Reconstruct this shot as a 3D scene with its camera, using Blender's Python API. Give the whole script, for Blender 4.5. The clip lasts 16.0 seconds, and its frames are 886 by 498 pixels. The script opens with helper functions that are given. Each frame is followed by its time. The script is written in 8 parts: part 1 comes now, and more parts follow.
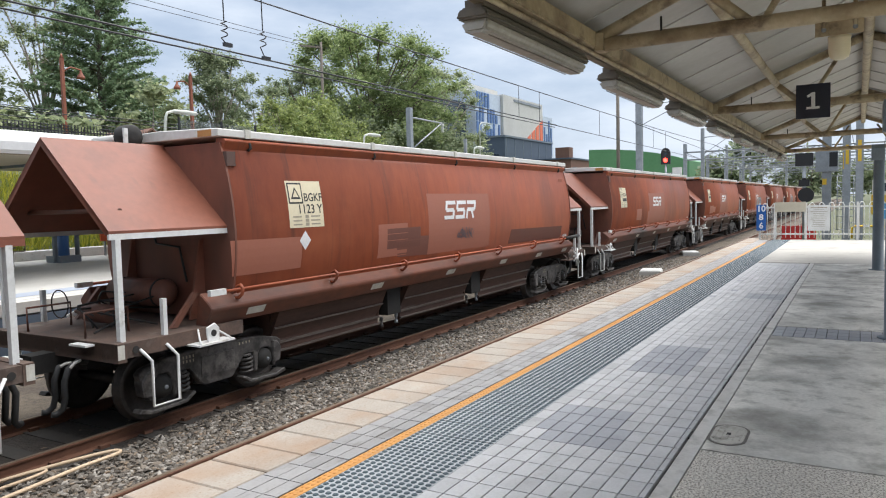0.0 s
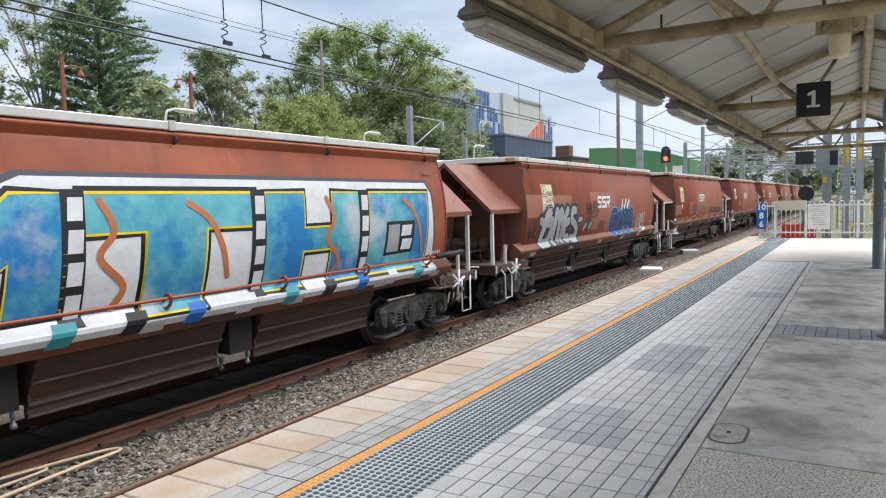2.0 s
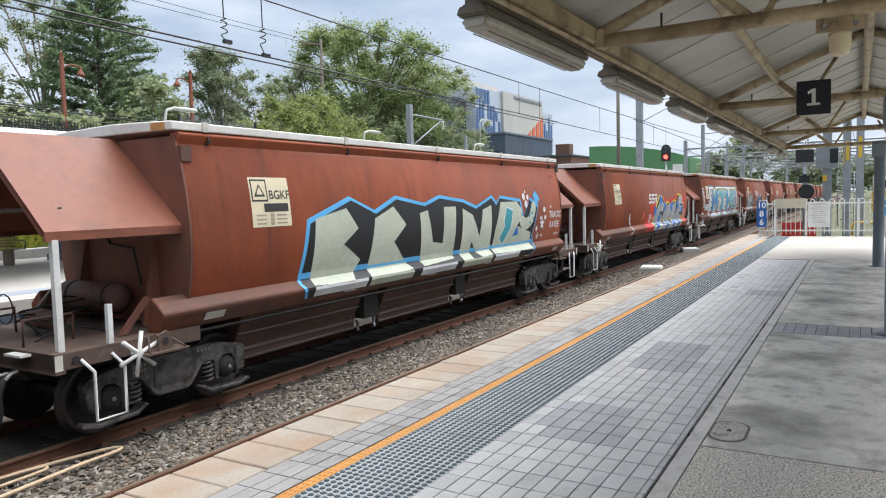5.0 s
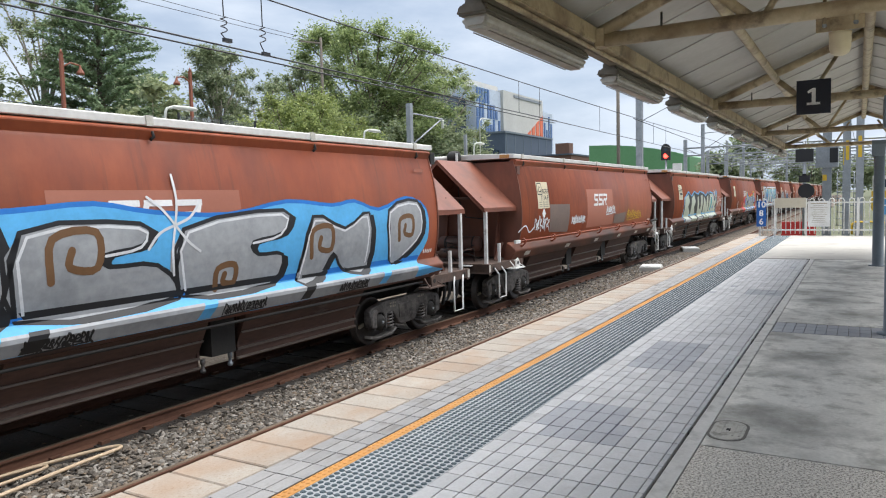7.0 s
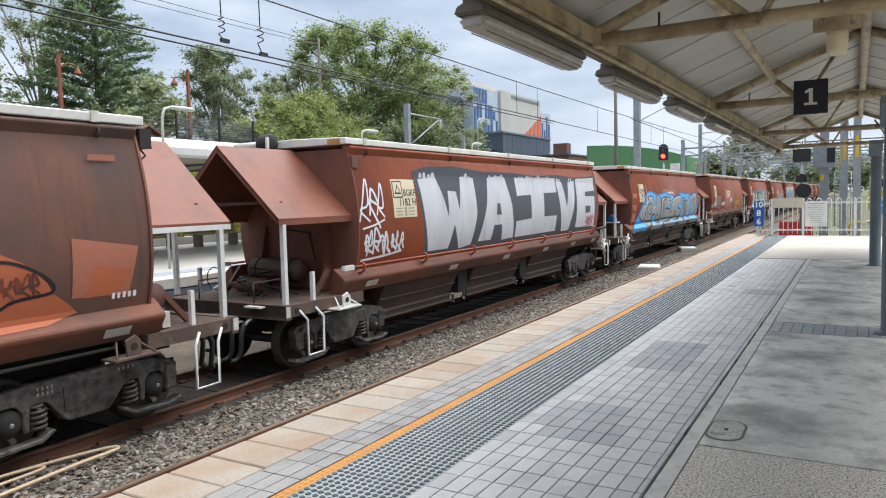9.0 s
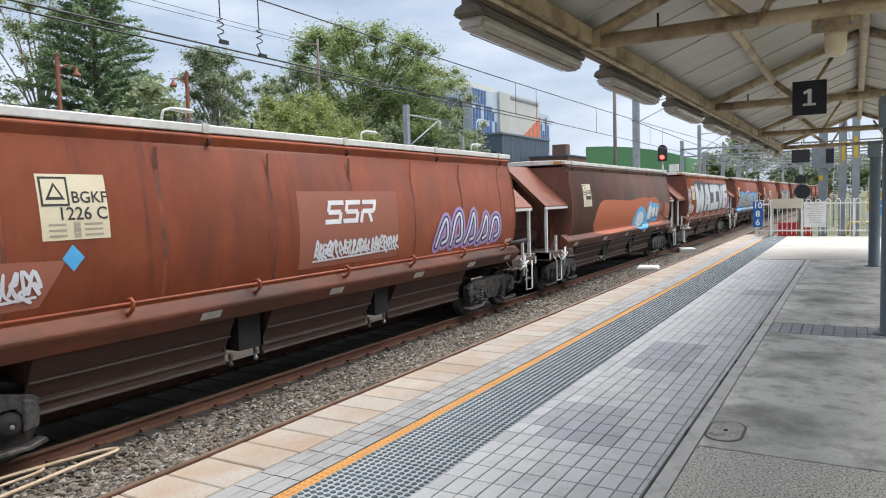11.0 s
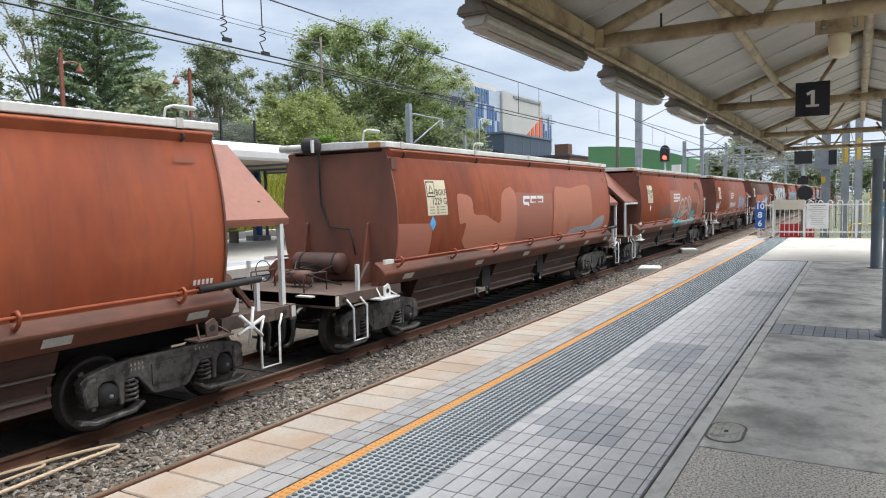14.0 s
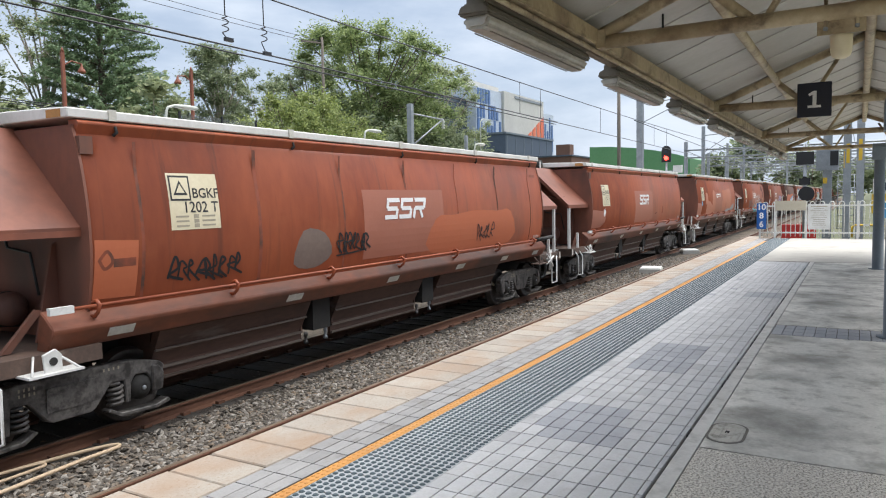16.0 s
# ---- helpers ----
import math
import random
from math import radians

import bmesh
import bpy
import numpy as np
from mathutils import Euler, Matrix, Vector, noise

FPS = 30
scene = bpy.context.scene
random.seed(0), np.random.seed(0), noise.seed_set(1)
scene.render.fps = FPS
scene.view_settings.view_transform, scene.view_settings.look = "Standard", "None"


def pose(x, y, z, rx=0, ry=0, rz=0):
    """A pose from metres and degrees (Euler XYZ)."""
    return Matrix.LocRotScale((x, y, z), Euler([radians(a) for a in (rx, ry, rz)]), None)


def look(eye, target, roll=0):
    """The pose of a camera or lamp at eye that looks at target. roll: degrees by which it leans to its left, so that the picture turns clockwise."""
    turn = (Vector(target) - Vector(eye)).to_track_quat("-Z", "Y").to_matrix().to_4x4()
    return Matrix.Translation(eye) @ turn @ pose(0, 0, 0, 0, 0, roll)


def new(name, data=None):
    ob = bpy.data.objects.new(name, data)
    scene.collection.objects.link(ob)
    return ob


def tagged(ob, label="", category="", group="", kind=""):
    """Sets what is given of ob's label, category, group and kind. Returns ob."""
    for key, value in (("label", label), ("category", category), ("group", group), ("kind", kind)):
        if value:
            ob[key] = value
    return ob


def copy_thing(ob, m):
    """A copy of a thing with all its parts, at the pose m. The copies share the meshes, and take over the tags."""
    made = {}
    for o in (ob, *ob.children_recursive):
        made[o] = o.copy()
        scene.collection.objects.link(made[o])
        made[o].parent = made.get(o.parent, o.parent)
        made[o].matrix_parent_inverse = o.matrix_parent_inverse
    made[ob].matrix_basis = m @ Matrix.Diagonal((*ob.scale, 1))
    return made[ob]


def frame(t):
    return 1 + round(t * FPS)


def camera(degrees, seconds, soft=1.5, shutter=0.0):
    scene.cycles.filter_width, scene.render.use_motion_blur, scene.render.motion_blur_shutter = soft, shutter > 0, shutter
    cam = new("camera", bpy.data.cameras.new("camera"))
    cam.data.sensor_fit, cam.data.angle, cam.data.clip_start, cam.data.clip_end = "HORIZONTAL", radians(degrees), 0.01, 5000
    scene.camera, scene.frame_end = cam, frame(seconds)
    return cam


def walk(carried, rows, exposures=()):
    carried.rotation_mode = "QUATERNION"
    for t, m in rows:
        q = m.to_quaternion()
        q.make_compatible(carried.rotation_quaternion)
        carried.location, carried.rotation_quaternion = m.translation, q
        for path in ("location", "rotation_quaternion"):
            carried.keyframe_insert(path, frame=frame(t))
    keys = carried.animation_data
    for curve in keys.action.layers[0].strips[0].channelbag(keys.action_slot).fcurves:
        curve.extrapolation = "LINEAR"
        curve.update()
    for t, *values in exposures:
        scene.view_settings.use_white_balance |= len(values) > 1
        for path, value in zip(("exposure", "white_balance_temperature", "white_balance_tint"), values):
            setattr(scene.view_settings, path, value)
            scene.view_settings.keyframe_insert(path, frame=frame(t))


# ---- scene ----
cam = camera(63.8, 16.0, soft=1.1)
EYE = (0.0, 0.0, 1.62)
walk(cam, [
    (0, pose(*EYE, 86.324, 1.441, -59.777)),
    (0.5, pose(*EYE, 86.259, 1.434, -59.775)),
    (1, pose(*EYE, 86.237, 1.436, -59.778)),
    (1.5, pose(*EYE, 86.193, 1.436, -59.771)),
    (2, pose(*EYE, 86.193, 1.433, -59.769)),
    (2.5, pose(*EYE, 86.190, 1.431, -59.759)),
    (3, pose(*EYE, 86.155, 1.403, -59.730)),
    (3.5, pose(*EYE, 86.141, 1.473, -59.739)),
    (4, pose(*EYE, 86.110, 1.562, -59.764)),
    (6.5, pose(*EYE, 86.012, 1.406, -59.757)),
    (7, pose(*EYE, 85.996, 1.441, -59.776)),
    (7.5, pose(*EYE, 85.995, 1.453, -59.801)),
    (8, pose(*EYE, 85.993, 1.460, -59.840)),
    (8.5, pose(*EYE, 85.999, 1.463, -59.897)),
    (9, pose(*EYE, 86.010, 1.482, -59.948)),
    (11.5, pose(*EYE, 86.110, 1.556, -60.011)),
    (12, pose(*EYE, 86.103, 1.552, -59.981)),
    (12.5, pose(*EYE, 86.067, 1.453, -59.963)),
    (13, pose(*EYE, 86.049, 1.411, -59.953)),
    (13.5, pose(*EYE, 86.028, 1.362, -59.900)),
    (14, pose(*EYE, 86.018, 1.172, -59.858)),
    (14.5, pose(*EYE, 86.014, 1.020, -59.797)),
    (15, pose(*EYE, 86.020, 0.939, -59.744)),
    (15.5, pose(*EYE, 86.030, 0.966, -59.736)),
    (16, pose(*EYE, 86.040, 1.081, -59.754)),
])

# ---- light ----
world = bpy.data.worlds.new("sky")
scene.world = world
world.use_nodes = True
wn, wl = world.node_tree.nodes, world.node_tree.links
wn.clear()
sky = wn.new("ShaderNodeTexSky")
sky.sky_type, sky.sun_disc = "NISHITA", False
sky.sun_elevation, sky.sun_rotation = radians(58), radians(140)
sky.air_density, sky.dust_density, sky.ozone_density = 1.0, 3.0, 1.5
coord = wn.new("ShaderNodeTexCoord")
stretch = wn.new("ShaderNodeMapping")
stretch.inputs["Scale"].default_value = (1.6, 1.6, 5.0)
clouds = wn.new("ShaderNodeTexNoise")
clouds.inputs["Scale"].default_value, clouds.inputs["Detail"].default_value, clouds.inputs["Roughness"].default_value = 2.2, 7.0, 0.55
cover = wn.new("ShaderNodeValToRGB")
cover.color_ramp.elements[0].position, cover.color_ramp.elements[0].color = 0.30, (0.50, 0.50, 0.50, 1)
cover.color_ramp.elements[1].position, cover.color_ramp.elements[1].color = 0.62, (0.97, 0.97, 0.97, 1)
tone = wn.new("ShaderNodeValToRGB")
tone.color_ramp.elements[0].position, tone.color_ramp.elements[0].color = 0.35, (4.5, 5.45, 6.95, 1)
tone.color_ramp.elements[1].position, tone.color_ramp.elements[1].color = 0.70, (6.3, 6.95, 7.9, 1)
veil = wn.new("ShaderNodeMixRGB")
back = wn.new("ShaderNodeBackground")
back.inputs["Strength"].default_value = 0.063
wout = wn.new("ShaderNodeOutputWorld")
wl.new(coord.outputs["Generated"], stretch.inputs["Vector"])
wl.new(stretch.outputs["Vector"], clouds.inputs["Vector"])
wl.new(clouds.outputs["Fac"], cover.inputs["Fac"])
wl.new(clouds.outputs["Fac"], tone.inputs["Fac"])
wl.new(cover.outputs["Color"], veil.inputs["Fac"])
wl.new(sky.outputs["Color"], veil.inputs["Color1"])
wl.new(tone.outputs["Color"], veil.inputs["Color2"])
wl.new(veil.outputs["Color"], back.inputs["Color"])
wl.new(back.outputs["Background"], wout.inputs["Surface"])
sun = new("sun", bpy.data.lights.new("sun", "SUN"))
sun.data.energy, sun.data.angle, sun.data.color = 2.95, radians(80), (1.0, 0.985, 0.965)
sun.matrix_world = look((5, -2.5, 20), (0, 0, 0))
scene.view_settings.exposure = 1.10


# ---- materials ----
def mat(name, c1, c2, rough=0.7, metal=0.0, s1=1.5, s2=30.0, bump=0.15, mix=0.5, stain=None, stain_scale=0.8,
        stain_at=(0.52, 0.7), stretch_by=(1, 1, 1), vary=0.0, spec=0.5, bump_scale=None, dist=0.01):
    """Two tones mixed by noise at two scales, an optional stain, fine relief and a little change from piece to piece."""
    m = bpy.data.materials.new(name)
    m.use_nodes = True
    n, l = m.node_tree.nodes, m.node_tree.links
    b = n["Principled BSDF"]
    tc = n.new("ShaderNodeTexCoord")
    mp = n.new("ShaderNodeMapping")
    mp.inputs["Scale"].default_value = stretch_by
    l.new(tc.outputs["Object"], mp.inputs["Vector"])
    info = n.new("ShaderNodeObjectInfo")
    shift = n.new("ShaderNodeVectorMath")
    shift.operation = "MULTIPLY_ADD"
    shift.inputs[1].default_value = (37.0, 11.0, 23.0)
    l.new(info.outputs["Random"], shift.inputs[0])
    l.new(mp.outputs["Vector"], shift.inputs[2])
    vec = shift.outputs[0]

    def noise_tex(scale, detail=5.0):
        t = n.new("ShaderNodeTexNoise")
        t.inputs["Scale"].default_value, t.inputs["Detail"].default_value, t.inputs["Roughness"].default_value = scale, detail, 0.6
        l.new(vec, t.inputs["Vector"])
        return t.outputs["Fac"]
    big, fine = noise_tex(s1), noise_tex(s2)
    blend = n.new("ShaderNodeMath")
    blend.operation = "MULTIPLY_ADD"
    l.new(fine, blend.inputs[0])
    blend.inputs[1].default_value = 0.45
    half = n.new("ShaderNodeMath")
    half.operation = "MULTIPLY"
    half.inputs[1].default_value = 0.75
    l.new(big, half.inputs[0])
    l.new(half.outputs[0], blend.inputs[2])
    ramp = n.new("ShaderNodeValToRGB")
    ramp.color_ramp.elements[0].position, ramp.color_ramp.elements[0].color = mix - 0.2 + 0.1, (*c1, 1)
    ramp.color_ramp.elements[1].position, ramp.color_ramp.elements[1].color = mix + 0.2 + 0.1, (*c2, 1)
    l.new(blend.outputs[0], ramp.inputs["Fac"])
    colour = ramp.outputs["Color"]
    if stain:
        sm = noise_tex(stain_scale, 8.0)
        sr = n.new("ShaderNodeValToRGB")
        sr.color_ramp.elements[0].position, sr.color_ramp.elements[1].position = stain_at
        l.new(sm, sr.inputs["Fac"])
        sx = n.new("ShaderNodeMixRGB")
        l.new(sr.outputs["Color"], sx.inputs["Fac"])
        l.new(colour, sx.inputs["Color1"])
        sx.inputs["Color2"].default_value = (*stain, 1)
        colour = sx.outputs["Color"]
    if vary:
        hv = n.new("ShaderNodeHueSaturation")
        vr = n.new("ShaderNodeMapRange")
        vr.inputs["To Min"].default_value, vr.inputs["To Max"].default_value = 1 - vary, 1 + vary
        l.new(info.outputs["Random"], vr.inputs["Value"])
        l.new(vr.outputs["Result"], hv.inputs["Value"])
        l.new(colour, hv.inputs["Color"])
        colour = hv.outputs["Color"]
    l.new(colour, b.inputs["Base Color"])
    rr = n.new("ShaderNodeMapRange")
    rr.inputs["To Min"].default_value, rr.inputs["To Max"].default_value = max(0.02, rough - 0.12), min(1.0, rough + 0.12)
    l.new(big, rr.inputs["Value"])
    l.new(rr.outputs["Result"], b.inputs["Roughness"])
    b.inputs["Metallic"].default_value = metal
    b.inputs["Specular IOR Level"].default_value = spec
    if bump:
        bp = n.new("ShaderNodeBump")
        bp.inputs["Strength"].default_value, bp.inputs["Distance"].default_value = bump, dist
        l.new(noise_tex(bump_scale) if bump_scale else fine, bp.inputs["Height"])
        l.new(bp.outputs["Normal"], b.inputs["Normal"])
    return m


def overlay(key, colour, scale, at, stretch_by=(1, 1, 1), strength=1.0):
    """Adds one more kind of stain, streak or speck to a material."""
    n, l = M[key].node_tree.nodes, M[key].node_tree.links
    into = n["Principled BSDF"].inputs["Base Color"]
    old = into.links[0].from_socket
    tc, mp, t, r, f, x = (n.new("ShaderNode" + s) for s in ("TexCoord", "Mapping", "TexNoise", "ValToRGB", "Math", "MixRGB"))
    mp.inputs["Scale"].default_value = stretch_by
    info = n.new("ShaderNodeObjectInfo")
    l.new(info.outputs["Location"], mp.inputs["Location"])
    l.new(tc.outputs["Object"], mp.inputs["Vector"])
    t.inputs["Scale"].default_value, t.inputs["Detail"].default_value, t.inputs["Roughness"].default_value = scale, 6.0, 0.62
    l.new(mp.outputs["Vector"], t.inputs["Vector"])
    r.color_ramp.elements[0].position, r.color_ramp.elements[1].position = at
    l.new(t.outputs["Fac"], r.inputs["Fac"])
    f.operation = "MULTIPLY"
    f.inputs[1].default_value = strength
    l.new(r.outputs["Color"], f.inputs[0])
    l.new(f.outputs[0], x.inputs["Fac"])
    l.new(old, x.inputs["Color1"])
    x.inputs["Color2"].default_value = (*colour, 1)
    l.new(x.outputs["Color"], into)


def plain(name, c, rough=0.6, metal=0.0, **more):
    return mat(name, tuple(v * 0.82 for v in c), tuple(min(1, v * 1.12) for v in c), rough, metal, **more)


def glow(name, c, strength):
    m = plain(name, c)
    b = m.node_tree.nodes["Principled BSDF"]
    b.inputs["Emission Color"].default_value, b.inputs["Emission Strength"].default_value = (*c, 1), strength
    return m


def leaf(name, c1, c2):
    """Leaves: a tone for each one, some light let through."""
    m = bpy.data.materials.new(name)
    m.use_nodes = True
    n, l = m.node_tree.nodes, m.node_tree.links
    b = n["Principled BSDF"]
    g = n.new("ShaderNodeNewGeometry")
    r = n.new("ShaderNodeValToRGB")
    r.color_ramp.elements[0].color, r.color_ramp.elements[1].color = (*c1, 1), (*c2, 1)
    l.new(g.outputs["Random Per Island"], r.inputs["Fac"])
    l.new(r.outputs["Color"], b.inputs["Base Color"])
    b.inputs["Roughness"].default_value = 0.55
    t = n.new("ShaderNodeBsdfTranslucent")
    l.new(r.outputs["Color"], t.inputs["Color"])
    mx = n.new("ShaderNodeMixShader")
    mx.inputs["Fac"].default_value = 0.45
    l.new(b.outputs["BSDF"], mx.inputs[1])
    l.new(t.outputs["BSDF"], mx.inputs[2])
    l.new(mx.outputs["Shader"], n["Material Output"].inputs["Surface"])
    return m


M = {}
M["oxide"] = mat("oxide_paint", (0.225, 0.048, 0.019), (0.385, 0.094, 0.034), 0.48, s1=0.5, s2=5, bump=0.05, stain=(0.125, 0.046, 0.03),
                 stain_scale=0.7, stain_at=(0.50, 0.82), stretch_by=(1, 1, 0.35), vary=0.09)
M["oxide_dark"] = mat("weathered_oxide_paint", (0.10, 0.055, 0.04), (0.21, 0.075, 0.045), 0.6, s1=0.7, s2=6, bump=0.05, stain=(0.06, 0.045, 0.04),
                      stain_at=(0.42, 0.7), stretch_by=(1, 1, 0.5), vary=0.1)
M["hood"] = mat("faded_oxide_paint", (0.165, 0.053, 0.03), (0.235, 0.078, 0.045), 0.55, s1=0.9, s2=9, bump=0.06, stain=(0.12, 0.042, 0.027), stain_scale=1.2, stain_at=(0.5, 0.75), vary=0.12)
M["patch"] = mat("fresh_oxide_patch", (0.33, 0.115, 0.07), (0.37, 0.135, 0.085), 0.55, s1=1.5, s2=20, bump=0.03, vary=0.12)
M["patch_dark"] = mat("dark_overpaint", (0.13, 0.045, 0.03), (0.17, 0.06, 0.038), 0.6, s1=1.5, s2=20, bump=0.03, vary=0.2)
M["patch_orange"] = mat("orange_overpaint", (0.42, 0.11, 0.045), (0.46, 0.13, 0.055), 0.6, s1=1.5, s2=20, bump=0.03)
M["lid"] = mat("white_lid_paint", (0.55, 0.53, 0.49), (0.74, 0.73, 0.70), 0.5, s1=1.2, s2=14, bump=0.04, stain=(0.36, 0.31, 0.26), stain_at=(0.58, 0.82), vary=0.06)
M["white"] = mat("white_paint", (0.58, 0.57, 0.54), (0.76, 0.76, 0.74), 0.45, s1=3, s2=30, bump=0.05, stain=(0.3, 0.25, 0.2), stain_scale=4, stain_at=(0.6, 0.8))
M["deck"] = mat("grimy_deck_steel", (0.055, 0.04, 0.033), (0.14, 0.085, 0.062), 0.8, s1=2.5, s2=25, bump=0.2, stain=(0.2, 0.16, 0.13), stain_scale=3, stain_at=(0.58, 0.78))
M["bogie"] = mat("grimy_cast_steel", (0.045, 0.041, 0.039), (0.15, 0.138, 0.128), 0.5, s1=3, s2=28, bump=0.25, stain=(0.035, 0.03, 0.028), stain_scale=4, vary=0.15)
M["dark"] = mat("black_grease", (0.012, 0.011, 0.01), (0.03, 0.027, 0.024), 0.75, s1=4, s2=30, bump=0.2)
M["wheel"] = mat("wheel_steel", (0.05, 0.045, 0.042), (0.11, 0.095, 0.085), 0.55, 0.6, s1=4, s2=30, bump=0.1)
M["chute"] = mat("dusty_chute_steel", (0.05, 0.026, 0.019), (0.115, 0.06, 0.043), 0.75, s1=1.2, s2=12, bump=0.1, stain=(0.17, 0.15, 0.13), stain_scale=1.5, stain_at=(0.62, 0.85), stretch_by=(0.5, 1, 2))
M["chute_edge"] = mat("worn_chute_edge", (0.10, 0.075, 0.062), (0.20, 0.165, 0.14), 0.5, 0.3, s1=1.5, s2=14, bump=0.08, stretch_by=(0.3, 1, 1))
M["sill"] = mat("grimy_oxide_sill", (0.10, 0.038, 0.022), (0.24, 0.072, 0.034), 0.6, s1=0.7, s2=7, bump=0.08, stain=(0.055, 0.038, 0.032), stain_scale=0.6, stain_at=(0.46, 0.68), stretch_by=(0.6, 1, 1.5), vary=0.1)
# end walls: oxide with grime, its tones darkened to carry the hood's shade
M["end_wall"] = mat("grimy_shaded_oxide_end", (0.14, 0.055, 0.036), (0.24, 0.08, 0.046), 0.65, s1=0.9, s2=8, bump=0.08, stain=(0.07, 0.036, 0.026), stain_scale=1.0, stain_at=(0.50, 0.75), stretch_by=(1, 1, 0.5), vary=0.12)
M["rubber"] = mat("black_rubber", (0.02, 0.02, 0.02), (0.04, 0.04, 0.04), 0.6, bump=0.05)
M["cream"] = mat("cream_sticker", (0.62, 0.54, 0.36), (0.72, 0.64, 0.46), 0.5, s1=2, s2=20, bump=0.02)
M["ink"] = plain("black_ink", (0.03, 0.028, 0.028), 0.6, bump=0.02)
M["faint_ink"] = plain("grey_ink", (0.36, 0.32, 0.24), 0.6, bump=0.02)
M["logo"] = plain("white_lettering", (0.78, 0.77, 0.76), 0.5, bump=0.02)
M["reflector"] = mat("pale_reflector", (0.45, 0.42, 0.36), (0.66, 0.64, 0.58), 0.4, s1=6, s2=40, bump=0.03)
M["steel"] = mat("galvanised_steel", (0.22, 0.24, 0.26), (0.36, 0.38, 0.40), 0.5, 0.55, s1=2, s2=20, bump=0.06)
M["steel_blue"] = mat("blue_grey_paint", (0.115, 0.145, 0.17), (0.17, 0.205, 0.235), 0.5, s1=2, s2=25, bump=0.05)
M["rail"] = mat("rusty_rail", (0.08, 0.033, 0.019), (0.17, 0.078, 0.045), 0.8, s1=3, s2=40, bump=0.2, stretch_by=(0.3, 1, 1))
M["railtop"] = mat("worn_rail_head", (0.16, 0.115, 0.08), (0.27, 0.205, 0.15), 0.45, 0.5, s1=3, s2=30, bump=0.05, stretch_by=(0.2, 1, 1))
M["sleeper"] = mat("oily_sleeper", (0.028, 0.025, 0.022), (0.062, 0.054, 0.046), 0.9, s1=3, s2=30, bump=0.3)
M["ballast"] = mat("ballast_bed", (0.065, 0.05, 0.035), (0.21, 0.17, 0.125), 0.95, s1=14, s2=40, bump=1.0, bump_scale=22, dist=0.05, stain=(0.055, 0.042, 0.034), stain_scale=0.6, stain_at=(0.45, 0.75))
M["stone"] = mat("ballast_stone", (0.15, 0.125, 0.10), (0.33, 0.285, 0.235), 0.9, s1=9, s2=40, bump=0.3, vary=0.0)
M["coping"] = mat("pale_coping_concrete", (0.27, 0.235, 0.195), (0.40, 0.355, 0.30), 0.85, s1=2.2, s2=45, bump=0.25, stain=(0.29, 0.18, 0.105), stain_scale=1.1, stain_at=(0.54, 0.86), vary=0.06)
M["tile"] = mat("grey_paver", (0.40, 0.398, 0.398), (0.53, 0.527, 0.525), 0.72, s1=2.5, s2=60, bump=0.12, stain=(0.31, 0.305, 0.305), stain_scale=1.2, stain_at=(0.52, 0.8), vary=0.06)
M["tile_dark"] = mat("dark_grey_paver", (0.29, 0.295, 0.312), (0.37, 0.377, 0.395), 0.75, s1=2.5, s2=60, bump=0.12, vary=0.05)
M["tile_strip"] = mat("warm_grey_paver", (0.23, 0.222, 0.215), (0.31, 0.30, 0.29), 0.75, s1=2.5, s2=60, bump=0.12, vary=0.07)
M["grout"] = mat("dark_grout", (0.10, 0.09, 0.08), (0.17, 0.155, 0.14), 0.95, s1=5, s2=60, bump=0.2)
M["orange"] = mat("orange_line_paint", (0.48, 0.21, 0.045), (0.60, 0.29, 0.07), 0.7, s1=4, s2=60, bump=0.15, stain=(0.45, 0.27, 0.13), stain_scale=5, stain_at=(0.58, 0.8))
M["tact"] = mat("tactile_base", (0.30, 0.32, 0.33), (0.42, 0.44, 0.45), 0.75, s1=3, s2=60, bump=0.1, vary=0.06)
M["dome"] = mat("dark_tactile_dome", (0.035, 0.058, 0.068), (0.075, 0.105, 0.12), 0.7, s1=3, s2=60, bump=0.05)
M["slab"] = mat("stained_concrete", (0.50, 0.485, 0.44), (0.74, 0.72, 0.66), 0.85, s1=0.9, s2=35, bump=0.2, stain=(0.17, 0.16, 0.14), stain_scale=1.1, stain_at=(0.46, 0.72))
M["border"] = mat("pale_concrete_edge", (0.46, 0.45, 0.42), (0.60, 0.585, 0.55), 0.85, s1=2, s2=40, bump=0.12)
M["aggregate"] = mat("exposed_aggregate", (0.40, 0.365, 0.31), (0.82, 0.78, 0.70), 0.9, s1=75, s2=160, bump=0.5, dist=0.006)
M["iron"] = mat("cast_iron_lid", (0.36, 0.345, 0.30), (0.50, 0.48, 0.43), 0.8, 0.0, s1=4, s2=60, bump=0.3)
M["cream_steel"] = mat("cream_painted_steel", (0.36, 0.28, 0.165), (0.53, 0.44, 0.29), 0.5, s1=2, s2=25, bump=0.1, stain=(0.19, 0.125, 0.068), stain_scale=2.5, stain_at=(0.47, 0.70))
M["roof_under"] = mat("grey_roof_sheet", (0.38, 0.36, 0.33), (0.49, 0.465, 0.43), 0.55, s1=0.8, s2=14, bump=0.05, stain=(0.40, 0.37, 0.33), stain_scale=1.0)
M["lamp_body"] = mat("grimy_lamp_housing", (0.10, 0.085, 0.065), (0.17, 0.15, 0.12), 0.6, s1=4, s2=30, bump=0.05)
M["lamp_lens"] = mat("cloudy_diffuser", (0.32, 0.30, 0.26), (0.50, 0.475, 0.42), 0.2, s1=3, s2=20, bump=0.03)
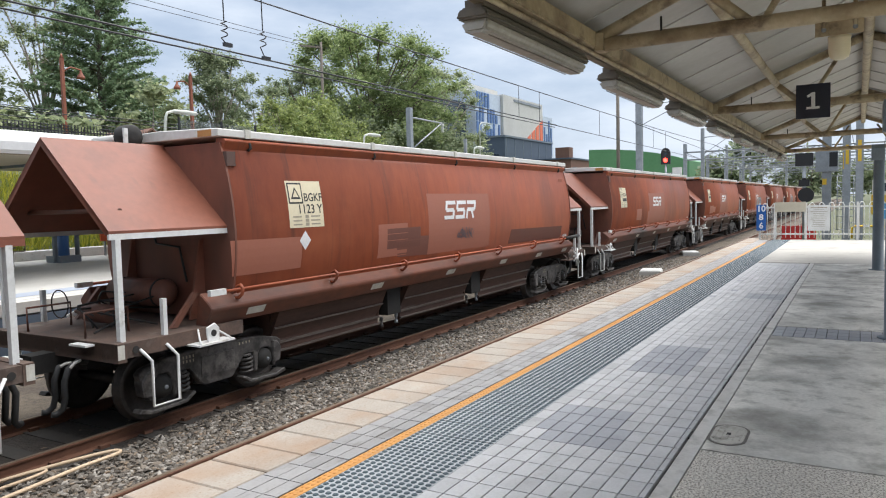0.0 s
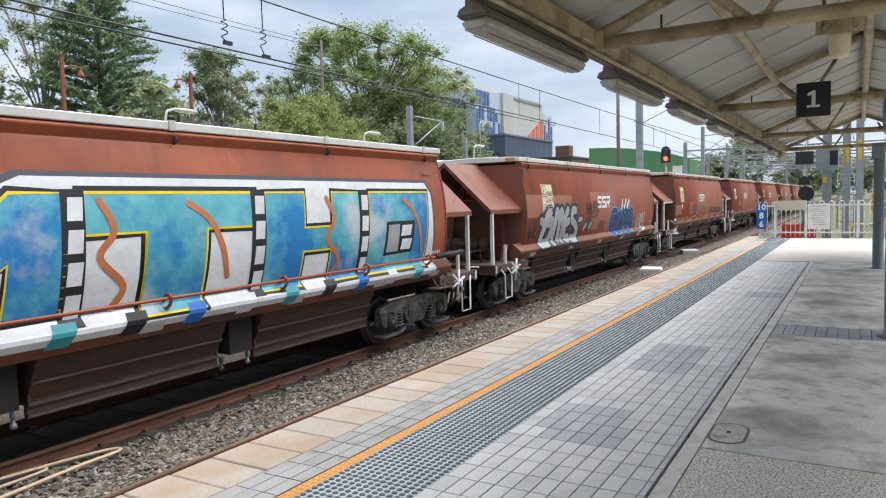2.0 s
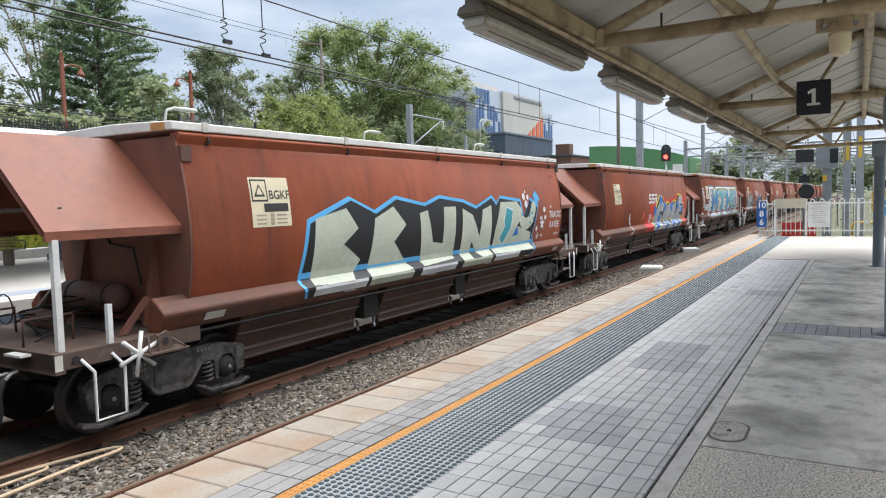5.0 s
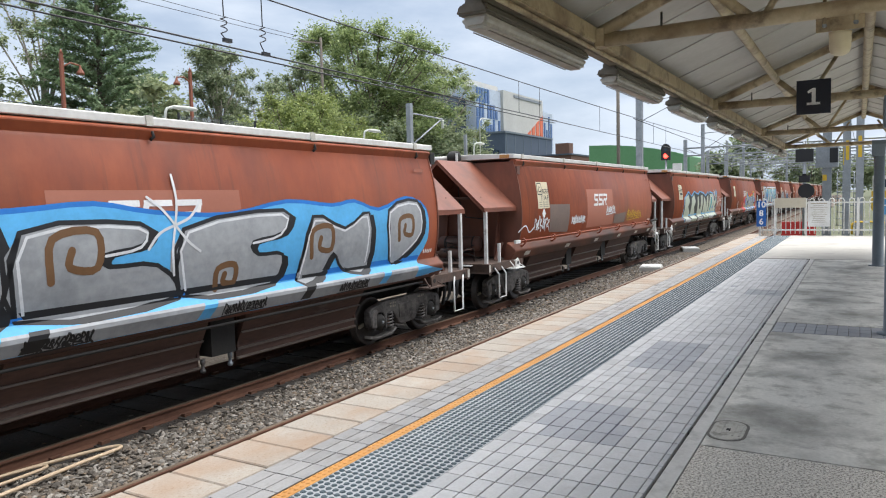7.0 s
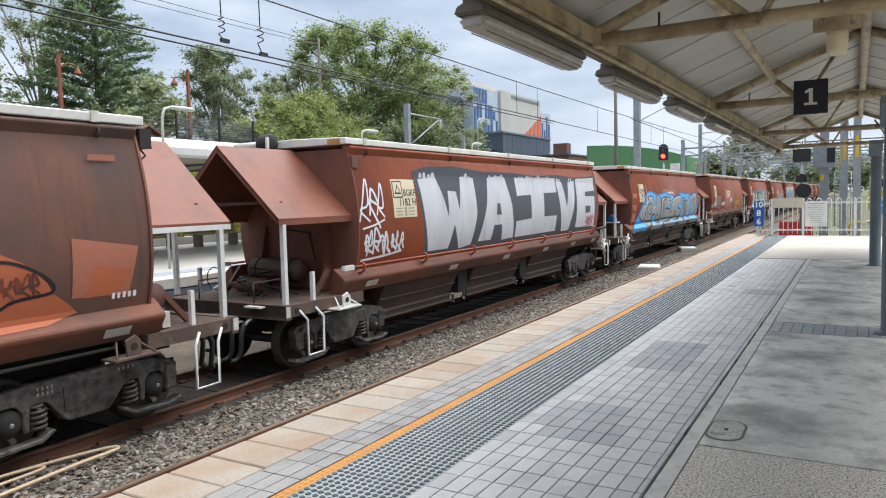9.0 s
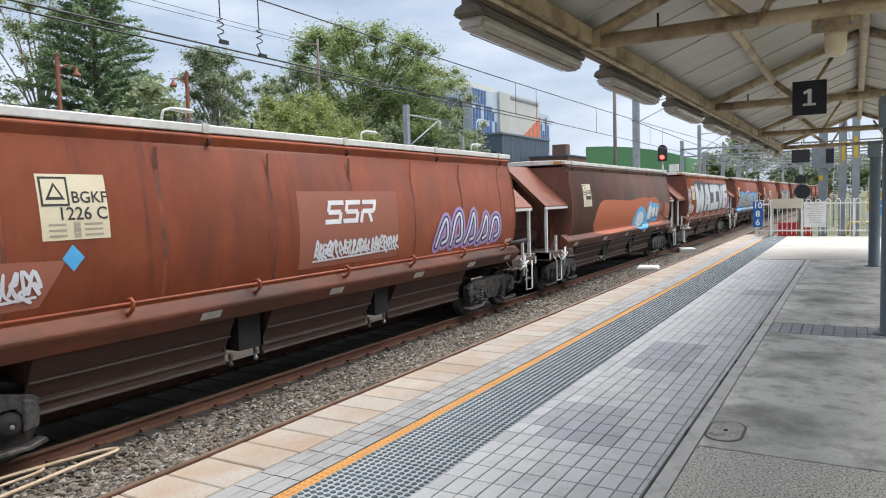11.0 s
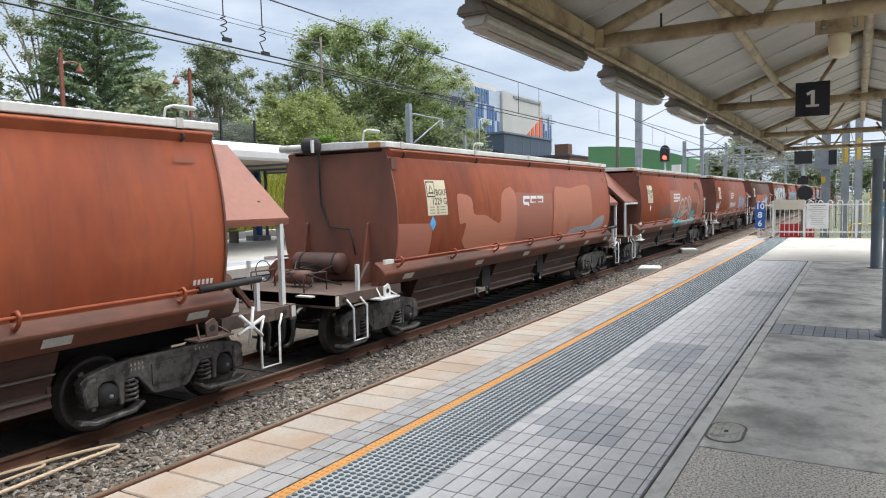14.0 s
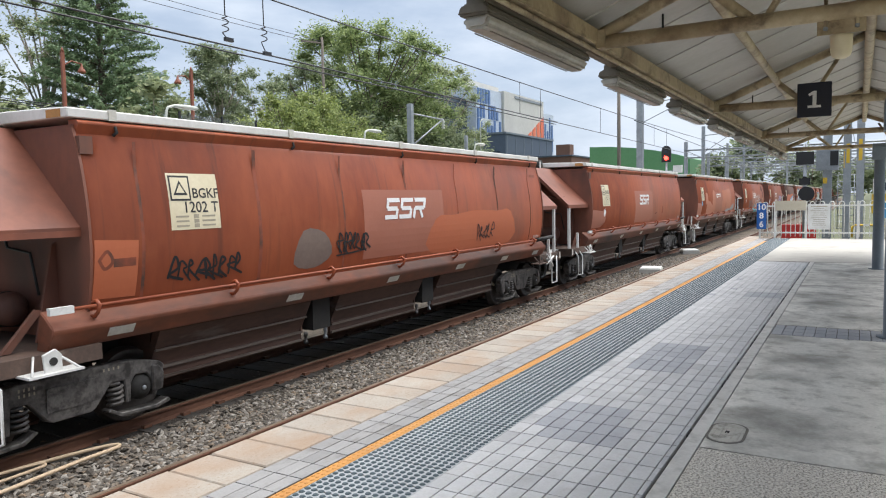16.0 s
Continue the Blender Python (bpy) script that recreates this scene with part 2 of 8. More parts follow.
M["navy"] = plain("navy_sign", (0.012, 0.014, 0.028), 0.35, bump=0.02)
M["blue_sign"] = plain("blue_sign", (0.01, 0.10, 0.36), 0.35, bump=0.02)
M["fence_white"] = mat("white_fence_paint", (0.60, 0.59, 0.55), (0.76, 0.75, 0.72), 0.45, s1=3, s2=30, bump=0.04, stain=(0.42, 0.33, 0.2), stain_scale=3, stain_at=(0.62, 0.85))
M["black"] = plain("black_paint", (0.012, 0.012, 0.014), 0.5, bump=0.04)
M["red_glow"] = glow("red_signal_light", (1.0, 0.03, 0.02), 6.0)
M["canopy_white"] = mat("white_fascia", (0.66, 0.66, 0.64), (0.78, 0.78, 0.77), 0.5, s1=0.8, s2=12, bump=0.03)
M["beige"] = plain("beige_soffit", (0.42, 0.37, 0.28), 0.7)
M["plat2"] = mat("pale_platform_concrete", (0.38, 0.365, 0.335), (0.50, 0.485, 0.45), 0.85, s1=0.7, s2=20, bump=0.08)
M["blue_post"] = plain("bright_blue_paint", (0.06, 0.15, 0.36), 0.45)
M["bench"] = plain("dull_bench_metal", (0.16, 0.14, 0.10), 0.5, 0.4)
M["grass"] = mat("rough_grass", (0.13, 0.17, 0.03), (0.30, 0.31, 0.06), 0.95, s1=3, s2=40, bump=0.6, dist=0.05)
M["earth"] = mat("ground_cover", (0.06, 0.075, 0.035), (0.13, 0.13, 0.07), 0.95, s1=0.2, s2=4, bump=0.3)
M["sandstone"] = mat("stone_block", (0.19, 0.18, 0.165), (0.33, 0.32, 0.295), 0.9, s1=2, s2=20, bump=0.3, vary=0.2)
M["bark"] = mat("bark", (0.08, 0.06, 0.045), (0.19, 0.155, 0.12), 0.9, s1=2, s2=14, bump=0.4, stretch_by=(1, 1, 0.3))
M["gum_bark"] = mat("pale_gum_bark", (0.24, 0.20, 0.165), (0.42, 0.38, 0.33), 0.8, s1=1, s2=8, bump=0.1, stretch_by=(1, 1, 0.4))
M["leaf_pine"] = leaf("pine_needles", (0.12, 0.19, 0.10), (0.31, 0.40, 0.22))
M["leaf_gum"] = leaf("gum_leaves", (0.15, 0.195, 0.10), (0.45, 0.49, 0.28))
M["leaf_dark"] = leaf("dark_leaves", (0.11, 0.155, 0.085), (0.36, 0.40, 0.235))
M["leaf_fig"] = leaf("fig_leaves", (0.10, 0.155, 0.06), (0.40, 0.47, 0.20))
M["leaf_bush"] = leaf("bush_leaves", (0.12, 0.17, 0.05), (0.40, 0.45, 0.16))
M["leaf_bright"] = leaf("fresh_leaves", (0.09, 0.2, 0.02), (0.22, 0.36, 0.06))
M["glass_dark"] = plain("dark_facade_glass", (0.03, 0.045, 0.06), 0.12, 0.0, bump=0.0)
M["facade"] = mat("pale_concrete_facade", (0.46, 0.45, 0.42), (0.58, 0.57, 0.54), 0.8, s1=0.08, s2=1.0, bump=0.02)
M["panel_blue"] = plain("blue_panel", (0.07, 0.15, 0.33), 0.4, bump=0.0)
M["panel_white"] = plain("pale_blue_panel", (0.50, 0.56, 0.64), 0.4, bump=0.0)
M["panel_orange"] = plain("orange_panel", (0.72, 0.17, 0.08), 0.5, bump=0.0)
M["slate"] = plain("slate_cladding", (0.075, 0.10, 0.135), 0.6, bump=0.0, s1=0.1, s2=2)
M["green_shed"] = mat("green_shed_sheet", (0.09, 0.24, 0.10), (0.13, 0.30, 0.14), 0.5, s1=0.1, s2=2, bump=0.02)
M["brick_wall"] = plain("brown_brickwork", (0.17, 0.09, 0.065), 0.85)
M["ochre"] = plain("ochre_render", (0.48, 0.24, 0.08), 0.8)
M["red_roof"] = plain("red_roof_tile", (0.25, 0.07, 0.045), 0.8)
M["heritage"] = plain("red_brown_lamp_post", (0.24, 0.075, 0.04), 0.6)
M["pale_lamp"] = plain("pale_street_lamp", (0.5, 0.52, 0.46), 0.4)
M["wood_pole"] = mat("grey_timber_pole", (0.10, 0.085, 0.07), (0.18, 0.155, 0.13), 0.9, s1=2, s2=20, bump=0.3, stretch_by=(1, 1, 0.2))
M["wire"] = plain("dark_wire", (0.03, 0.03, 0.033), 0.5, 0.3, bump=0.0)
M["hose"] = plain("tan_hose", (0.56, 0.42, 0.28), 0.6)
M["yellow"] = plain("yellow_paint", (0.65, 0.42, 0.03), 0.5)
for key, c in {"p_white": (0.72, 0.73, 0.74), "p_black": (0.015, 0.015, 0.017), "p_grey": (0.30, 0.31, 0.325), "p_slate": (0.075, 0.08, 0.097),
               "p_blue": (0.012, 0.17, 0.55), "p_sky": (0.10, 0.43, 0.78), "p_teal": (0.05, 0.33, 0.38), "p_aqua": (0.30, 0.52, 0.62), "p_red": (0.60, 0.028, 0.02),
               "p_yellow": (0.80, 0.60, 0.02), "p_brown": (0.17, 0.085, 0.035), "p_lilac": (0.42, 0.30, 0.55), "p_orange": (0.55, 0.17, 0.06), "p_navy": (0.02, 0.035, 0.12)}.items():
    M[key] = mat("spray_paint_" + key[2:], tuple(v * 0.8 for v in c), tuple(min(1, v * 1.1) for v in c), 0.5, s1=2.0, s2=14, bump=0.03)

overlay("oxide", (0.085, 0.036, 0.024), 2.2, (0.56, 0.80), (3.0, 1, 0.12), 0.75)
overlay("oxide", (0.44, 0.135, 0.055), 0.9, (0.55, 0.8), (1, 1, 1.4), 0.4)
overlay("oxide_dark", (0.05, 0.035, 0.03), 2.2, (0.52, 0.75), (3.0, 1, 0.12), 0.7)
overlay("hood", (0.09, 0.036, 0.026), 3.0, (0.60, 0.82), (2.0, 0.6, 0.6), 0.6)
overlay("coping", (0.20, 0.125, 0.07), 55.0, (0.56, 0.66), (1, 1, 1), 0.6)
overlay("coping", (0.29, 0.165, 0.085), 1.6, (0.44, 0.70), (0.6, 1, 1), 0.6)
overlay("tile", (0.30, 0.27, 0.23), 7.0, (0.58, 0.78), (1, 1, 1), 0.5)
overlay("slab", (0.10, 0.09, 0.08), 26.0, (0.66, 0.72), (1, 1, 1), 0.7)
overlay("slab", (0.24, 0.23, 0.20), 4.5, (0.50, 0.66), (1, 1, 1), 0.65)
overlay("aggregate", (0.11, 0.095, 0.08), 70.0, (0.50, 0.57), (1, 1, 1), 0.75)
overlay("border", (0.25, 0.24, 0.215), 6.0, (0.5, 0.7), (1, 1, 1), 0.6)
overlay("tile_strip", (0.15, 0.135, 0.12), 5.0, (0.52, 0.66), (0.5, 1, 1), 0.7)
overlay("iron", (0.14, 0.13, 0.11), 12.0, (0.5, 0.65), (1, 1, 1), 0.6)
overlay("cream_steel", (0.11, 0.072, 0.042), 9.0, (0.54, 0.66), (0.5, 0.5, 0.5), 0.75)
overlay("bogie", (0.016, 0.014, 0.013), 7.0, (0.48, 0.62), (1, 1, 1), 0.8)
overlay("bogie", (0.23, 0.21, 0.19), 5.0, (0.55, 0.72), (1, 1, 1), 0.6)
overlay("roof_under", (0.30, 0.26, 0.21), 1.6, (0.52, 0.8), (1, 0.3, 1), 0.5)


# ---- mesh tools ----
def box(bm, x0, y0, z0, x1, y1, z1, m=None):
    v = [bm.verts.new((x, y, z)) for z in (z0, z1) for y in (y0, y1) for x in (x0, x1)]
    if m is not None:
        for q in v:
            q.co = m @ q.co
    for f in ((0, 2, 3, 1), (4, 5, 7, 6), (0, 1, 5, 4), (2, 6, 7, 3), (0, 4, 6, 2), (1, 3, 7, 5)):
        bm.faces.new([v[i] for i in f])
    return bm


def rod(bm, a, b, r, n=8, r2=None):
    """A round bar from a to b."""
    a, b = Vector(a), Vector(b)
    d = (b - a).normalized()
    u = d.orthogonal().normalized()
    w = d.cross(u)
    r2 = r if r2 is None else r2
    rings = [[bm.verts.new(p + (u * math.cos(k * 2 * math.pi / n) + w * math.sin(k * 2 * math.pi / n)) * rr) for k in range(n)] for p, rr in ((a, r), (b, r2))]
    for k in range(n):
        bm.faces.new((rings[0][k], rings[0][(k + 1) % n], rings[1][(k + 1) % n], rings[1][k])).smooth = True
    bm.faces.new(rings[0][::-1])
    bm.faces.new(rings[1])
    return bm


def pipe(bm, pts, r, n=7):
    """A round bar bent along points."""
    pts = [Vector(p) for p in pts]
    rings, u = [], None
    for i, p in enumerate(pts):
        d = (pts[min(i + 1, len(pts) - 1)] - pts[max(i - 1, 0)]).normalized()
        u = d.orthogonal().normalized() if u is None else (u - d * u.dot(d)).normalized()
        w = d.cross(u)
        rings.append([bm.verts.new(p + (u * math.cos(k * 2 * math.pi / n) + w * math.sin(k * 2 * math.pi / n)) * r) for k in range(n)])
    for a, b in zip(rings, rings[1:]):
        for k in range(n):
            bm.faces.new((a[k], a[(k + 1) % n], b[(k + 1) % n], b[k])).smooth = True
    bm.faces.new(rings[0][::-1])
    bm.faces.new(rings[-1])
    return bm


def prism(bm, profile, a, b, axis="x"):
    """A closed outline drawn out from a to b. axis x: outline in (y, z); y: in (x, z); z: in (x, y)."""
    put = {"x": lambda p, q, s: (s, p, q), "y": lambda p, q, s: (p, s, q), "z": lambda p, q, s: (p, q, s)}[axis]
    r0 = [bm.verts.new(put(p, q, a)) for p, q in profile]
    r1 = [bm.verts.new(put(p, q, b)) for p, q in profile]
    n = len(profile)
    for k in range(n):
        bm.faces.new((r0[k], r0[(k + 1) % n], r1[(k + 1) % n], r1[k]))
    bm.faces.new(r0[::-1])
    bm.faces.new(r1)
    bmesh.ops.recalc_face_normals(bm, faces=bm.faces[-(n + 2):])
    return bm


def lathe(bm, profile, centre, axis="y", n=24):
    """Turns (distance along the axis, radius) about the axis through centre."""
    c = Vector(centre)
    rings = []
    for d, r in profile:
        ring = []
        for k in range(n):
            ca, sa = math.cos(k * 2 * math.pi / n) * r, math.sin(k * 2 * math.pi / n) * r
            ring.append(bm.verts.new(c + Vector({"x": (d, ca, sa), "y": (ca, d, sa), "z": (ca, sa, d)}[axis])))
        rings.append(ring)
    for a, b in zip(rings, rings[1:]):
        for k in range(n):
            bm.faces.new((a[k], a[(k + 1) % n], b[(k + 1) % n], b[k])).smooth = True
    bm.faces.new(rings[0][::-1])
    bm.faces.new(rings[-1])
    return bm


def bevel(bm, width=0.01, segments=2):
    bmesh.ops.bevel(bm, geom=[e for e in bm.edges if e.is_manifold and e.calc_face_angle(0) > 0.5], offset=width, segments=segments, affect="EDGES", clamp_overlap=True)
    return bm


def done(name, bm, *materials):
    bmesh.ops.recalc_face_normals(bm, faces=bm.faces)
    me = bpy.data.meshes.new(name)
    bm.to_mesh(me)
    bm.free()
    for m in materials:
        me.materials.append(m)
    return me


def part(name, bm, material, parent, label=""):
    ob = new(name, done(name, bm, material) if isinstance(bm, bmesh.types.BMesh) else bm)
    ob.parent = parent
    return tagged(ob, label)


def thing(name, bm, material, label, category, group="", kind="", at=None):
    ob = new(name, done(name, bm, material) if isinstance(bm, bmesh.types.BMesh) else bm)
    if at is not None:
        ob.matrix_basis = at
    return tagged(ob, label, category, group, kind)


def holder(name, at, label, category, group="", kind=""):
    ob = new(name)
    ob.matrix_basis = at
    return tagged(ob, label, category, group, kind)


def B():
    return bmesh.new()


def letters(text, size, offset=0.0, shear=0.0, spacing=1.0):
    """The flat outline of a text as a bmesh in (x, y), set about its centre."""
    cu = bpy.data.curves.new("text", "FONT")
    cu.body, cu.size, cu.offset, cu.shear, cu.space_character = text, size, offset, shear, spacing
    cu.align_x, cu.align_y, cu.resolution_u = "CENTER", "CENTER", 3
    ob = bpy.data.objects.new("text", cu)
    scene.collection.objects.link(ob)
    dg = bpy.context.evaluated_depsgraph_get()
    me = bpy.data.meshes.new_from_object(ob.evaluated_get(dg))
    bm = bmesh.new()
    bm.from_mesh(me)
    bpy.data.objects.remove(ob)
    bpy.data.curves.remove(cu)
    bpy.data.meshes.remove(me)
    return bm


def soup(name, verts, faces, material):
    """A mesh from arrays of corners and of four-cornered faces."""
    me = bpy.data.meshes.new(name)
    me.from_pydata(verts.tolist() if hasattr(verts, "tolist") else verts, [], faces.tolist() if hasattr(faces, "tolist") else faces)
    me.materials.append(material)
    return me


# ---- ground, track and platforms ----
ZR = -1.12          # top of the rails; the platform is at 0
TRACK = 8.82        # middle of the goods line
NEAR = 5.46         # middle of the platform line
BED = ZR - 0.17


def ground():
    rows = [(-2500, -1.6), (-4.0, -1.6), (-3.9, BED - 0.12), (23.2, BED - 0.12), (23.3, 0.25), (25.5, 0.9), (31, 4.0), (36, 4.1), (90, 4.6), (300, 9), (2500, 30)]
    xs = [-600, -60, 0, 30, 60, 120, 300, 2500]
    verts = [(x, y, z) for y, z in rows for x in xs]
    n = len(xs)
    faces = [(j * n + i, j * n + i + 1, (j + 1) * n + i + 1, (j + 1) * n + i) for j in range(len(rows) - 1) for i in range(n - 1)]
    ob = tagged(new("ground", soup("ground", verts, faces, M["earth"])), "grassy and built-up ground reaching the horizon", "ground", kind="structure")
    return ob


ground()
bed = B()
prism(bed, [(3.9, BED - 0.4), (3.9, BED), (13.1, BED), (13.1, BED - 0.4)], -30, 420)
thing("ballast_bed", bed, M["ballast"], "grey-brown crushed stone ballast bed between platforms", "ballast", kind="structure")


def stones():
    rng = np.random.default_rng(4)
    base = np.array([(0, 0, 1), (0.9, 0, 0.35), (0.25, 0.85, 0.4), (-0.75, 0.5, 0.3), (-0.7, -0.55, 0.35), (0.3, -0.85, 0.3), (0.75, 0.55, -0.4), (-0.3, 0.9, -0.4), (-0.9, 0, -0.4), (-0.25, -0.85, -0.4), (0.75, -0.5, -0.4)])
    tri = [(0, 1, 2), (0, 2, 3), (0, 3, 4), (0, 4, 5), (0, 5, 1), (1, 6, 2), (2, 6, 7), (2, 7, 3), (3, 7, 8), (3, 8, 4), (4, 8, 9), (4, 9, 5), (5, 9, 10), (5, 10, 1), (1, 10, 6)]
    verts, faces = [], []
    spots = [(1.5, 16, 6.25, 8.02, 22000), (16, 34, 6.25, 8.05, 9000), (2, 14, 8.2, 9.6, 900)]
    k = 0
    for x0, x1, y0, y1, count in spots:
        for _ in range(count):
            s = rng.uniform(0.014, 0.042) * (1.25 if x0 > 10 else 1.0)
            p = base * s * np.array((rng.uniform(0.9, 1.6), rng.uniform(0.5, 1.0), rng.uniform(0.35, 0.8))) * rng.uniform(0.68, 1.32, (11, 1))
            a, b = rng.uniform(0, 6.28), rng.uniform(-0.7, 0.7)
            ca, sa, cb, sb = math.cos(a), math.sin(a), math.cos(b), math.sin(b)
            p = p @ np.array([[ca, sa, 0], [-sa, ca, 0], [0, 0, 1]]) @ np.array([[1, 0, 0], [0, cb, sb], [0, -sb, cb]])
            y = rng.uniform(y0, y1)
            heap = 0.03 * math.sin(y * 2.3 + 1) + rng.uniform(-0.01, 0.035) - (0.075 if y > 7.72 else 0.0)
            verts.extend((p + (rng.uniform(x0, x1), y, BED + 0.02 + heap)).tolist())
            faces.extend(tuple(k + i for i in t) for t in tri)
            k += 11
    m = M["stone"].copy()
    n, l = m.node_tree.nodes, m.node_tree.links
    g = n.new("ShaderNodeNewGeometry")
    r = n.new("ShaderNodeValToRGB")
    r.color_ramp.elements[0].color, r.color_ramp.elements[1].color = (0.06, 0.052, 0.043, 1), (0.34, 0.31, 0.27, 1)
    for q, c in ((0.25, (0.125, 0.105, 0.085, 1)), (0.5, (0.18, 0.158, 0.132, 1)), (0.62, (0.21, 0.15, 0.10, 1)), (0.72, (0.155, 0.14, 0.122, 1))):
        r.color_ramp.elements.new(q).color = c
    l.new(g.outputs["Random Per Island"], r.inputs["Fac"])
    l.new(r.outputs["Color"], n["Principled BSDF"].inputs["Base Color"])
    tagged(new("ballast_stones", soup("ballast_stones", verts, faces, m)), "loose grey and tan ballast stones beside the rail", "ballast", kind="stuff")


stones()
RAIL_OUT = [(-0.075, 0), (-0.075, 0.012), (-0.012, 0.035), (-0.012, 0.125), (-0.036, 0.135), (-0.036, 0.157), (-0.028, 0.163), (0.028, 0.163), (0.036, 0.157), (0.036, 0.135), (0.012, 0.125), (0.012, 0.035), (0.075, 0.012), (0.075, 0)]


def track(middle, label):
    t = holder("railway_track", pose(0, middle, ZR), label, "railway track", kind="structure")
    for side in (-1, 1):
        y = side * 0.753
        bm = prism(B(), [(y + p, q - 0.163) for p, q in RAIL_OUT], -30, 420)
        ob = part("rail", bm, M["rail"], t, "rusty brown steel rail")
        top = prism(B(), [(y - 0.026, 0.001), (y - 0.026, 0.004), (y + 0.026, 0.004), (y + 0.026, 0.001)], -30, 420)
        part("rail_head", top, M["railtop"], ob, "worn shiny running surface")
    sl = done("sleeper", bevel(box(B(), -0.12, -1.25, -0.33, 0.12, 1.25, -0.145), 0.02, 1), M["sleeper"])
    clip = B()
    for y in (-0.86, -0.65, 0.65, 0.86):
        box(clip, -0.06, y - 0.035, -0.15, 0.06, y + 0.035, -0.105)
    clip = done("rail_clip", clip, M["rail"])
    for i in range(70):
        s = new("sleeper", sl)
        s.parent, s.location = t, (0.3 + i * 0.62, 0, 0)
        if i < 40:
            c = new("rail_clip", clip)
            c.parent, c.location = s, (0, 0, 0)
    return t


# a thin near-black strip over the bed, along the goods line
dark_bed = B()
prism(dark_bed, [(TRACK - 1.3, BED - 0.02), (TRACK - 1.1, BED + 0.012), (TRACK + 1.1, BED + 0.012), (TRACK + 1.3, BED - 0.02)], -29, 419)
thing("oily_ballast", dark_bed, mat("oily_ballast", (0.02, 0.017, 0.014), (0.07, 0.056, 0.045), 0.9, s1=9, s2=40, bump=1.0, bump_scale=22, dist=0.05), "near-black ballast between the goods line rails", "ballast", kind="structure")
track(TRACK, "straight railway track with rusty rails on dark sleepers")
track(NEAR, "platform railway track with rusty rails beside the platform edge")

# coping, pavers and slabs of the near platform
EDGE, COP, STRIP, TACT, FIELD = 3.62, 3.12, 2.795, 2.10, 0.985
END = 28.4
base = B()
prism(base, [(-4.0, -1.6), (-4.0, -0.03), (EDGE - 0.06, -0.03), (EDGE - 0.06, -0.2), (EDGE - 0.22, -0.24), (EDGE - 0.22, -1.6)], -14, END)
platform = thing("platform", base, M["grout"], "station platform with coping, grey pavers and tactile strip", "platform", kind="structure")


def piece_mesh(name, x, y, h, m, r=0.006):
    """A thin slab with eased top edges, its corner at the origin."""
    bm = B()
    lo = [bm.verts.new(p) for p in ((0, 0, -h), (x, 0, -h), (x, y, -h), (0, y, -h))]
    mid = [bm.verts.new(p) for p in ((0, 0, -r), (x, 0, -r), (x, y, -r), (0, y, -r))]
    top = [bm.verts.new(p) for p in ((r, r, 0), (x - r, r, 0), (x - r, y - r, 0), (r, y - r, 0))]
    for a, b in ((lo, mid), (mid, top)):
        for k in range(4):
            bm.faces.new((a[k], a[(k + 1) % 4], b[(k + 1) % 4], b[k]))
    bm.faces.new(top)
    return done(name, bm, m)


def orange_line():
    bm = box(B(), -14, TACT + 0.60, -0.03, 26.5, STRIP - 0.015, 0.002)
    part("orange_line", bm, M["orange"], platform, "worn orange painted safety line")
    bm = box(B(), -14, TACT, -0.03, END, TACT + 0.60, -0.001)
    part("tactile_strip", bm, M["tact"], platform, "grey tactile paving strip")
    verts, faces, k = [], [], 0
    ring = [(math.cos(a), math.sin(a)) for a in np.linspace(0, 2 * math.pi, 8, endpoint=False)]
    for j in range(12):
        y = TACT + 0.025 + j * 0.05
        for i in range(680):
            x = -5.1 + i * 0.05
            if x > END - 0.1:
                break
            verts.extend((x + c * 0.0195, y + s * 0.0195, -0.001) for c, s in ring)
            verts.extend((x + c * 0.014, y + s * 0.014, 0.005) for c, s in ring)
            faces.extend((k + a, k + (a + 1) % 8, k + 8 + (a + 1) % 8, k + 8 + a) for a in range(8))
            faces.append(tuple(range(k + 8, k + 16)))
            k += 16
    ob = part("tactile_domes", soup("tactile_domes", verts, faces, M["dome"]), None, platform, "dark raised tactile domes in rows")
    ob["kind"] = "stuff"
    verts, faces, k = [], [], 0
    for j in range(2):
        for i in range(300):
            x, y = 2.1 + i * 0.05, TACT + 0.628 + j * 0.035
            verts.extend((x + c * 0.017, y + s * 0.013, 0.0018) for c, s in ring)
            verts.extend((x + c * 0.011, y + s * 0.008, 0.007) for c, s in ring)
            faces.extend((k + a, k + (a + 1) % 8, k + 8 + (a + 1) % 8, k + 8 + a) for a in range(8))
            faces.append(tuple(range(k + 8, k + 16)))
            k += 16
    ob = part("orange_domes", soup("orange_domes", verts, faces, M["orange"]), None, platform, "orange painted tactile domes")
    ob["kind"] = "stuff"
    seams = B()
    for i in range(80):
        x = 2.4 + i * 0.3
        box(seams, x - 0.002, TACT, -0.001, x + 0.002, TACT + 0.6, 0.0012)
    part("tactile_joints", seams, M["grout"], platform)


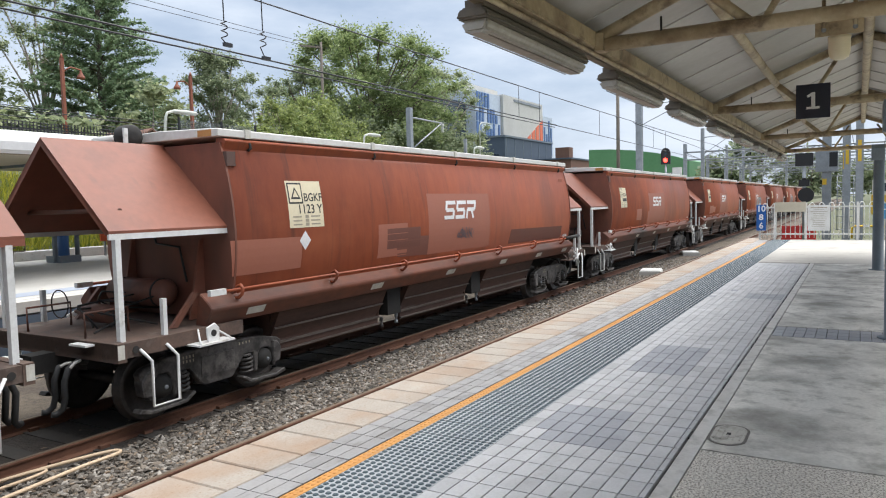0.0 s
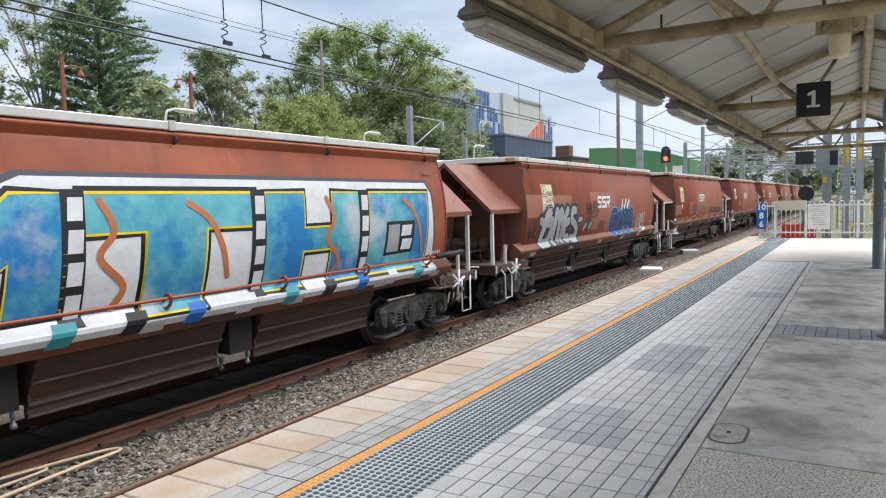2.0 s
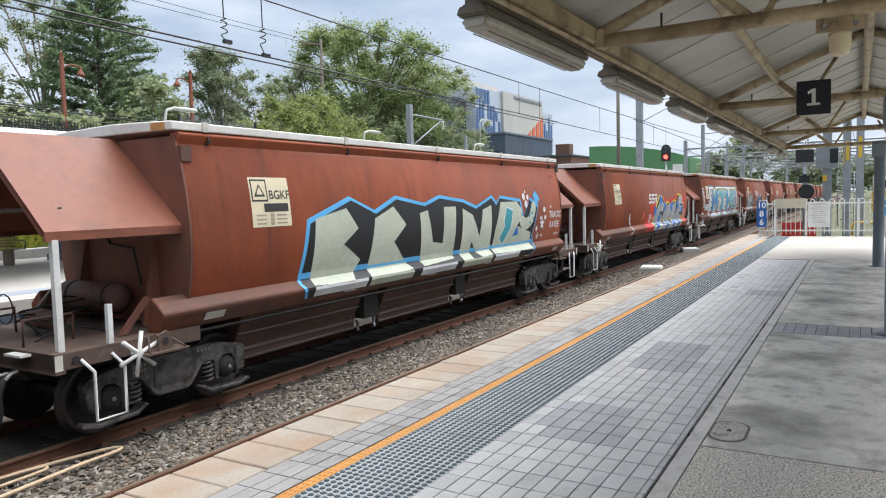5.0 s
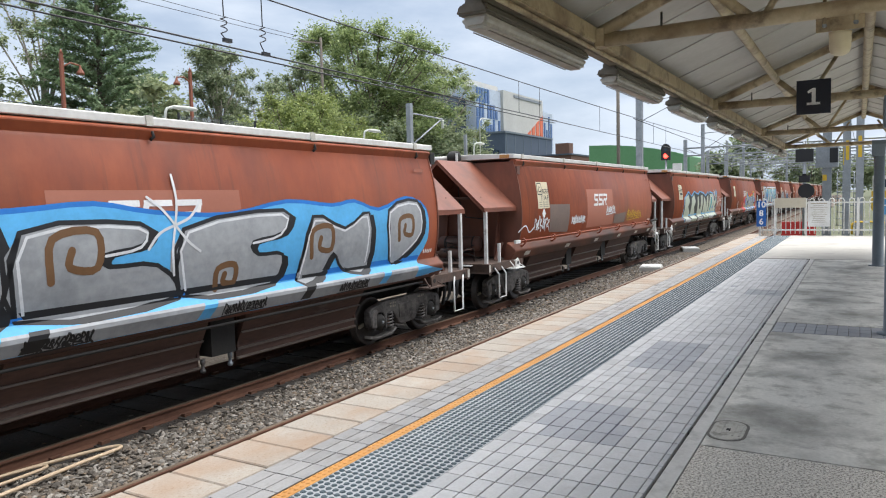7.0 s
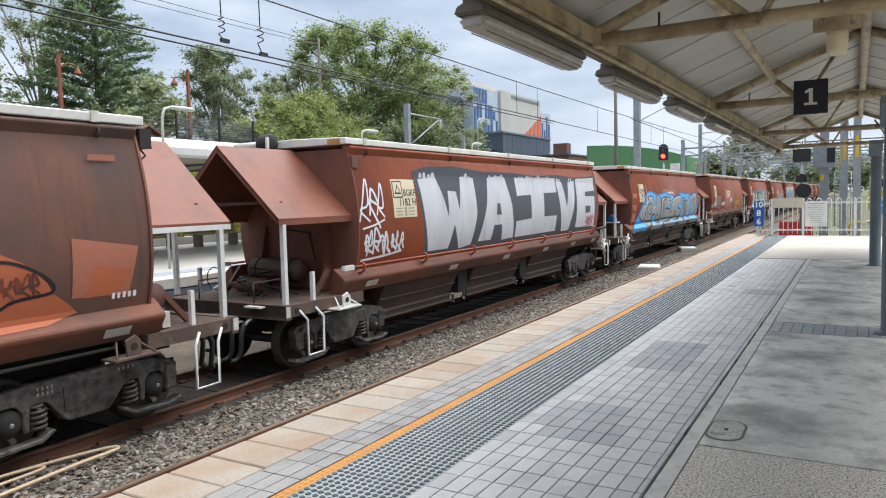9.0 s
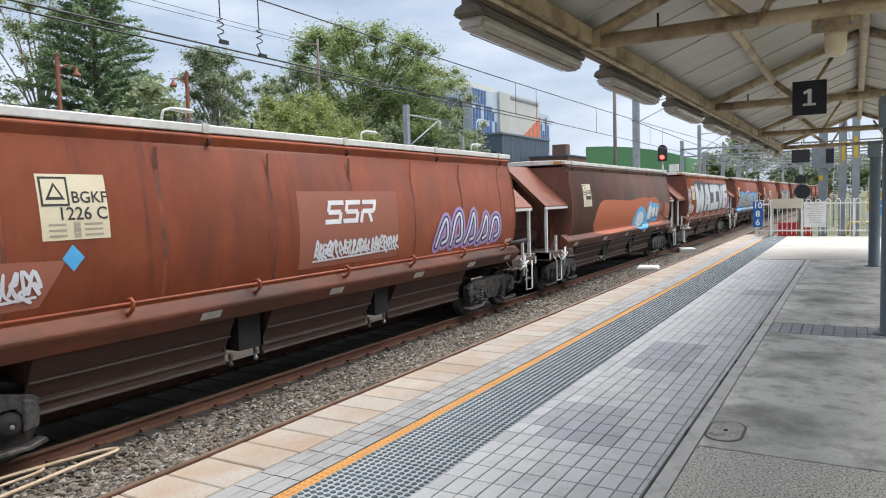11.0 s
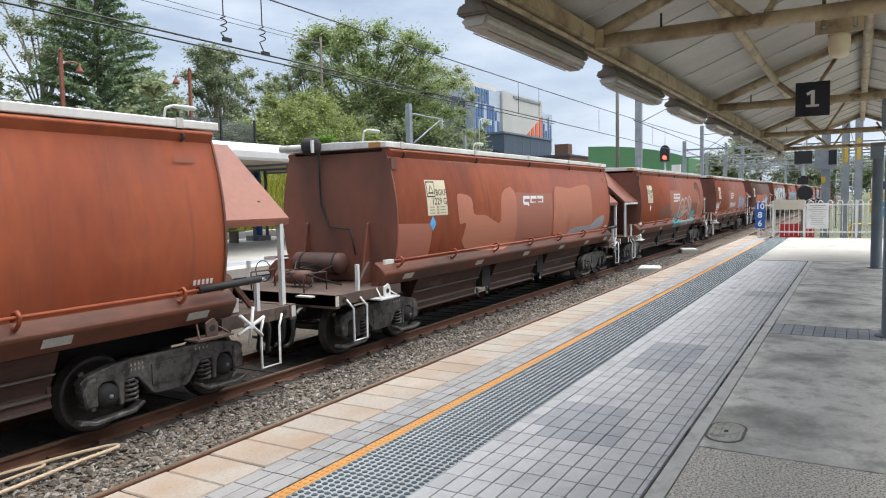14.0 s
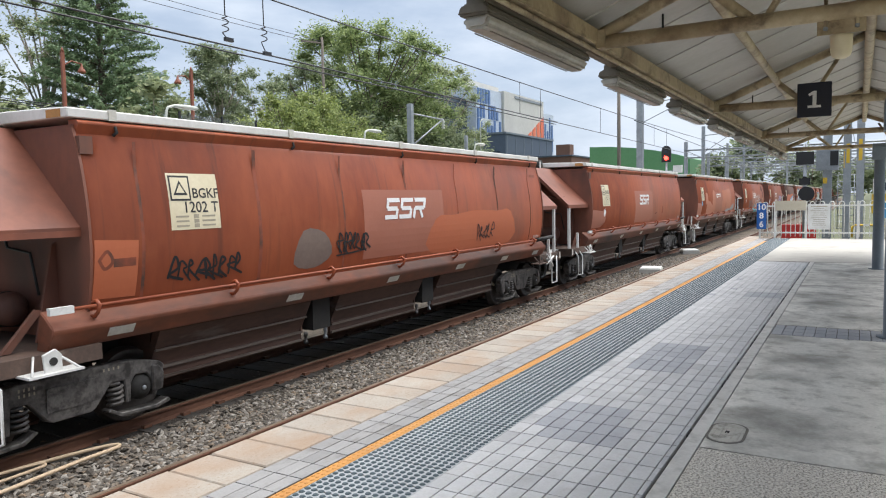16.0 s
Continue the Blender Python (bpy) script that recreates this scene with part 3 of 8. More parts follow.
orange_line()
far_end = B()
box(far_end, 18.7, -4, -0.03, END, TACT - 0.01, 0.002)
part("end_slab", bevel(far_end, 0.01, 1), mat("weathered_pale_concrete", (0.36, 0.34, 0.30), (0.48, 0.455, 0.41), 0.85, s1=0.8, s2=30, bump=0.1, stain=(0.27, 0.25, 0.22)), platform, "pale concrete slab at the platform end")
bm = B()
box(bm, -14, FIELD - 0.115, -0.03, 18.68, FIELD - 0.02, 0.001)
part("edge_strip", bm, M["border"], platform, "pale concrete edging strip beside a dark open joint")
bm = B()
rng = random.Random(3)
for i in range(22):
    x = 3 + rng.uniform(0, 14)
    box(bm, x, FIELD - 0.022, -0.028, x + rng.uniform(0.1, 0.3), FIELD - 0.003, -0.004)
part("joint_filler", bm, M["dark"], platform, "dark debris in the open joint")
for x0, x1, m in ((-14, 4.68, "aggregate"), (4.70, 8.93, "slab"), (9.62, 14.0, "slab"), (14.02, 18.68, "slab")):
    part("slab", bevel(box(B(), x0, -4, -0.03, x1, FIELD - 0.125, 0.0), 0.008, 1), M[m], platform, "exposed aggregate slab" if m == "aggregate" else "stained concrete slab")
def round_ended(length, width, n=10):
    q = (length - width) / 2
    pts = [(q + width / 2 * math.cos(a), width / 2 * math.sin(a)) for a in np.linspace(-math.pi / 2, math.pi / 2, n)]
    return pts + [(-p, -r) for p, r in pts]


lidp = thing("drain_cover", bevel(prism(B(), round_ended(0.42, 0.21), -0.01, 0.006, "z"), 0.003, 1), M["iron"], "round-ended iron pit cover set in concrete", "pit cover", at=pose(5.06, 0.745, 0.0, 0, 0, 0))
part("rim", prism(B(), round_ended(0.455, 0.245), -0.01, 0.003, "z"), M["grout"], lidp, "dark rim joint")
for i in range(5):
    part("rib", box(B(), -0.12, -0.08 + i * 0.04 - 0.006, 0.006, 0.12, -0.08 + i * 0.04 + 0.006, 0.009), M["iron"], lidp)
part("keyhole", box(B(), -0.02, -0.012, 0.004, 0.02, 0.012, 0.0105), M["dark"], lidp, "dark key slot")


def coping():
    rng = random.Random(5)
    me = [piece_mesh("coping_slab", 0.313, EDGE - COP - 0.008, 0.11, M["coping"], 0.008)]
    for i in range(-34, 96):
        ob = new("coping_slab", me[0])
        ob.parent, ob.location = platform, (-1.734 + i * 0.325, COP + 0.008, rng.uniform(-0.002, 0.002))


coping()


def pavers():
    """Small grey pavers: single ones near by, the rest in one piece."""
    rng = random.Random(6)
    s, g, gx = 0.218, 0.007, 0.009
    me = {"tile": piece_mesh("paver", s - gx, 0.104, 0.03, M["tile"], 0.002), "tile_dark": piece_mesh("paver", s - gx, 0.104, 0.03, M["tile_dark"], 0.002), "tile_strip": piece_mesh("paver", s - gx, 0.104, 0.03, M["tile_strip"], 0.002)}
    rest = {"tile": ([], []), "tile_dark": ([], []), "tile_strip": ([], [])}
    for row, (y0, count) in {"strip": (STRIP + 0.004, 3), "field": (TACT - 1.08 + 0.004, 10)}.items():
        w = (COP - STRIP) / 3 if row == "strip" else 0.108
        for i in range(-60, 118):
            for j in range(count):
                x, y = (2.44 if row == "strip" else 2.472) + i * s, y0 + j * w
                if x > (28.1 if row == "strip" else 18.55):
                    continue
                dark = (4.4 < x < 4.8 and 1.3 < y < 1.8) or (4.6 < x < 5.3 and 1.36 < y < 1.9) or (6.6 < x < 7.9 and 1.3 < y < 1.85) or rng.random() < 0.004 or (11.9 < x < 12.7 and y < 1.5)
                key = "tile_strip" if row == "strip" else "tile_dark" if dark else "tile"
                z = rng.uniform(-0.0015, 0.0005)
                if 3.2 < x < 6.9:
                    ob = new("paver", me[key])
                    ob.parent, ob.location = platform, (x, y, z)
                    ob.scale = (1, (w - g) / 0.104, 1)
                else:
                    v, f = rest[key]
                    k = len(v)
                    v.extend([(x, y, z), (x + s - gx, y, z), (x + s - gx, y + w - g, z), (x, y + w - g, z), (x, y, -0.03), (x + s - gx, y, -0.03), (x + s - gx, y + w - g, -0.03), (x, y + w - g, -0.03)])
                    f.extend([(k, k + 1, k + 2, k + 3), (k, k + 4, k + 5, k + 1), (k + 1, k + 5, k + 6, k + 2), (k + 2, k + 6, k + 7, k + 3), (k + 3, k + 7, k + 4, k)])
    for key, (v, f) in rest.items():
        m = M[key].copy()
        n, l = m.node_tree.nodes, m.node_tree.links
        old = n["Principled BSDF"].inputs["Base Color"].links[0].from_socket
        hv, geo, mr = n.new("ShaderNodeHueSaturation"), n.new("ShaderNodeNewGeometry"), n.new("ShaderNodeMapRange")
        mr.inputs["To Min"].default_value, mr.inputs["To Max"].default_value = 0.94, 1.06
        l.new(geo.outputs["Random Per Island"], mr.inputs["Value"])
        l.new(mr.outputs["Result"], hv.inputs["Value"])
        l.new(old, hv.inputs["Color"])
        l.new(hv.outputs["Color"], n["Principled BSDF"].inputs["Base Color"])
        ob = part("pavers", soup("pavers", v, f, m), None, platform, "small grey concrete pavers")
        ob["kind"] = "stuff"
    edge = B()
    for i in range(-60, 74):
        box(edge, 2.472 + i * s, FIELD + 0.003, -0.03, 2.472 + i * s + s - gx, TACT - 1.08 - 0.003, 0.0)
    part("cut_pavers", edge, M["tile"], platform, "narrow cut pavers along the joint")["kind"] = "stuff"
    for i in range(3):
        for j in range(16):
            ob = new("paver", me["tile_dark"])
            ob.parent, ob.location = platform, (8.955 + i * 0.218, FIELD - 0.236 - j * 0.111, -0.001)


# ---- canopy over the near platform ----
def canopy():
    c = holder("platform_canopy", pose(0, 0, 0), "cream steel platform canopy with tubular trusses and grey roof sheeting", "canopy", kind="structure")
    ridge_y, ridge_z, edge_y, edge_z = -0.08, 3.53, 1.78, 2.80
    x0, x1 = -6.0, 22.0
    under = B()
    for sgn in (1, -1):
        far = edge_y + 0.13 if sgn == 1 else 2 * ridge_y - edge_y - 0.13
        prism(under, [(ridge_y, ridge_z + 0.10), (far, edge_z + 0.10), (far, edge_z + 0.13), (ridge_y, ridge_z + 0.13)], x0, x1)
    part("roof_sheet", under, M["roof_under"], c, "grey roof sheeting seen from below")
    seam = B()
    for i in range(26):
        x = x0 + 0.4 + i * 1.07
        for sgn in (1, -1):
            far = edge_y if sgn == 1 else 2 * ridge_y - edge_y
            prism(seam, [(ridge_y, ridge_z + 0.088), (far, edge_z + 0.088), (far, edge_z + 0.101), (ridge_y, ridge_z + 0.101)], x, x + 0.012)
    part("sheet_laps", seam, M["roof_under"], c)
    for sgn in (1, -1):
        y = edge_y if sgn == 1 else 2 * ridge_y - edge_y
        o = sgn
        prof = [(y - 0.05 * o, edge_z - 0.03), (y - 0.05 * o, edge_z + 0.09), (y + 0.02 * o, edge_z + 0.09), (y + 0.02 * o, edge_z - 0.03)]
        part("edge_beam", bevel(prism(B(), prof, x0, x1), 0.008), M["cream_steel"], c, "cream painted edge beam")
        gut = [(y + 0.025 * o, edge_z + 0.02), (y + 0.05 * o, edge_z - 0.06), (y + 0.11 * o, edge_z - 0.06), (y + 0.15 * o, edge_z + 0.0), (y + 0.16 * o, edge_z + 0.12), (y + 0.14 * o, edge_z + 0.12), (y + 0.025 * o, edge_z + 0.095)]
        part("gutter", prism(B(), gut, x0, x1), mat("brown_gutter", (0.12, 0.09, 0.06), (0.21, 0.165, 0.115), 0.55, s1=2, s2=20, bump=0.05), c, "dull brown eaves gutter")
        part("conduit", rod(B(), (x0, y + 0.0 * o, edge_z - 0.055), (x1, y, edge_z - 0.055), 0.018), M["cream_steel"], c)
    part("ridge_beam", rod(B(), (x0, ridge_y, 3.50), (x1, ridge_y, 3.50), 0.055, 10), M["cream_steel"], c)
    for x in (0.3, 5.38, 10.42, 16.0, 21.4):
        part("bottom_chord", rod(B(), (x, edge_y - 0.03, 2.79), (x, 2 * ridge_y - edge_y + 0.03, 2.79), 0.053, 12), M["cream_steel"], c)
        for sgn in (1, -1):
            ey = edge_y - 0.04 if sgn == 1 else 2 * ridge_y - edge_y + 0.04
            part("top_chord", rod(B(), (x, ey, edge_z + 0.035), (x, ridge_y, ridge_z + 0.045), 0.05, 12), M["cream_steel"], c)
            out = lambda q: ridge_y + (ey - ridge_y) * q
            part("truss_web", rod(B(), (x, out(0.56), 3.06), (x, out(0.40), 2.8), 0.036, 8), M["cream_steel"], c)
            part("truss_web", rod(B(), (x, out(0.36), 2.8), (x, out(0.17), 3.36), 0.024, 8), M["cream_steel"], c)
            part("truss_plate", box(B(), x - 0.012, min(out(0.95), out(0.99)), 2.76, x + 0.012, max(out(0.95), out(0.99)), 2.9), M["cream_steel"], c)
        part("hanger", rod(B(), (x - 0.03, 1.25, 2.83), (x - 0.03, 1.25, 2.93), 0.008, 6), M["dark"], c)
        part("fixing", box(B(), x - 0.06, edge_y - 0.11, 2.74, x + 0.06, edge_y - 0.045, 2.87), M["cream_steel"], c)
    for sgn in (1, -1):
        py = 0.95 if sgn == 1 else -1.11
        part("purlin", rod(B(), (x0, py, 3.07), (x1, py, 3.07), 0.043, 10), M["cream_steel"], c, "round cream roof purlin")
    for x in (9.25, 17.4, 0.6):
        bm = lathe(B(), [(0, 0.17), (0.012, 0.17), (0.013, 0.105), (2.42, 0.10), (2.43, 0.10)], (x, -0.36, 0), "z", 20)
        part("column", bm, M["steel_blue"], c, "blue-grey round steel column")
        bm = B()
        prism(bm, [(-0.30, 2.60), (-0.30, 2.52), (-0.12, 2.28), (0.12, 2.28), (0.26, 2.52), (0.26, 2.60)], -0.46, -0.22, "y")
        ob = part("column_head", bm, M["steel_blue"], c, "flared blue-grey column head")
        ob.location = (x, 0, 0)
    for i in range(9):
        x = 1.1 + i * 2.53
        l = part("strip_light", bevel(prism(B(), [(-0.10, 0.02), (-0.10, 0.05), (-0.07, 0.085), (0.07, 0.085), (0.10, 0.05), (0.10, 0.02)], 0, 1.75), 0.012), M["lamp_body"], c, "grimy fluorescent strip light under the gutter")
        l.location = (x, edge_y + 0.12, 2.64)
        d = part("diffuser", bevel(prism(B(), [(-0.088, 0.02), (-0.08, -0.03), (-0.055, -0.055), (0.055, -0.055), (0.08, -0.03), (0.088, 0.02)], 0.03, 1.72), 0.02, 2), M["lamp_lens"], l, "cloudy unlit diffuser")
        for q in (-0.05, 0.05):
            part("reflector_edge", box(B(), 0.12, q - 0.004, -0.0605, 1.63, q + 0.004, -0.056), M["lamp_body"], d)
        part("gear_tray", box(B(), 0.02, -0.07, 0.086, 1.73, 0.05, 0.126), M["lamp_body"], l)
        for q in (0.2, 1.55):
            part("bracket", box(B(), q - 0.02, -0.05, 0.06, q + 0.02, 0.03, 0.17), M["dark"], l)
    return c


canopy()
sg = thing("platform_number_sign", bevel(box(B(), -0.02, -0.195, -0.215, 0.02, 0.195, 0.215), 0.006, 1), M["navy"], "navy square hanging platform sign with white number 1", "sign", at=pose(10.32, 0.515, 2.80))
tx = prism(B(), [(-0.075, -0.10), (0.075, -0.10), (0.075, -0.07), (0.025, -0.07), (0.025, 0.11), (-0.012, 0.11), (-0.07, 0.075), (-0.06, 0.045), (-0.02, 0.065), (-0.02, -0.07), (-0.075, -0.07)], -0.0245, -0.0205)
for v in tx.verts:
    v.co.y = -v.co.y
part("number", tx, M["logo"], sg, "white numeral 1")
part("sign_strap", box(B(), 0.02, -0.12, 0.0, 0.06, -0.09, 0.21), M["steel"], sg)
part("sign_strap", box(B(), 0.02, 0.09, 0.0, 0.06, 0.12, 0.21), M["steel"], sg)
cc = thing("ceiling_camera", lathe(B(), [(-0.10, 0.03), (-0.085, 0.055), (-0.05, 0.065), (0.03, 0.065), (0.05, 0.07)], (0, 0, 0), "z", 20), M["cream"], "cream dome camera hung below a truss plate", "security camera", at=pose(5.45, 0.12, 2.60))
part("plate", box(B(), -0.07, -0.14, 0.05, -0.055, 0.14, 0.2), M["cream_steel"], cc, "cream mounting plate")
for y in (-0.09, 0.09):
    part("clamp", rod(B(), (-0.075, y, 0.1), (-0.075, y, 0.28), 0.012), M["cream_steel"], cc)
    part("bolt", lathe(B(), [(-0.085, 0.012), (-0.07, 0.016)], (0, y, 0.09), "x", 8), M["steel"], cc)


# ---- fence at the platform end ----
def end_fence():
    x = 28.45
    f = holder("palisade_fence", pose(x, 0, 0), "white tubular steel fence across the platform end", "fence")
    for z in (0.2, 1.16):
        part("fence_rail", box(B(), -0.02, -1.9, z - 0.025, 0.02, 3.13, z + 0.025), M["fence_white"], f)
    hoop = B()
    pts = [(0, 0.075, 0.06), (0, 0.075, 1.20)] + [(0, 0.075 * math.cos(a), 1.22 + 0.09 * math.sin(a)) for a in np.linspace(0.2, math.pi - 0.2, 7)] + [(0, -0.075, 1.20), (0, -0.075, 0.06)]
    pipe(hoop, pts, 0.014, 6)
    hoop = done("hoop_picket", hoop, M["fence_white"])
    for i in range(16):
        h = new("hoop_picket", hoop)
        h.parent, h.location = f, (0, 2.95 - i * 0.305, 0)
    for y in (3.13, 2.63, 1.62, 0.02, -0.72):
        part("fence_post", box(B(), -0.035, y - 0.035, 0.0, 0.035, y + 0.035, 1.32), M["fence_white"], f)
    part("name_board", bevel(box(B(), -0.06, 1.62, 1.0, -0.03, 2.62, 1.35), 0.01, 1), mat("faded_cream_board", (0.45, 0.40, 0.30), (0.58, 0.53, 0.42), 0.6), f, "blank faded cream board")
    nb = part("notice_board", box(B(), -0.045, 0.86, 0.32, -0.03, 1.56, 1.22), M["white"], f, "white notice with small unreadable lines")
    for i in range(11):
        w = random.Random(i).uniform(0.3, 0.55)
        part("text_bar", box(B(), -0.048, 1.21 - w / 2, 1.12 - i * 0.065, -0.046, 1.21 + w / 2, 1.135 - i * 0.065 + (0.015 if i == 0 else 0)), M["faint_ink"], nb)
    st = thing("stop_marker_sign", bevel(box(B(), -0.02, -0.16, 0, 0.02, 0.16, 0.94), 0.01, 1), M["blue_sign"], "blue car stop marker with white numbers 10 8 6", "sign", at=pose(x - 0.08, 3.07, 0.33))
    for k, s in enumerate(("10", "8", "6")):
        t = letters(s, 0.30, 0.008)
        for v in t.verts:
            v.co = (-0.024, -v.co.x, 0.79 - k * 0.31 + v.co.y)
        part("number", t, M["logo"], st, "white numeral " + s)
    b2 = thing("blue_notice_sign", box(B(), -0.01, -0.2, 0, 0.01, 0.2, 0.52), plain("cyan_sign", (0.03, 0.25, 0.5), 0.4), "blue notice sign on the white fence", "sign", at=pose(x - 0.05, -0.85, 0.72))
    part("text_bar", box(B(), -0.013, -0.12, 0.3, -0.011, 0.12, 0.34), M["logo"], b2)
    y = thing("yellow_barrier", pipe(B(), [(0, -0.6, 0.0), (0, -0.6, 0.38), (0, -0.5, 0.45), (0, 0.35, 0.45), (0, 0.45, 0.38), (0, 0.45, 0)], 0.035), M["yellow"], "yellow tubular barrier behind the fence", "barrier", at=pose(x + 1.2, -0.25, -0.02))
    for dy in (-0.05,):
        part("label", box(B(), -0.04, -0.1, 0.41, -0.03, 0.1, 0.49), M["white"], y)


end_fence()
for x, y, a in ((27.3, 5.2, 10), (37.0, 5.7, 20)):
    pit = thing("cable_pit", bevel(box(B(), -0.55, -0.4, -0.1, 0.55, 0.4, 0.16), 0.02, 1), M["plat2"], "pale concrete cable pit on the ballast", "cable pit", "pits on the ballast", at=pose(x, y + 1.6, BED, 0, 0, a))
    part("lid", bevel(box(B(), -0.5, -0.36, 0.16, 0.5, 0.36, 0.2), 0.01, 1), M["white"], pit, "pale pit lid")


def smooth(pts, n=5):
    """Points on a smooth line through the given ones."""
    p = [Vector(q) for q in pts]
    out = []
    for i in range(len(p) - 1):
        a, b, c, d = p[max(i - 1, 0)], p[i], p[i + 1], p[min(i + 2, len(p) - 1)]
        for k in range(n):
            t = k / n
            out.append(0.5 * ((2 * b) + (c - a) * t + (2 * a - 5 * b + 4 * c - d) * t * t + (3 * b - a - 3 * c + d) * t ** 3))
    return out + [p[-1]]


hose = B()
loop = [(3.0, 7.86, 0.08), (3.9, 7.83, 0.09), (4.5, 7.72, 0.1), (5.0, 7.6, 0.1), (5.14, 7.5, 0.1), (5.05, 7.42, 0.1), (4.6, 7.4, 0.1), (4.1, 7.36, 0.09), (3.4, 7.3, 0.08), (2.6, 7.2, 0.08)]
pipe(hose, smooth(loop), 0.022)
hose2 = [(3.1, 7.8, 0.13), (3.9, 7.72, 0.13), (4.25, 7.66, 0.13), (4.32, 7.58, 0.13), (4.2, 7.52, 0.13), (3.8, 7.5, 0.13), (3.0, 7.48, 0.13)]
h = thing("hose", hose, M["hose"], "tan rubber hose lying in a loop on ballast", "hose", at=pose(0, 0, BED))
part("hose_loop", pipe(B(), smooth(hose2), 0.018), M["hose"], h)


# ---- the platform beyond the goods line ----
def far_platform():
    p = holder("far_platform", pose(0, 0, 0), "pale concrete platform beyond the goods line", "platform", kind="structure")
    part("deck", prism(B(), [(13.35, -1.6), (13.35, -0.25), (13.25, -0.22), (13.25, 0.0), (23.25, 0.12), (23.25, -1.6)], -30, 160), M["plat2"], p)
    part("edge_line", prism(B(), [(13.6, 0.006), (13.6, 0.012), (13.72, 0.0135), (13.72, 0.008)], -30, 160), M["white"], p, "white safety line")
    part("tactile_band", prism(B(), [(14.0, 0.011), (14.0, 0.016), (14.6, 0.0225), (14.6, 0.018)], -30, 160), mat("pale_blue_tactile", (0.24, 0.27, 0.33), (0.32, 0.36, 0.42), 0.8), p, "grey-blue tactile band")
    part("face", prism(B(), [(13.22, -1.4), (13.22, -0.26), (13.349, -0.26), (13.349, -1.4)], -30, 160), M["slate"], p, "dark platform face")
    part("kerb", bevel(prism(B(), [(22.9, 0.11), (22.9, 0.42), (23.25, 0.42), (23.25, 0.11)], -30, 160), 0.02, 1), M["white"], p, "low white kerb wall")


far_platform()


def far_canopy():
    c = holder("far_canopy", pose(0, 0, 0), "white fascia canopy over the far platform", "canopy", kind="structure")
    prof = [(16.0, 2.95), (15.9, 3.02), (15.88, 3.2), (15.95, 3.38), (16.1, 3.46), (22.5, 3.62), (22.5, 3.5), (16.2, 3.3), (16.1, 2.95)]
    part("fascia_roof", prism(B(), prof, -30, 34), M["canopy_white"], c, "white curved fascia and roof")
    part("soffit", prism(B(), [(16.12, 2.93), (16.12, 2.97), (22.3, 2.97), (22.3, 2.93)], -30, 33.9), M["beige"], c, "beige soffit")
    for i in range(16):
        x = -6 + i * 2.4
        part("soffit_rib", box(B(), x, 16.2, 2.86, x + 0.06, 22.2, 2.93), M["steel_blue"], c)
    for x in (-2.2, 5.0, 13.1, 21.5, 29.6):
        bm = lathe(B(), [(0, 0.17), (2.9, 0.17)], (x, 21.3, 0.1), "z", 20)
        part("column", bm, M["blue_post"], c, "bright blue round column")
        part("plinth", box(B(), x - 0.35, 20.95, 0.09, x + 0.35, 21.65, 0.3), M["steel_blue"], c)
        for d in (-0.36, 0.36):
            part("downpipe", rod(B(), (x + d, 21.15, 0.1), (x + d, 21.15, 2.93), 0.07, 10), M["steel_blue"], c)
            part("clamp", box(B(), x + min(d, 0), 21.1, 1.0, x + max(d, 0), 21.2, 1.06), M["steel"], c)


far_canopy()


def benches():
    b = holder("platform_bench", pose(10.4, 21.0, 0.1), "dull metal slatted bench on the far platform", "bench", "benches on the far platform")
    for i in range(5):
        part("seat_slat", box(B(), -1.2, -0.3 + i * 0.1, 0.43, 1.2, -0.23 + i * 0.1, 0.46), M["bench"], b)
    for i in range(5):
        part("back_slat", box(B(), -1.2, 0.2 + i * 0.02, 0.5 + i * 0.085, 1.2, 0.22 + i * 0.02, 0.56 + i * 0.085), M["bench"], b)
    for x in (-0.85, 0.85):
        part("leg", box(B(), x - 0.04, -0.25, 0, x + 0.04, 0.2, 0.43), M["bench"], b)
    for x in (-1.2, -0.4, 0.4, 1.2):
        part("armrest", pipe(B(), [(x, -0.28, 0.45), (x, -0.3, 0.62), (x, -0.2, 0.68), (x, 0.25, 0.68), (x, 0.3, 0.92)], 0.022), M["bench"], b)
    for x in (5.9, 16.1, 19.0, 24.5, 28.0):
        copy_thing(b, pose(x, 21.0, 0.1))


benches()
sn = thing("station_name_sign", box(B(), -1.0, -0.02, 0, 1.0, 0.02, 0.36), plain("orange_red_sign", (0.62, 0.10, 0.03), 0.45), "orange-red station name sign reading Gosford", "sign", "station name signs", at=pose(16.1, 22.4, 0.62))
t = letters("Gosford", 0.34, 0.004)
for v in t.verts:
    v.co = (v.co.x, -0.024, 0.17 + v.co.y)
part("station_name", t, M["logo"], sn, "white name Gosford")
for x in (-0.8, 0.8):
    part("sign_post", box(B(), x - 0.03, 0.021, -0.55, x + 0.03, 0.07, 0.36), M["steel"], sn)
copy_thing(sn, pose(24.6, 22.4, 0.62))


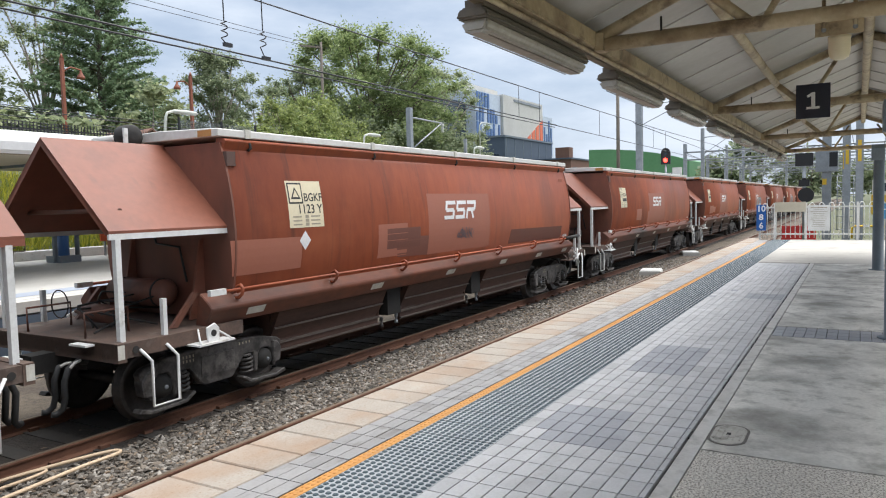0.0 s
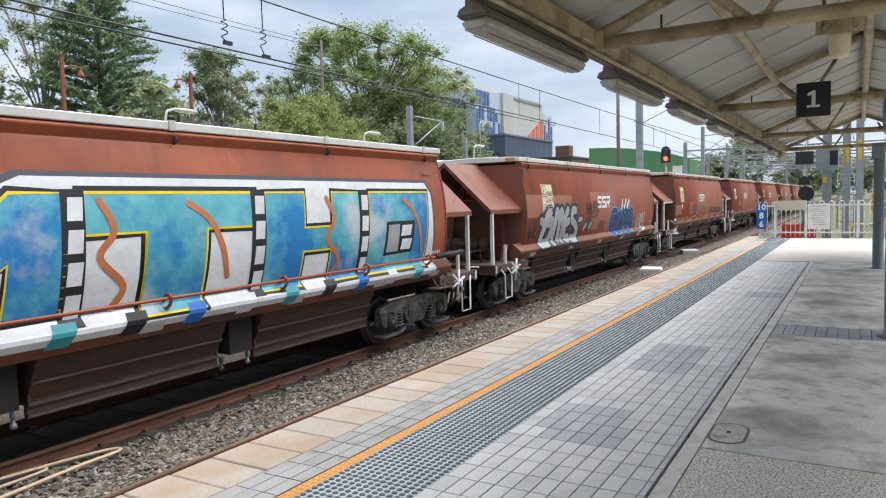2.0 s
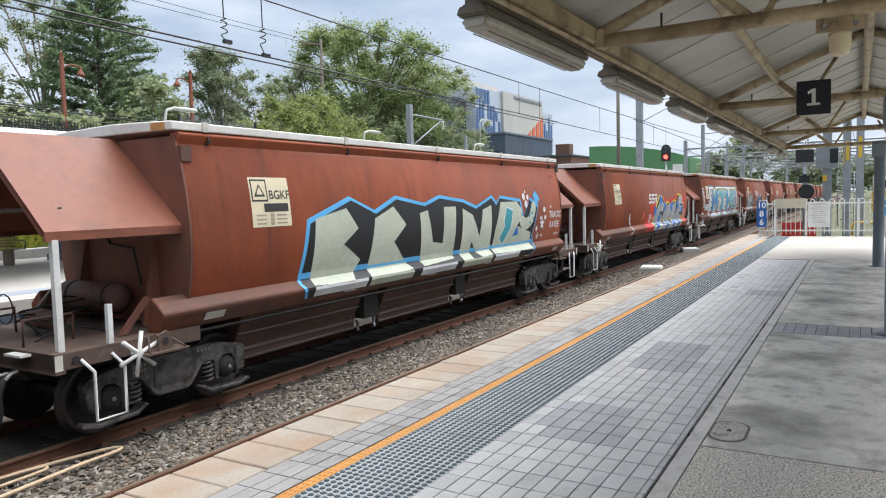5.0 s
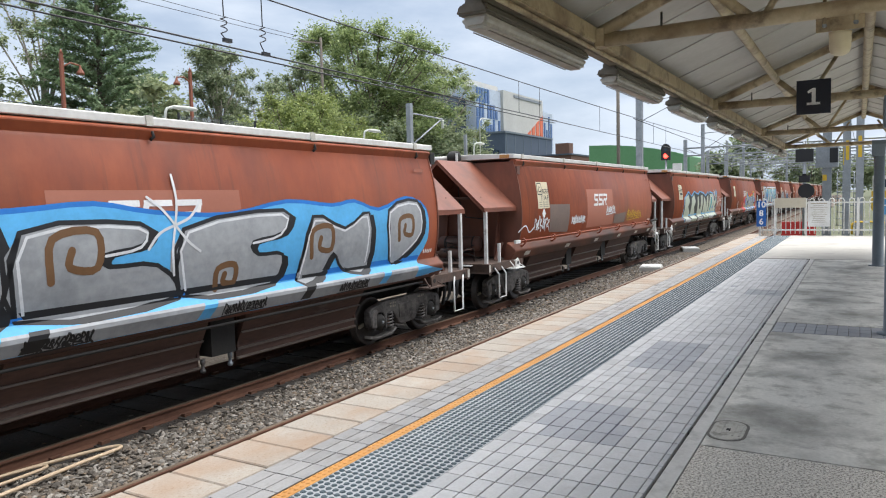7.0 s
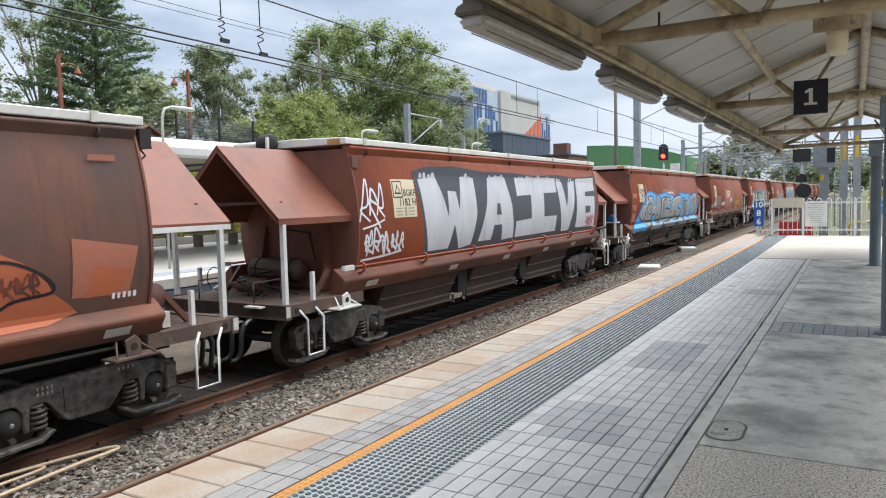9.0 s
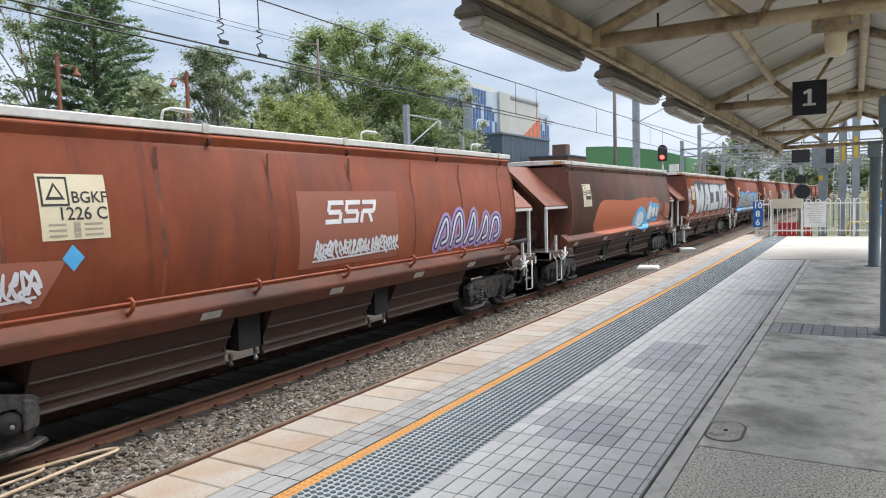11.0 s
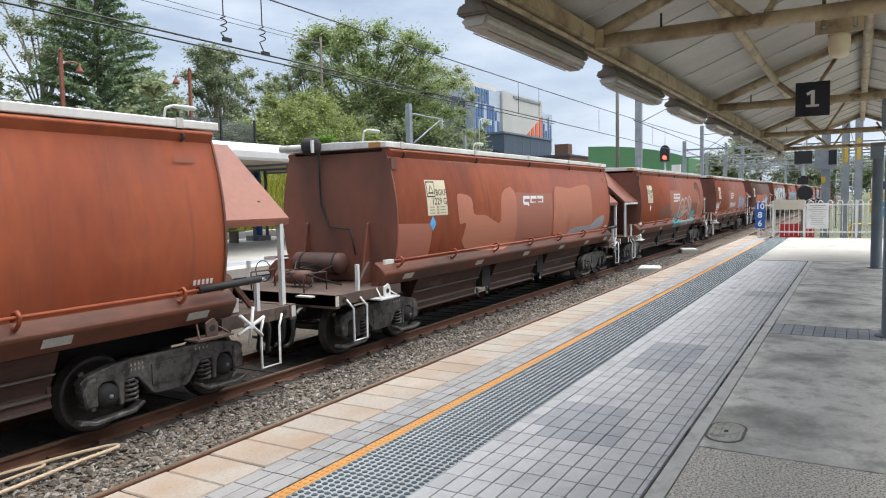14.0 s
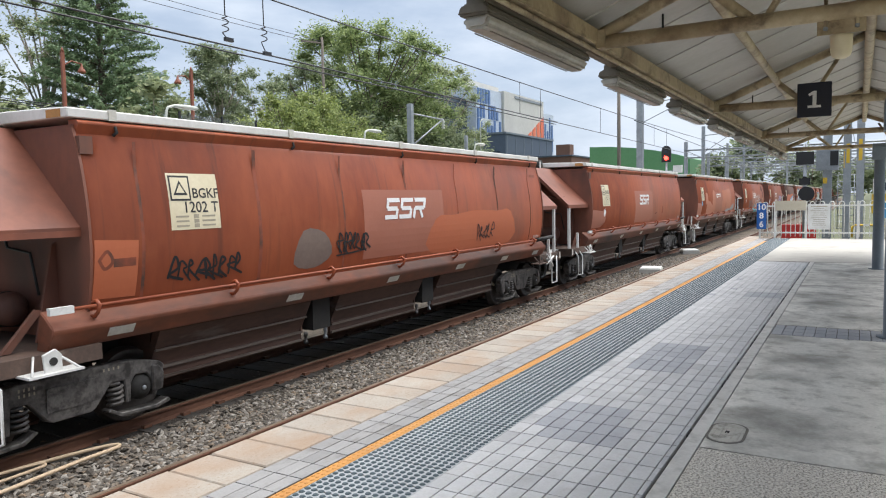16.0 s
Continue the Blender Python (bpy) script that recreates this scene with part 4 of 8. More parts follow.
def grass_bank():
    rng = np.random.default_rng(9)
    n = 26000
    x, y = rng.uniform(2, 46, n), rng.uniform(23.35, 29.5, n)
    z = np.where(y < 25.5, 0.25 + (y - 23.3) / 2.2 * 0.65, 0.9 + (y - 25.5) / 5.5 * 3.1)
    a, h, w = rng.uniform(0, 6.28, n), rng.uniform(0.25, 0.75, n), rng.uniform(0.015, 0.04, n)
    lean = rng.normal(0, 0.18, (n, 2))
    v = np.empty((n, 4, 3))
    for k, (s, q) in enumerate(((-1, 0), (1, 0), (0.3, 1), (-0.3, 1))):
        v[:, k] = np.stack([x + s * w * np.cos(a) + q * lean[:, 0], y + s * w * np.sin(a) + q * lean[:, 1], z + q * h - 0.03], 1)
    f = np.arange(4 * n).reshape(n, 4)
    tagged(new("bank_grass", soup("bank_grass", v.reshape(-1, 3), f, leaf("yellow_grass", (0.10, 0.15, 0.02), (0.46, 0.42, 0.05)))), "tall yellow-green grass on the bank behind the platform", "grass", kind="stuff")


grass_bank()


# ---- the grain train ----
HALF, FORE = 6.95, 6.26         # reach of the hopper body behind and ahead
REAR, FRONT = -8.82, 7.62       # ends of the decks
PITCH = 17.41
AXLE = 0.46


def at_end(e, d):
    """A place d beyond the rear (-1) or fore (1) end of the body."""
    return -HALF - d if e < 0 else FORE + d


def half_width(z):
    """Half the width of the hopper at a height above the rails."""
    return 1.40 - (0.125 * ((z - 2.3) / 0.8) ** 2 if z < 2.3 else 0.21 * ((z - 2.3) / 1.3) ** 2)


def body_outline():
    zs = [1.42 + i * (3.66 - 1.42) / 15 for i in range(16)]
    right = [(half_width(z), z) for z in zs]
    return [(-1.0, 1.2), (1.0, 1.2)] + right + [(-p, q) for p, q in right[::-1]]


def bogie(parent, x, fine=True):
    b = part("bogie", bevel(box(B(), -0.16, -0.95, 0.42, 0.16, 0.95, 0.66), 0.03), M["bogie"], parent, "grimy cast steel bogie with coil springs")
    b.location = (x, 0, 0)
    frame_out = [(-1.24, 0.58), (-1.27, 0.68), (-1.2, 0.74), (-0.85, 0.82), (-0.6, 0.84), (0.6, 0.84), (0.85, 0.82), (1.2, 0.74), (1.27, 0.68), (1.24, 0.58), (1.15, 0.5), (1.14, 0.32), (1.08, 0.31), (1.05, 0.56), (0.99, 0.63), (0.84, 0.63), (0.78, 0.56), (0.76, 0.31), (0.70, 0.31), (0.68, 0.60), (0.5, 0.60), (0.30, 0.36), (0.24, 0.32), (-0.24, 0.32), (-0.30, 0.36), (-0.5, 0.60), (-0.68, 0.60), (-0.70, 0.31), (-0.76, 0.31), (-0.78, 0.56), (-0.84, 0.63), (-0.99, 0.63), (-1.05, 0.56), (-1.08, 0.31), (-1.14, 0.32), (-1.15, 0.5)]
    lug = [(-1.22, 0.38), (-1.25, 0.58), (-1.18, 0.69), (-1.06, 0.72), (-1.06, 0.36)]
    spring = B()
    pipe(spring, [(0.085 * math.cos(a), 0.085 * math.sin(a), 0.30 + a / 30 * 0.29) for a in np.linspace(0, 30, 56)], 0.021, 6)
    spring = done("spring", spring, M["bogie"])
    boxm = B()
    lathe(boxm, [(-0.09, 0.05), (-0.085, 0.09), (-0.05, 0.12), (-0.02, 0.155), (0.12, 0.155)], (0, 0, 0), "y", 16)
    for a in range(3):
        lathe(boxm, [(-0.075, 0.018), (-0.04, 0.02)], (0.08 * math.cos(a * 2.1 + 0.5), 0, 0.08 * math.sin(a * 2.1 + 0.5)), "y", 6)
    boxm = done("axle_box", boxm, M["dark"])
    cap = done("axle_cap", lathe(B(), [(-0.105, 0.012), (-0.10, 0.028), (-0.085, 0.03)], (0, 0, 0), "y", 10), M["steel"])
    for side in (-1, 1):
        f = part("side_frame", bevel(prism(B(), frame_out, side * 0.92, side * 1.06, "y"), 0.014, 1), M["bogie"], b)
        part("frame_panel", bevel(box(B(), -0.3, min(side * 1.055, side * 1.075), 0.45, 0.3, max(side * 1.055, side * 1.075), 0.72), 0.01, 1), M["bogie"], f)
        st = B()
        for q in range(4):
            for z in (0.75, 0.69):
                box(st, -0.60 + q * 0.055, min(side * 1.06, side * 1.063), z, -0.582 + q * 0.055, max(side * 1.06, side * 1.063), z + 0.035)
            box(st, 0.40 + q * 0.065, min(side * 1.06, side * 1.063), 0.76, 0.42 + q * 0.065, max(side * 1.06, side * 1.063), 0.795)
        part("stencil_bars", st, M["faint_ink"], f, "small unreadable white stencil marks")
        tie = prism(B(), [(-1.32, 0.20), (-1.12, 0.15), (-0.58, 0.17), (-0.42, 0.27), (-0.46, 0.30), (-0.6, 0.22), (-1.1, 0.20), (-1.28, 0.25)], side * 0.94, side * 1.10, "y")
        part("wear_bar", bevel(tie, 0.01, 1), M["bogie"], f)
        tie = prism(B(), [(1.32, 0.20), (1.12, 0.15), (0.58, 0.17), (0.42, 0.27), (0.46, 0.30), (0.6, 0.22), (1.1, 0.20), (1.28, 0.25)], side * 0.94, side * 1.10, "y")
        part("wear_bar", bevel(tie, 0.01, 1), M["bogie"], f)
        for s in (-1, 1):
            part("end_casting", bevel(prism(B(), [(s * p, q) for p, q in lug], side * 0.90, side * 1.09, "y"), 0.02, 1), M["bogie"], f)
            bx = part("axle_box", boxm, None, b)
            bx.location, bx.rotation_euler = (s * 0.915, side * 1.02, AXLE), (0, 0, 0 if side < 0 else math.pi)
            part("axle_cap", cap, None, bx, "bright axle end cap")
            for d in (0.58, 1.25) if fine else (0.58,):
                sp = part("coil_spring", spring, None, b)
                sp.location = (s * d * (1 if d < 1 else 0.0001) or 0, side * 1.0, 0.0)
                if d > 1:
                    sp.location = (s * 0.16, side * 0.86, 0.0)
    wheel_prof = [(-0.80, 0.075), (-0.80, 0.14), (-0.76, 0.16), (-0.755, 0.36), (-0.80, 0.385), (-0.81, AXLE - 0.012), (-0.80, AXLE), (-0.71, AXLE + 0.003), (-0.70, AXLE + 0.028), (-0.675, AXLE + 0.026), (-0.67, 0.385), (-0.70, 0.36), (-0.70, 0.15), (-0.66, 0.09)]
    ws = B()
    lathe(ws, wheel_prof, (0, 0, 0), "y", 36)
    lathe(ws, [(-d, r) for d, r in wheel_prof], (0, 0, 0), "y", 36)
    rod(ws, (0, -1.0, 0), (0, 1.0, 0), 0.075, 12)
    ws = done("wheelset", ws, M["wheel"])
    mark = done("chalk_mark", box(B(), 0.2, -0.812, -0.03, 0.34, -0.775, 0.03), M["faint_ink"])
    for s in (-1, 1):
        w = part("wheelset", ws, None, b, "worn steel wheelset")
        w.location = (s * 0.915, 0, AXLE)
        part("chalk_mark", mark, None, w)
    return b


def hood(parent, a, b, lip):
    h = B()
    prism(h, [(-1.26, 2.47), (-1.26, 2.51), (0, 3.69), (1.26, 2.51), (1.26, 2.47), (1.23, 2.47), (0, 3.645), (-1.23, 2.47)], a, b)
    h = part("hood", h, M["hood"], parent, "faded red-brown pitched end hood")
    for s in (-1, 1):
        part("hood_lip", box(B(), a, min(s * 1.265, s * 1.23), 2.405, b, max(s * 1.265, s * 1.23), 2.475), lip, h)
    e = a if abs(a) > abs(b) else b
    d = 0.035 if e < 0 else -0.035
    for s in (-1, 1):
        gb = B()
        prism(gb, [(s * 1.26, 2.50), (0, 3.68), (0, 3.58), (s * 1.19, 2.46)], min(e, e + d), max(e, e + d))
        part("gable_rib", gb, M["hood"], h)
    bm = B()
    rod(bm, (e + d * 10, -1.0, 2.75), (e + d * 10, 1.0, 2.75), 0.03)
    part("tie_bar", bm, M["oxide_dark"], h)
    return h


def wagon(rear_hood, front_hood, body_mat, lip, rod_high=True, fine=True):
    w = holder("hopper_wagon", pose(0, TRACK, ZR), "red-brown grain hopper wagon", "hopper wagon", "wagons of the grain train")
    bm = prism(B(), body_outline(), -HALF, FORE)
    for f in bm.faces:
        f.smooth = len(f.verts) == 4
    body = part("body", bm, M[body_mat], w)
    for e in (-1, 1):
        # thin end plate whose darker colour stands in for shade below the hood
        rim = prism(B(), [(p * 1.009, q) for p, q in body_outline()], at_end(e, 0) - 0.015, at_end(e, 0) + 0.02)
        part("end_rim", rim, M["end_wall"], body, "grimy brown end wall, paint darkened for hood shade")
        for y in (-0.75, 0.75):
            st = prism(B(), [(at_end(e, 0.001), 1.2), (at_end(e, 0.30), 1.2), (at_end(e, 0.06), 2.3), (at_end(e, 0.001), 2.35)], y - 0.02, y + 0.02, "y")
            part("end_stiffener", st, M["end_wall"], w)
    lid = B()
    prism(lid, [(-1.24, 3.735), (-1.24, 3.845), (-0.98, 3.858), (0, 3.885), (0.98, 3.858), (1.24, 3.845), (1.24, 3.735)], -HALF - 0.09, FORE + 0.11)
    lid = part("roof_lid", bevel(lid, 0.012, 1), M["lid"], w, "white painted roof lid with grime")
    for i in range(5):
        x = -6.49 + i * 3.05
        for s in (-1,):
            part("lid_clip", box(B(), x - 0.05, min(s * 1.21, s * 1.26), 3.73, x + 0.05, max(s * 1.21, s * 1.26), 3.86), M["reflector"], lid)
            part("latch", pipe(B(), [(x - 0.05, s * 1.2, 3.70), (x + 0.03, s * 1.25, 3.66), (x + 0.04, s * 1.26, 3.60), (x, s * 1.24, 3.56)], 0.022, 5), M["dark"], lid)
    part("lid_marker", box(B(), -HALF - 0.096, -1.12, 3.745, -HALF - 0.09, -0.85, 3.835), M["ochre"], lid, "faded yellow end marker")
    for s in (-1, 1):
        v = prism(B(), [(s * 1.08, 3.722), (s * 1.225, 3.715), (s * 1.262, 3.69), (s * 1.262, 3.672), (s * 1.20, 3.56), (s * 1.18, 3.535), (s * 1.08, 3.54)], -HALF + 0.02, FORE - 0.02)
        part("top_rail", v, M[body_mat], w)
        sill = prism(B(), [(s * 1.20, 1.62), (s * 1.30, 1.55), (s * 1.43, 1.43), (s * 1.43, 1.38), (s * 1.30, 1.17), (s * 1.10, 1.17)], -HALF - 0.5, FORE + 0.14)
        sill = part("side_sill", bevel(sill, 0.015, 1), M["sill"], w, "grimy red-brown side sill")
        for k, x in enumerate((-6.6, -3.62, -0.95, 1.63, 3.85, 5.75) if s < 0 else ()):
            slope = 0.1 / 0.21 * 1.0
            rf = B()
            vs = [rf.verts.new((x + dx, s * (1.436 - (1.385 - z) * 0.62 + 0.004), z)) for dx, z in ((-0.17, 1.345), (0.17, 1.345), (0.17, 1.24), (-0.17, 1.24))]
            rf.faces.new(vs)
            ex = bmesh.ops.extrude_face_region(rf, geom=rf.faces[:])
            bmesh.ops.translate(rf, verts=[g for g in ex["geom"] if isinstance(g, bmesh.types.BMVert)], vec=(0, s * 0.004, 0))
            part("reflector", rf, M["reflector"], sill, "pale dirty reflector")
        pipe_b = B()
        low = not rod_high
        rod(pipe_b, (-HALF - 0.3, s * (1.30 if low else 1.455), 1.10 if low else 1.63), (FORE - 0.5, s * (1.30 if low else 1.455), 1.10 if low else 1.63), 0.022, 7)
        rodp = part("operating_rod", pipe_b, M["dark"] if low else M["oxide"], w, "dark operating rod below the sill" if low else "brown operating rod along the sill")
        for i in range(7 if s < 0 and not low else 0):
            x = -6.94 + i * 2.07
            cl = pipe(B(), [(x, s * 1.30, 1.50), (x, s * 1.40, 1.50), (x, s * 1.47, 1.56), (x, s * 1.50, 1.64), (x, s * 1.45, 1.685), (x, s * 1.38, 1.66), (x, s * 1.34, 1.58)], 0.024, 5)
            part("rod_bracket", cl, M[body_mat], rodp)
        if not low:
            part("rod_end", box(B(), -HALF - 0.55, s * 1.455 - 0.03, 1.59, -HALF - 0.28, s * 1.455 + 0.03, 1.67), M["white"], rodp, "white forked rod end")
        if not low:
            part("actuator", rod(B(), (FORE - 0.55, s * 1.455, 1.63), (FORE + 0.55, s * 1.455, 1.66), 0.05, 10), M["dark"], w, "black air cylinder")
        part("junction_box", bevel(box(B(), -HALF + 0.0, min(s * 1.14, s * 1.30), 3.33, -HALF + 0.16, max(s * 1.14, s * 1.30), 3.53), 0.01, 1), M["oxide_dark"], w)
    # chutes below
    for x0, x1 in ((-5.9, -3.0), (-2.25, 0.45), (1.15, 4.0)):
        c = B()
        for s in (-1, 1):
            prism(c, [(s * 1.12, 1.17), (s * 1.16, 1.14), (s * 0.92, 0.66), (s * 0.92, 0.45), (s * 0.86, 0.45), (s * 0.86, 0.66), (s * 1.02, 1.17)], x0, x1)
        box(c, x0, -0.95, 0.60, x0 + 0.04, 0.95, 1.2)
        box(c, x1 - 0.04, -0.95, 0.60, x1, 0.95, 1.2)
        c = part("discharge_chute", c, M["chute"], w, "dusty discharge chute under the hopper")
        for s in (-1, 1):
            part("chute_rib", box(B(), x0, min(s * 0.925, s * 0.96), 0.60, x1, max(s * 0.925, s * 0.96), 0.635), M["chute_edge"], c)
            part("chute_rib", box(B(), x0, min(s * 0.925, s * 0.955), 0.47, x1, max(s * 0.925, s * 0.955), 0.50), M["chute_edge"], c)
            part("chute_rib", box(B(), x0, min(s * 1.03, s * 1.06), 0.86, x1, max(s * 1.03, s * 1.06), 0.885), M["chute_edge"], c)
    part("centre_sill", box(B(), REAR + 0.3, -0.3, 0.72, FRONT - 0.3, 0.3, 1.15), M["dark"], w, "black centre sill")
    for x in (-2.62, 0.8):
        part("cross_beam", box(B(), x - 0.22, -1.05, 0.62, x + 0.22, 1.05, 1.18), M["dark"], w)
        for dx in (-0.3, 0.2):
            for s in (-1, 1):
                vb = lathe(B(), [(-0.1, 0.02), (-0.09, 0.038), (-0.05, 0.038), (-0.04, 0.022), (0.02, 0.022), (0.03, 0.034), (0.1, 0.034)], (x + dx, s * 0.95, 0.5), "z", 8)
                part("door_latch", vb, M["bogie"] if dx < 0 else M["steel"], w, "steel chute door latch")
    for y in (-0.6, 0.6):
        part("brake_pipe", rod(B(), (REAR + 0.5, y, 0.62), (FRONT - 0.5, y, 0.62), 0.03, 6), M["dark"], w)
    # decks
    for x0, x1, e in ((REAR, -HALF + 0.1, -1), (FORE - 0.1, FRONT, 1)):
        d = part("end_deck", bevel(box(B(), x0, -1.37, 1.0, x1, 1.37, 1.18), 0.015, 1), M["deck"], w, "grimy steel end deck")
        xe = x0 if e < 0 else x1
        part("headstock", bevel(box(B(), min(xe, xe - e * 0.12), -1.38, 0.96, max(xe, xe - e * 0.12), 1.38, 1.19), 0.012, 1), M["deck"], d)
        for s in (-1, 1):
            part("headstock_hole", lathe(B(), [(-0.003, 0.045), (0.003, 0.045)], (xe - e * 0.24, s * 1.385, 1.09), "y", 12), M["dark"], d)
            part("corner_plate", box(B(), min(xe, xe - e * 0.09), min(s * 1.38, s * 1.385), 1.0, max(xe, xe - e * 0.09), max(s * 1.38, s * 1.385), 1.17), M["reflector"], d)
            st = pipe(B(), [(xe - e * 0.30, s * 1.375, 1.08), (xe - e * 0.42, s * 1.43, 0.92), (xe - e * 0.42, s * 1.43, 0.36), (xe - e * 0.80, s * 1.43, 0.36), (xe - e * 0.80, s * 1.43, 0.92), (xe - e * 0.68, s * 1.375, 1.08)], 0.02, 6)
            part("step_stirrup", st, M["white"], d, "white painted step stirrup")
            post = box(B(), xe - e * 0.72 - 0.03, s * 1.30 - 0.03, 1.18, xe - e * 0.72 + 0.03, s * 1.30 + 0.03, 1.64)
            part("short_post", bevel(post, 0.01, 1), M["white"], d, "short white grab post")
            jx = -7.52 if e < 0 else 5.85
            jb = box(B(), jx - 0.30, min(s * 1.34, s * 1.60), 0.985, jx + 0.30, max(s * 1.34, s * 1.60), 1.01)
            gear = M["white"] if e < 0 and rod_high else M["deck"]
            part("jacking_shelf", jb, gear, d)
            part("jacking_lug", bevel(prism(B(), [(jx - 0.09, 1.01), (jx - 0.11, 1.2), (jx + 0.03, 1.25), (jx + 0.1, 1.18), (jx + 0.1, 1.01)], s * 1.50, s * 1.53, "y"), 0.006, 1), gear, d)
            part("lug_hole", lathe(B(), [(-0.022, 0.045), (0.022, 0.045)], (jx, s * 1.515, 1.12), "y", 12), M["dark"], d)
            for q in (-1, 1):
                part("jacking_stay", rod(B(), (jx + q * 0.26, s * 1.58, 1.01), (jx + q * 0.12, s * 1.37, 1.17), 0.014, 5), gear, d)
            part("grab_rail", pipe(B(), [(xe - e * 0.1, s * 0.62, 1.18), (xe - e * 0.1, s * 0.62, 1.5), (xe - e * 0.7, s * 0.62, 1.5), (xe - e * 0.7, s * 0.62, 1.18)], 0.016, 5), M["oxide_dark"], d)
            part("valve_box", bevel(box(B(), min(at_end(e, 0.24), at_end(e, 0.36)), min(s * 1.10, s * 1.22), 1.2, max(at_end(e, 0.24), at_end(e, 0.36)), max(s * 1.10, s * 1.22), 1.40), 0.01, 1), M["reflector"], d, "small grey valve box")
            part("brace", prism(B(), [(at_end(e, 0.75), 1.19), (at_end(e, 0.85), 1.19), (at_end(e, 0.45), 1.62), (at_end(e, 0.38), 1.60)], s * 1.0, s * 1.06, "y"), M["oxide_dark"], d)
        part("brake_cylinder", lathe(B(), [(-0.32, 0.04), (-0.3, 0.13), (0.22, 0.13), (0.27, 0.06), (0.5, 0.03)], (xe - e * 0.8, 0.15, 1.36), "y", 16), M["oxide_dark"], d)
        tank = lathe(B(), [(-0.62, 0.02), (-0.6, 0.13), (-0.54, 0.2), (0.54, 0.2), (0.6, 0.13), (0.62, 0.02)], (at_end(e, 0.30), 0.25 if e < 0 else -0.45, 1.56), "y", 20)
        part("air_tank", tank, M["oxide_dark"], d, "round brown air reservoir")
        for y in (-0.2, 0.6):
            part("tank_strap", lathe(B(), [(-0.02, 0.206), (0.02, 0.206)], (at_end(e, 0.30), y + (0 if e < 0 else -0.65), 1.56), "y", 18), M["dark"], d)
        for i in range(6 if fine else 1):
            r = random.Random(i + (7 if e < 0 else 0))
            y0 = r.uniform(-1.0, 0.8)
            pts = [(xe - e * r.uniform(0.2, 1.2), y0, 1.2), (xe - e * r.uniform(0.3, 1.0), y0 + 0.15, 1.2 + r.uniform(0.05, 0.35)), (xe - e * r.uniform(0.5, 1.1), y0 + 0.3, 1.2 + r.uniform(0.1, 0.5)), (at_end(e, 0.1), y0 + 0.35, 1.3 + r.uniform(0, 0.3))]
            part("air_hose", pipe(B(), pts, 0.014, 5), M["rubber"], d, "black brake hose")
        ring = [(xe - e * 0.75, 0.95 + 0.2 * math.cos(a), 1.45 + 0.2 * math.sin(a)) for a in np.linspace(0, 2 * math.pi, 16)]
        part("hand_ring", pipe(B(), ring, 0.01, 5), M["dark"], d)
        part("coupler", bevel(box(B(), min(xe - e * 0.4, xe + e * 0.3), -0.13, 0.76, max(xe - e * 0.4, xe + e * 0.3), 0.13, 1.0), 0.03, 2), M["dark"], d, "black knuckle coupler")
        for q in (0, 1):
            y = -0.62 + q * 0.2
            hp = [(xe - e * 0.10, y, 0.90 - q * 0.05), (xe + e * 0.02, y, 0.93 - q * 0.05), (xe + e * 0.14, y, 0.86), (xe + e * 0.2, y, 0.72), (xe + e * 0.19, y + 0.02, 0.5), (xe + e * 0.2, y + 0.06, 0.38), (xe + e * 0.26, y + 0.1, 0.32), (xe + e * 0.31, y + 0.12, 0.33)]
            part("brake_hose", pipe(B(), hp, 0.038, 8), M["rubber"], d, "hanging black brake hose")
            part("hose_cuff", pipe(B(), [(xe + e * 0.0, y - 0.036, 0.945 - q * 0.05), (xe + e * 0.08, y - 0.036, 0.925 - q * 0.03), (xe + e * 0.14, y - 0.036, 0.875)], 0.018, 6), M["white"], d, "white hose sleeve")
        part("uncoupling_tag", bevel(box(B(), min(xe, xe + e * 0.12), -0.95, 1.14, max(xe, xe + e * 0.12), -0.62, 1.165), 0.008, 1), M["white"], d, "white rounded footplate")
        hw = B()
        if (e > 0) == rod_high:
            hx = 6.6 if e > 0 else -7.85
            for a in range(3):
                q = a * math.pi / 3 + 0.35
                dx, dz = 0.27 * math.cos(q), 0.27 * math.sin(q)
                rod(hw, (hx - dx, -1.47, 1.02 - dz), (hx + dx, -1.47, 1.02 + dz), 0.026, 6)
            rod(hw, (hx, -1.36, 1.02), (hx, -1.49, 1.02), 0.05, 8)
            part("handbrake_wheel", hw, M["white"], d, "white spoked handbrake wheel")
    for wanted, a, b, e in ((rear_hood, REAR + 0.05, -HALF, -1), (front_hood, FORE, FRONT + 0.05, 1)):
        if wanted:
            hd = hood(w, a, b, lip)
            for s in (-1, 1):
                xe = (REAR + 0.16) if e < 0 else FRONT - 0.12
                part("hood_post", bevel(box(B(), xe - 0.036, s * 1.23 - 0.036, 1.18, xe + 0.036, s * 1.23 + 0.036, 2.42), 0.008, 1), M["white"], hd, "white square hood post")
    winch = lathe(B(), [(-0.22, 0.05), (-0.21, 0.15), (-0.18, 0.17), (0.02, 0.17), (0.05, 0.15), (0.06, 0.05)], (-HALF - 0.30, 0.45, 3.82), "y", 18)
    if rod_high:
        part("lid_roller", rod(B(), (-HALF - 0.30, 0.5, 3.80), (-HALF - 0.30, 1.15, 3.80), 0.07, 10), M["lid"], w, "white lid roller tube")
        part("lid_motor", winch, M["dark"], w, "black lid drive motor")
        part("motor_lever", box(B(), -HALF - 0.50, 0.18, 3.68, -HALF - 0.44, 0.215, 3.92, pose(0, 0, 0)), M["white"], w, "white lever")
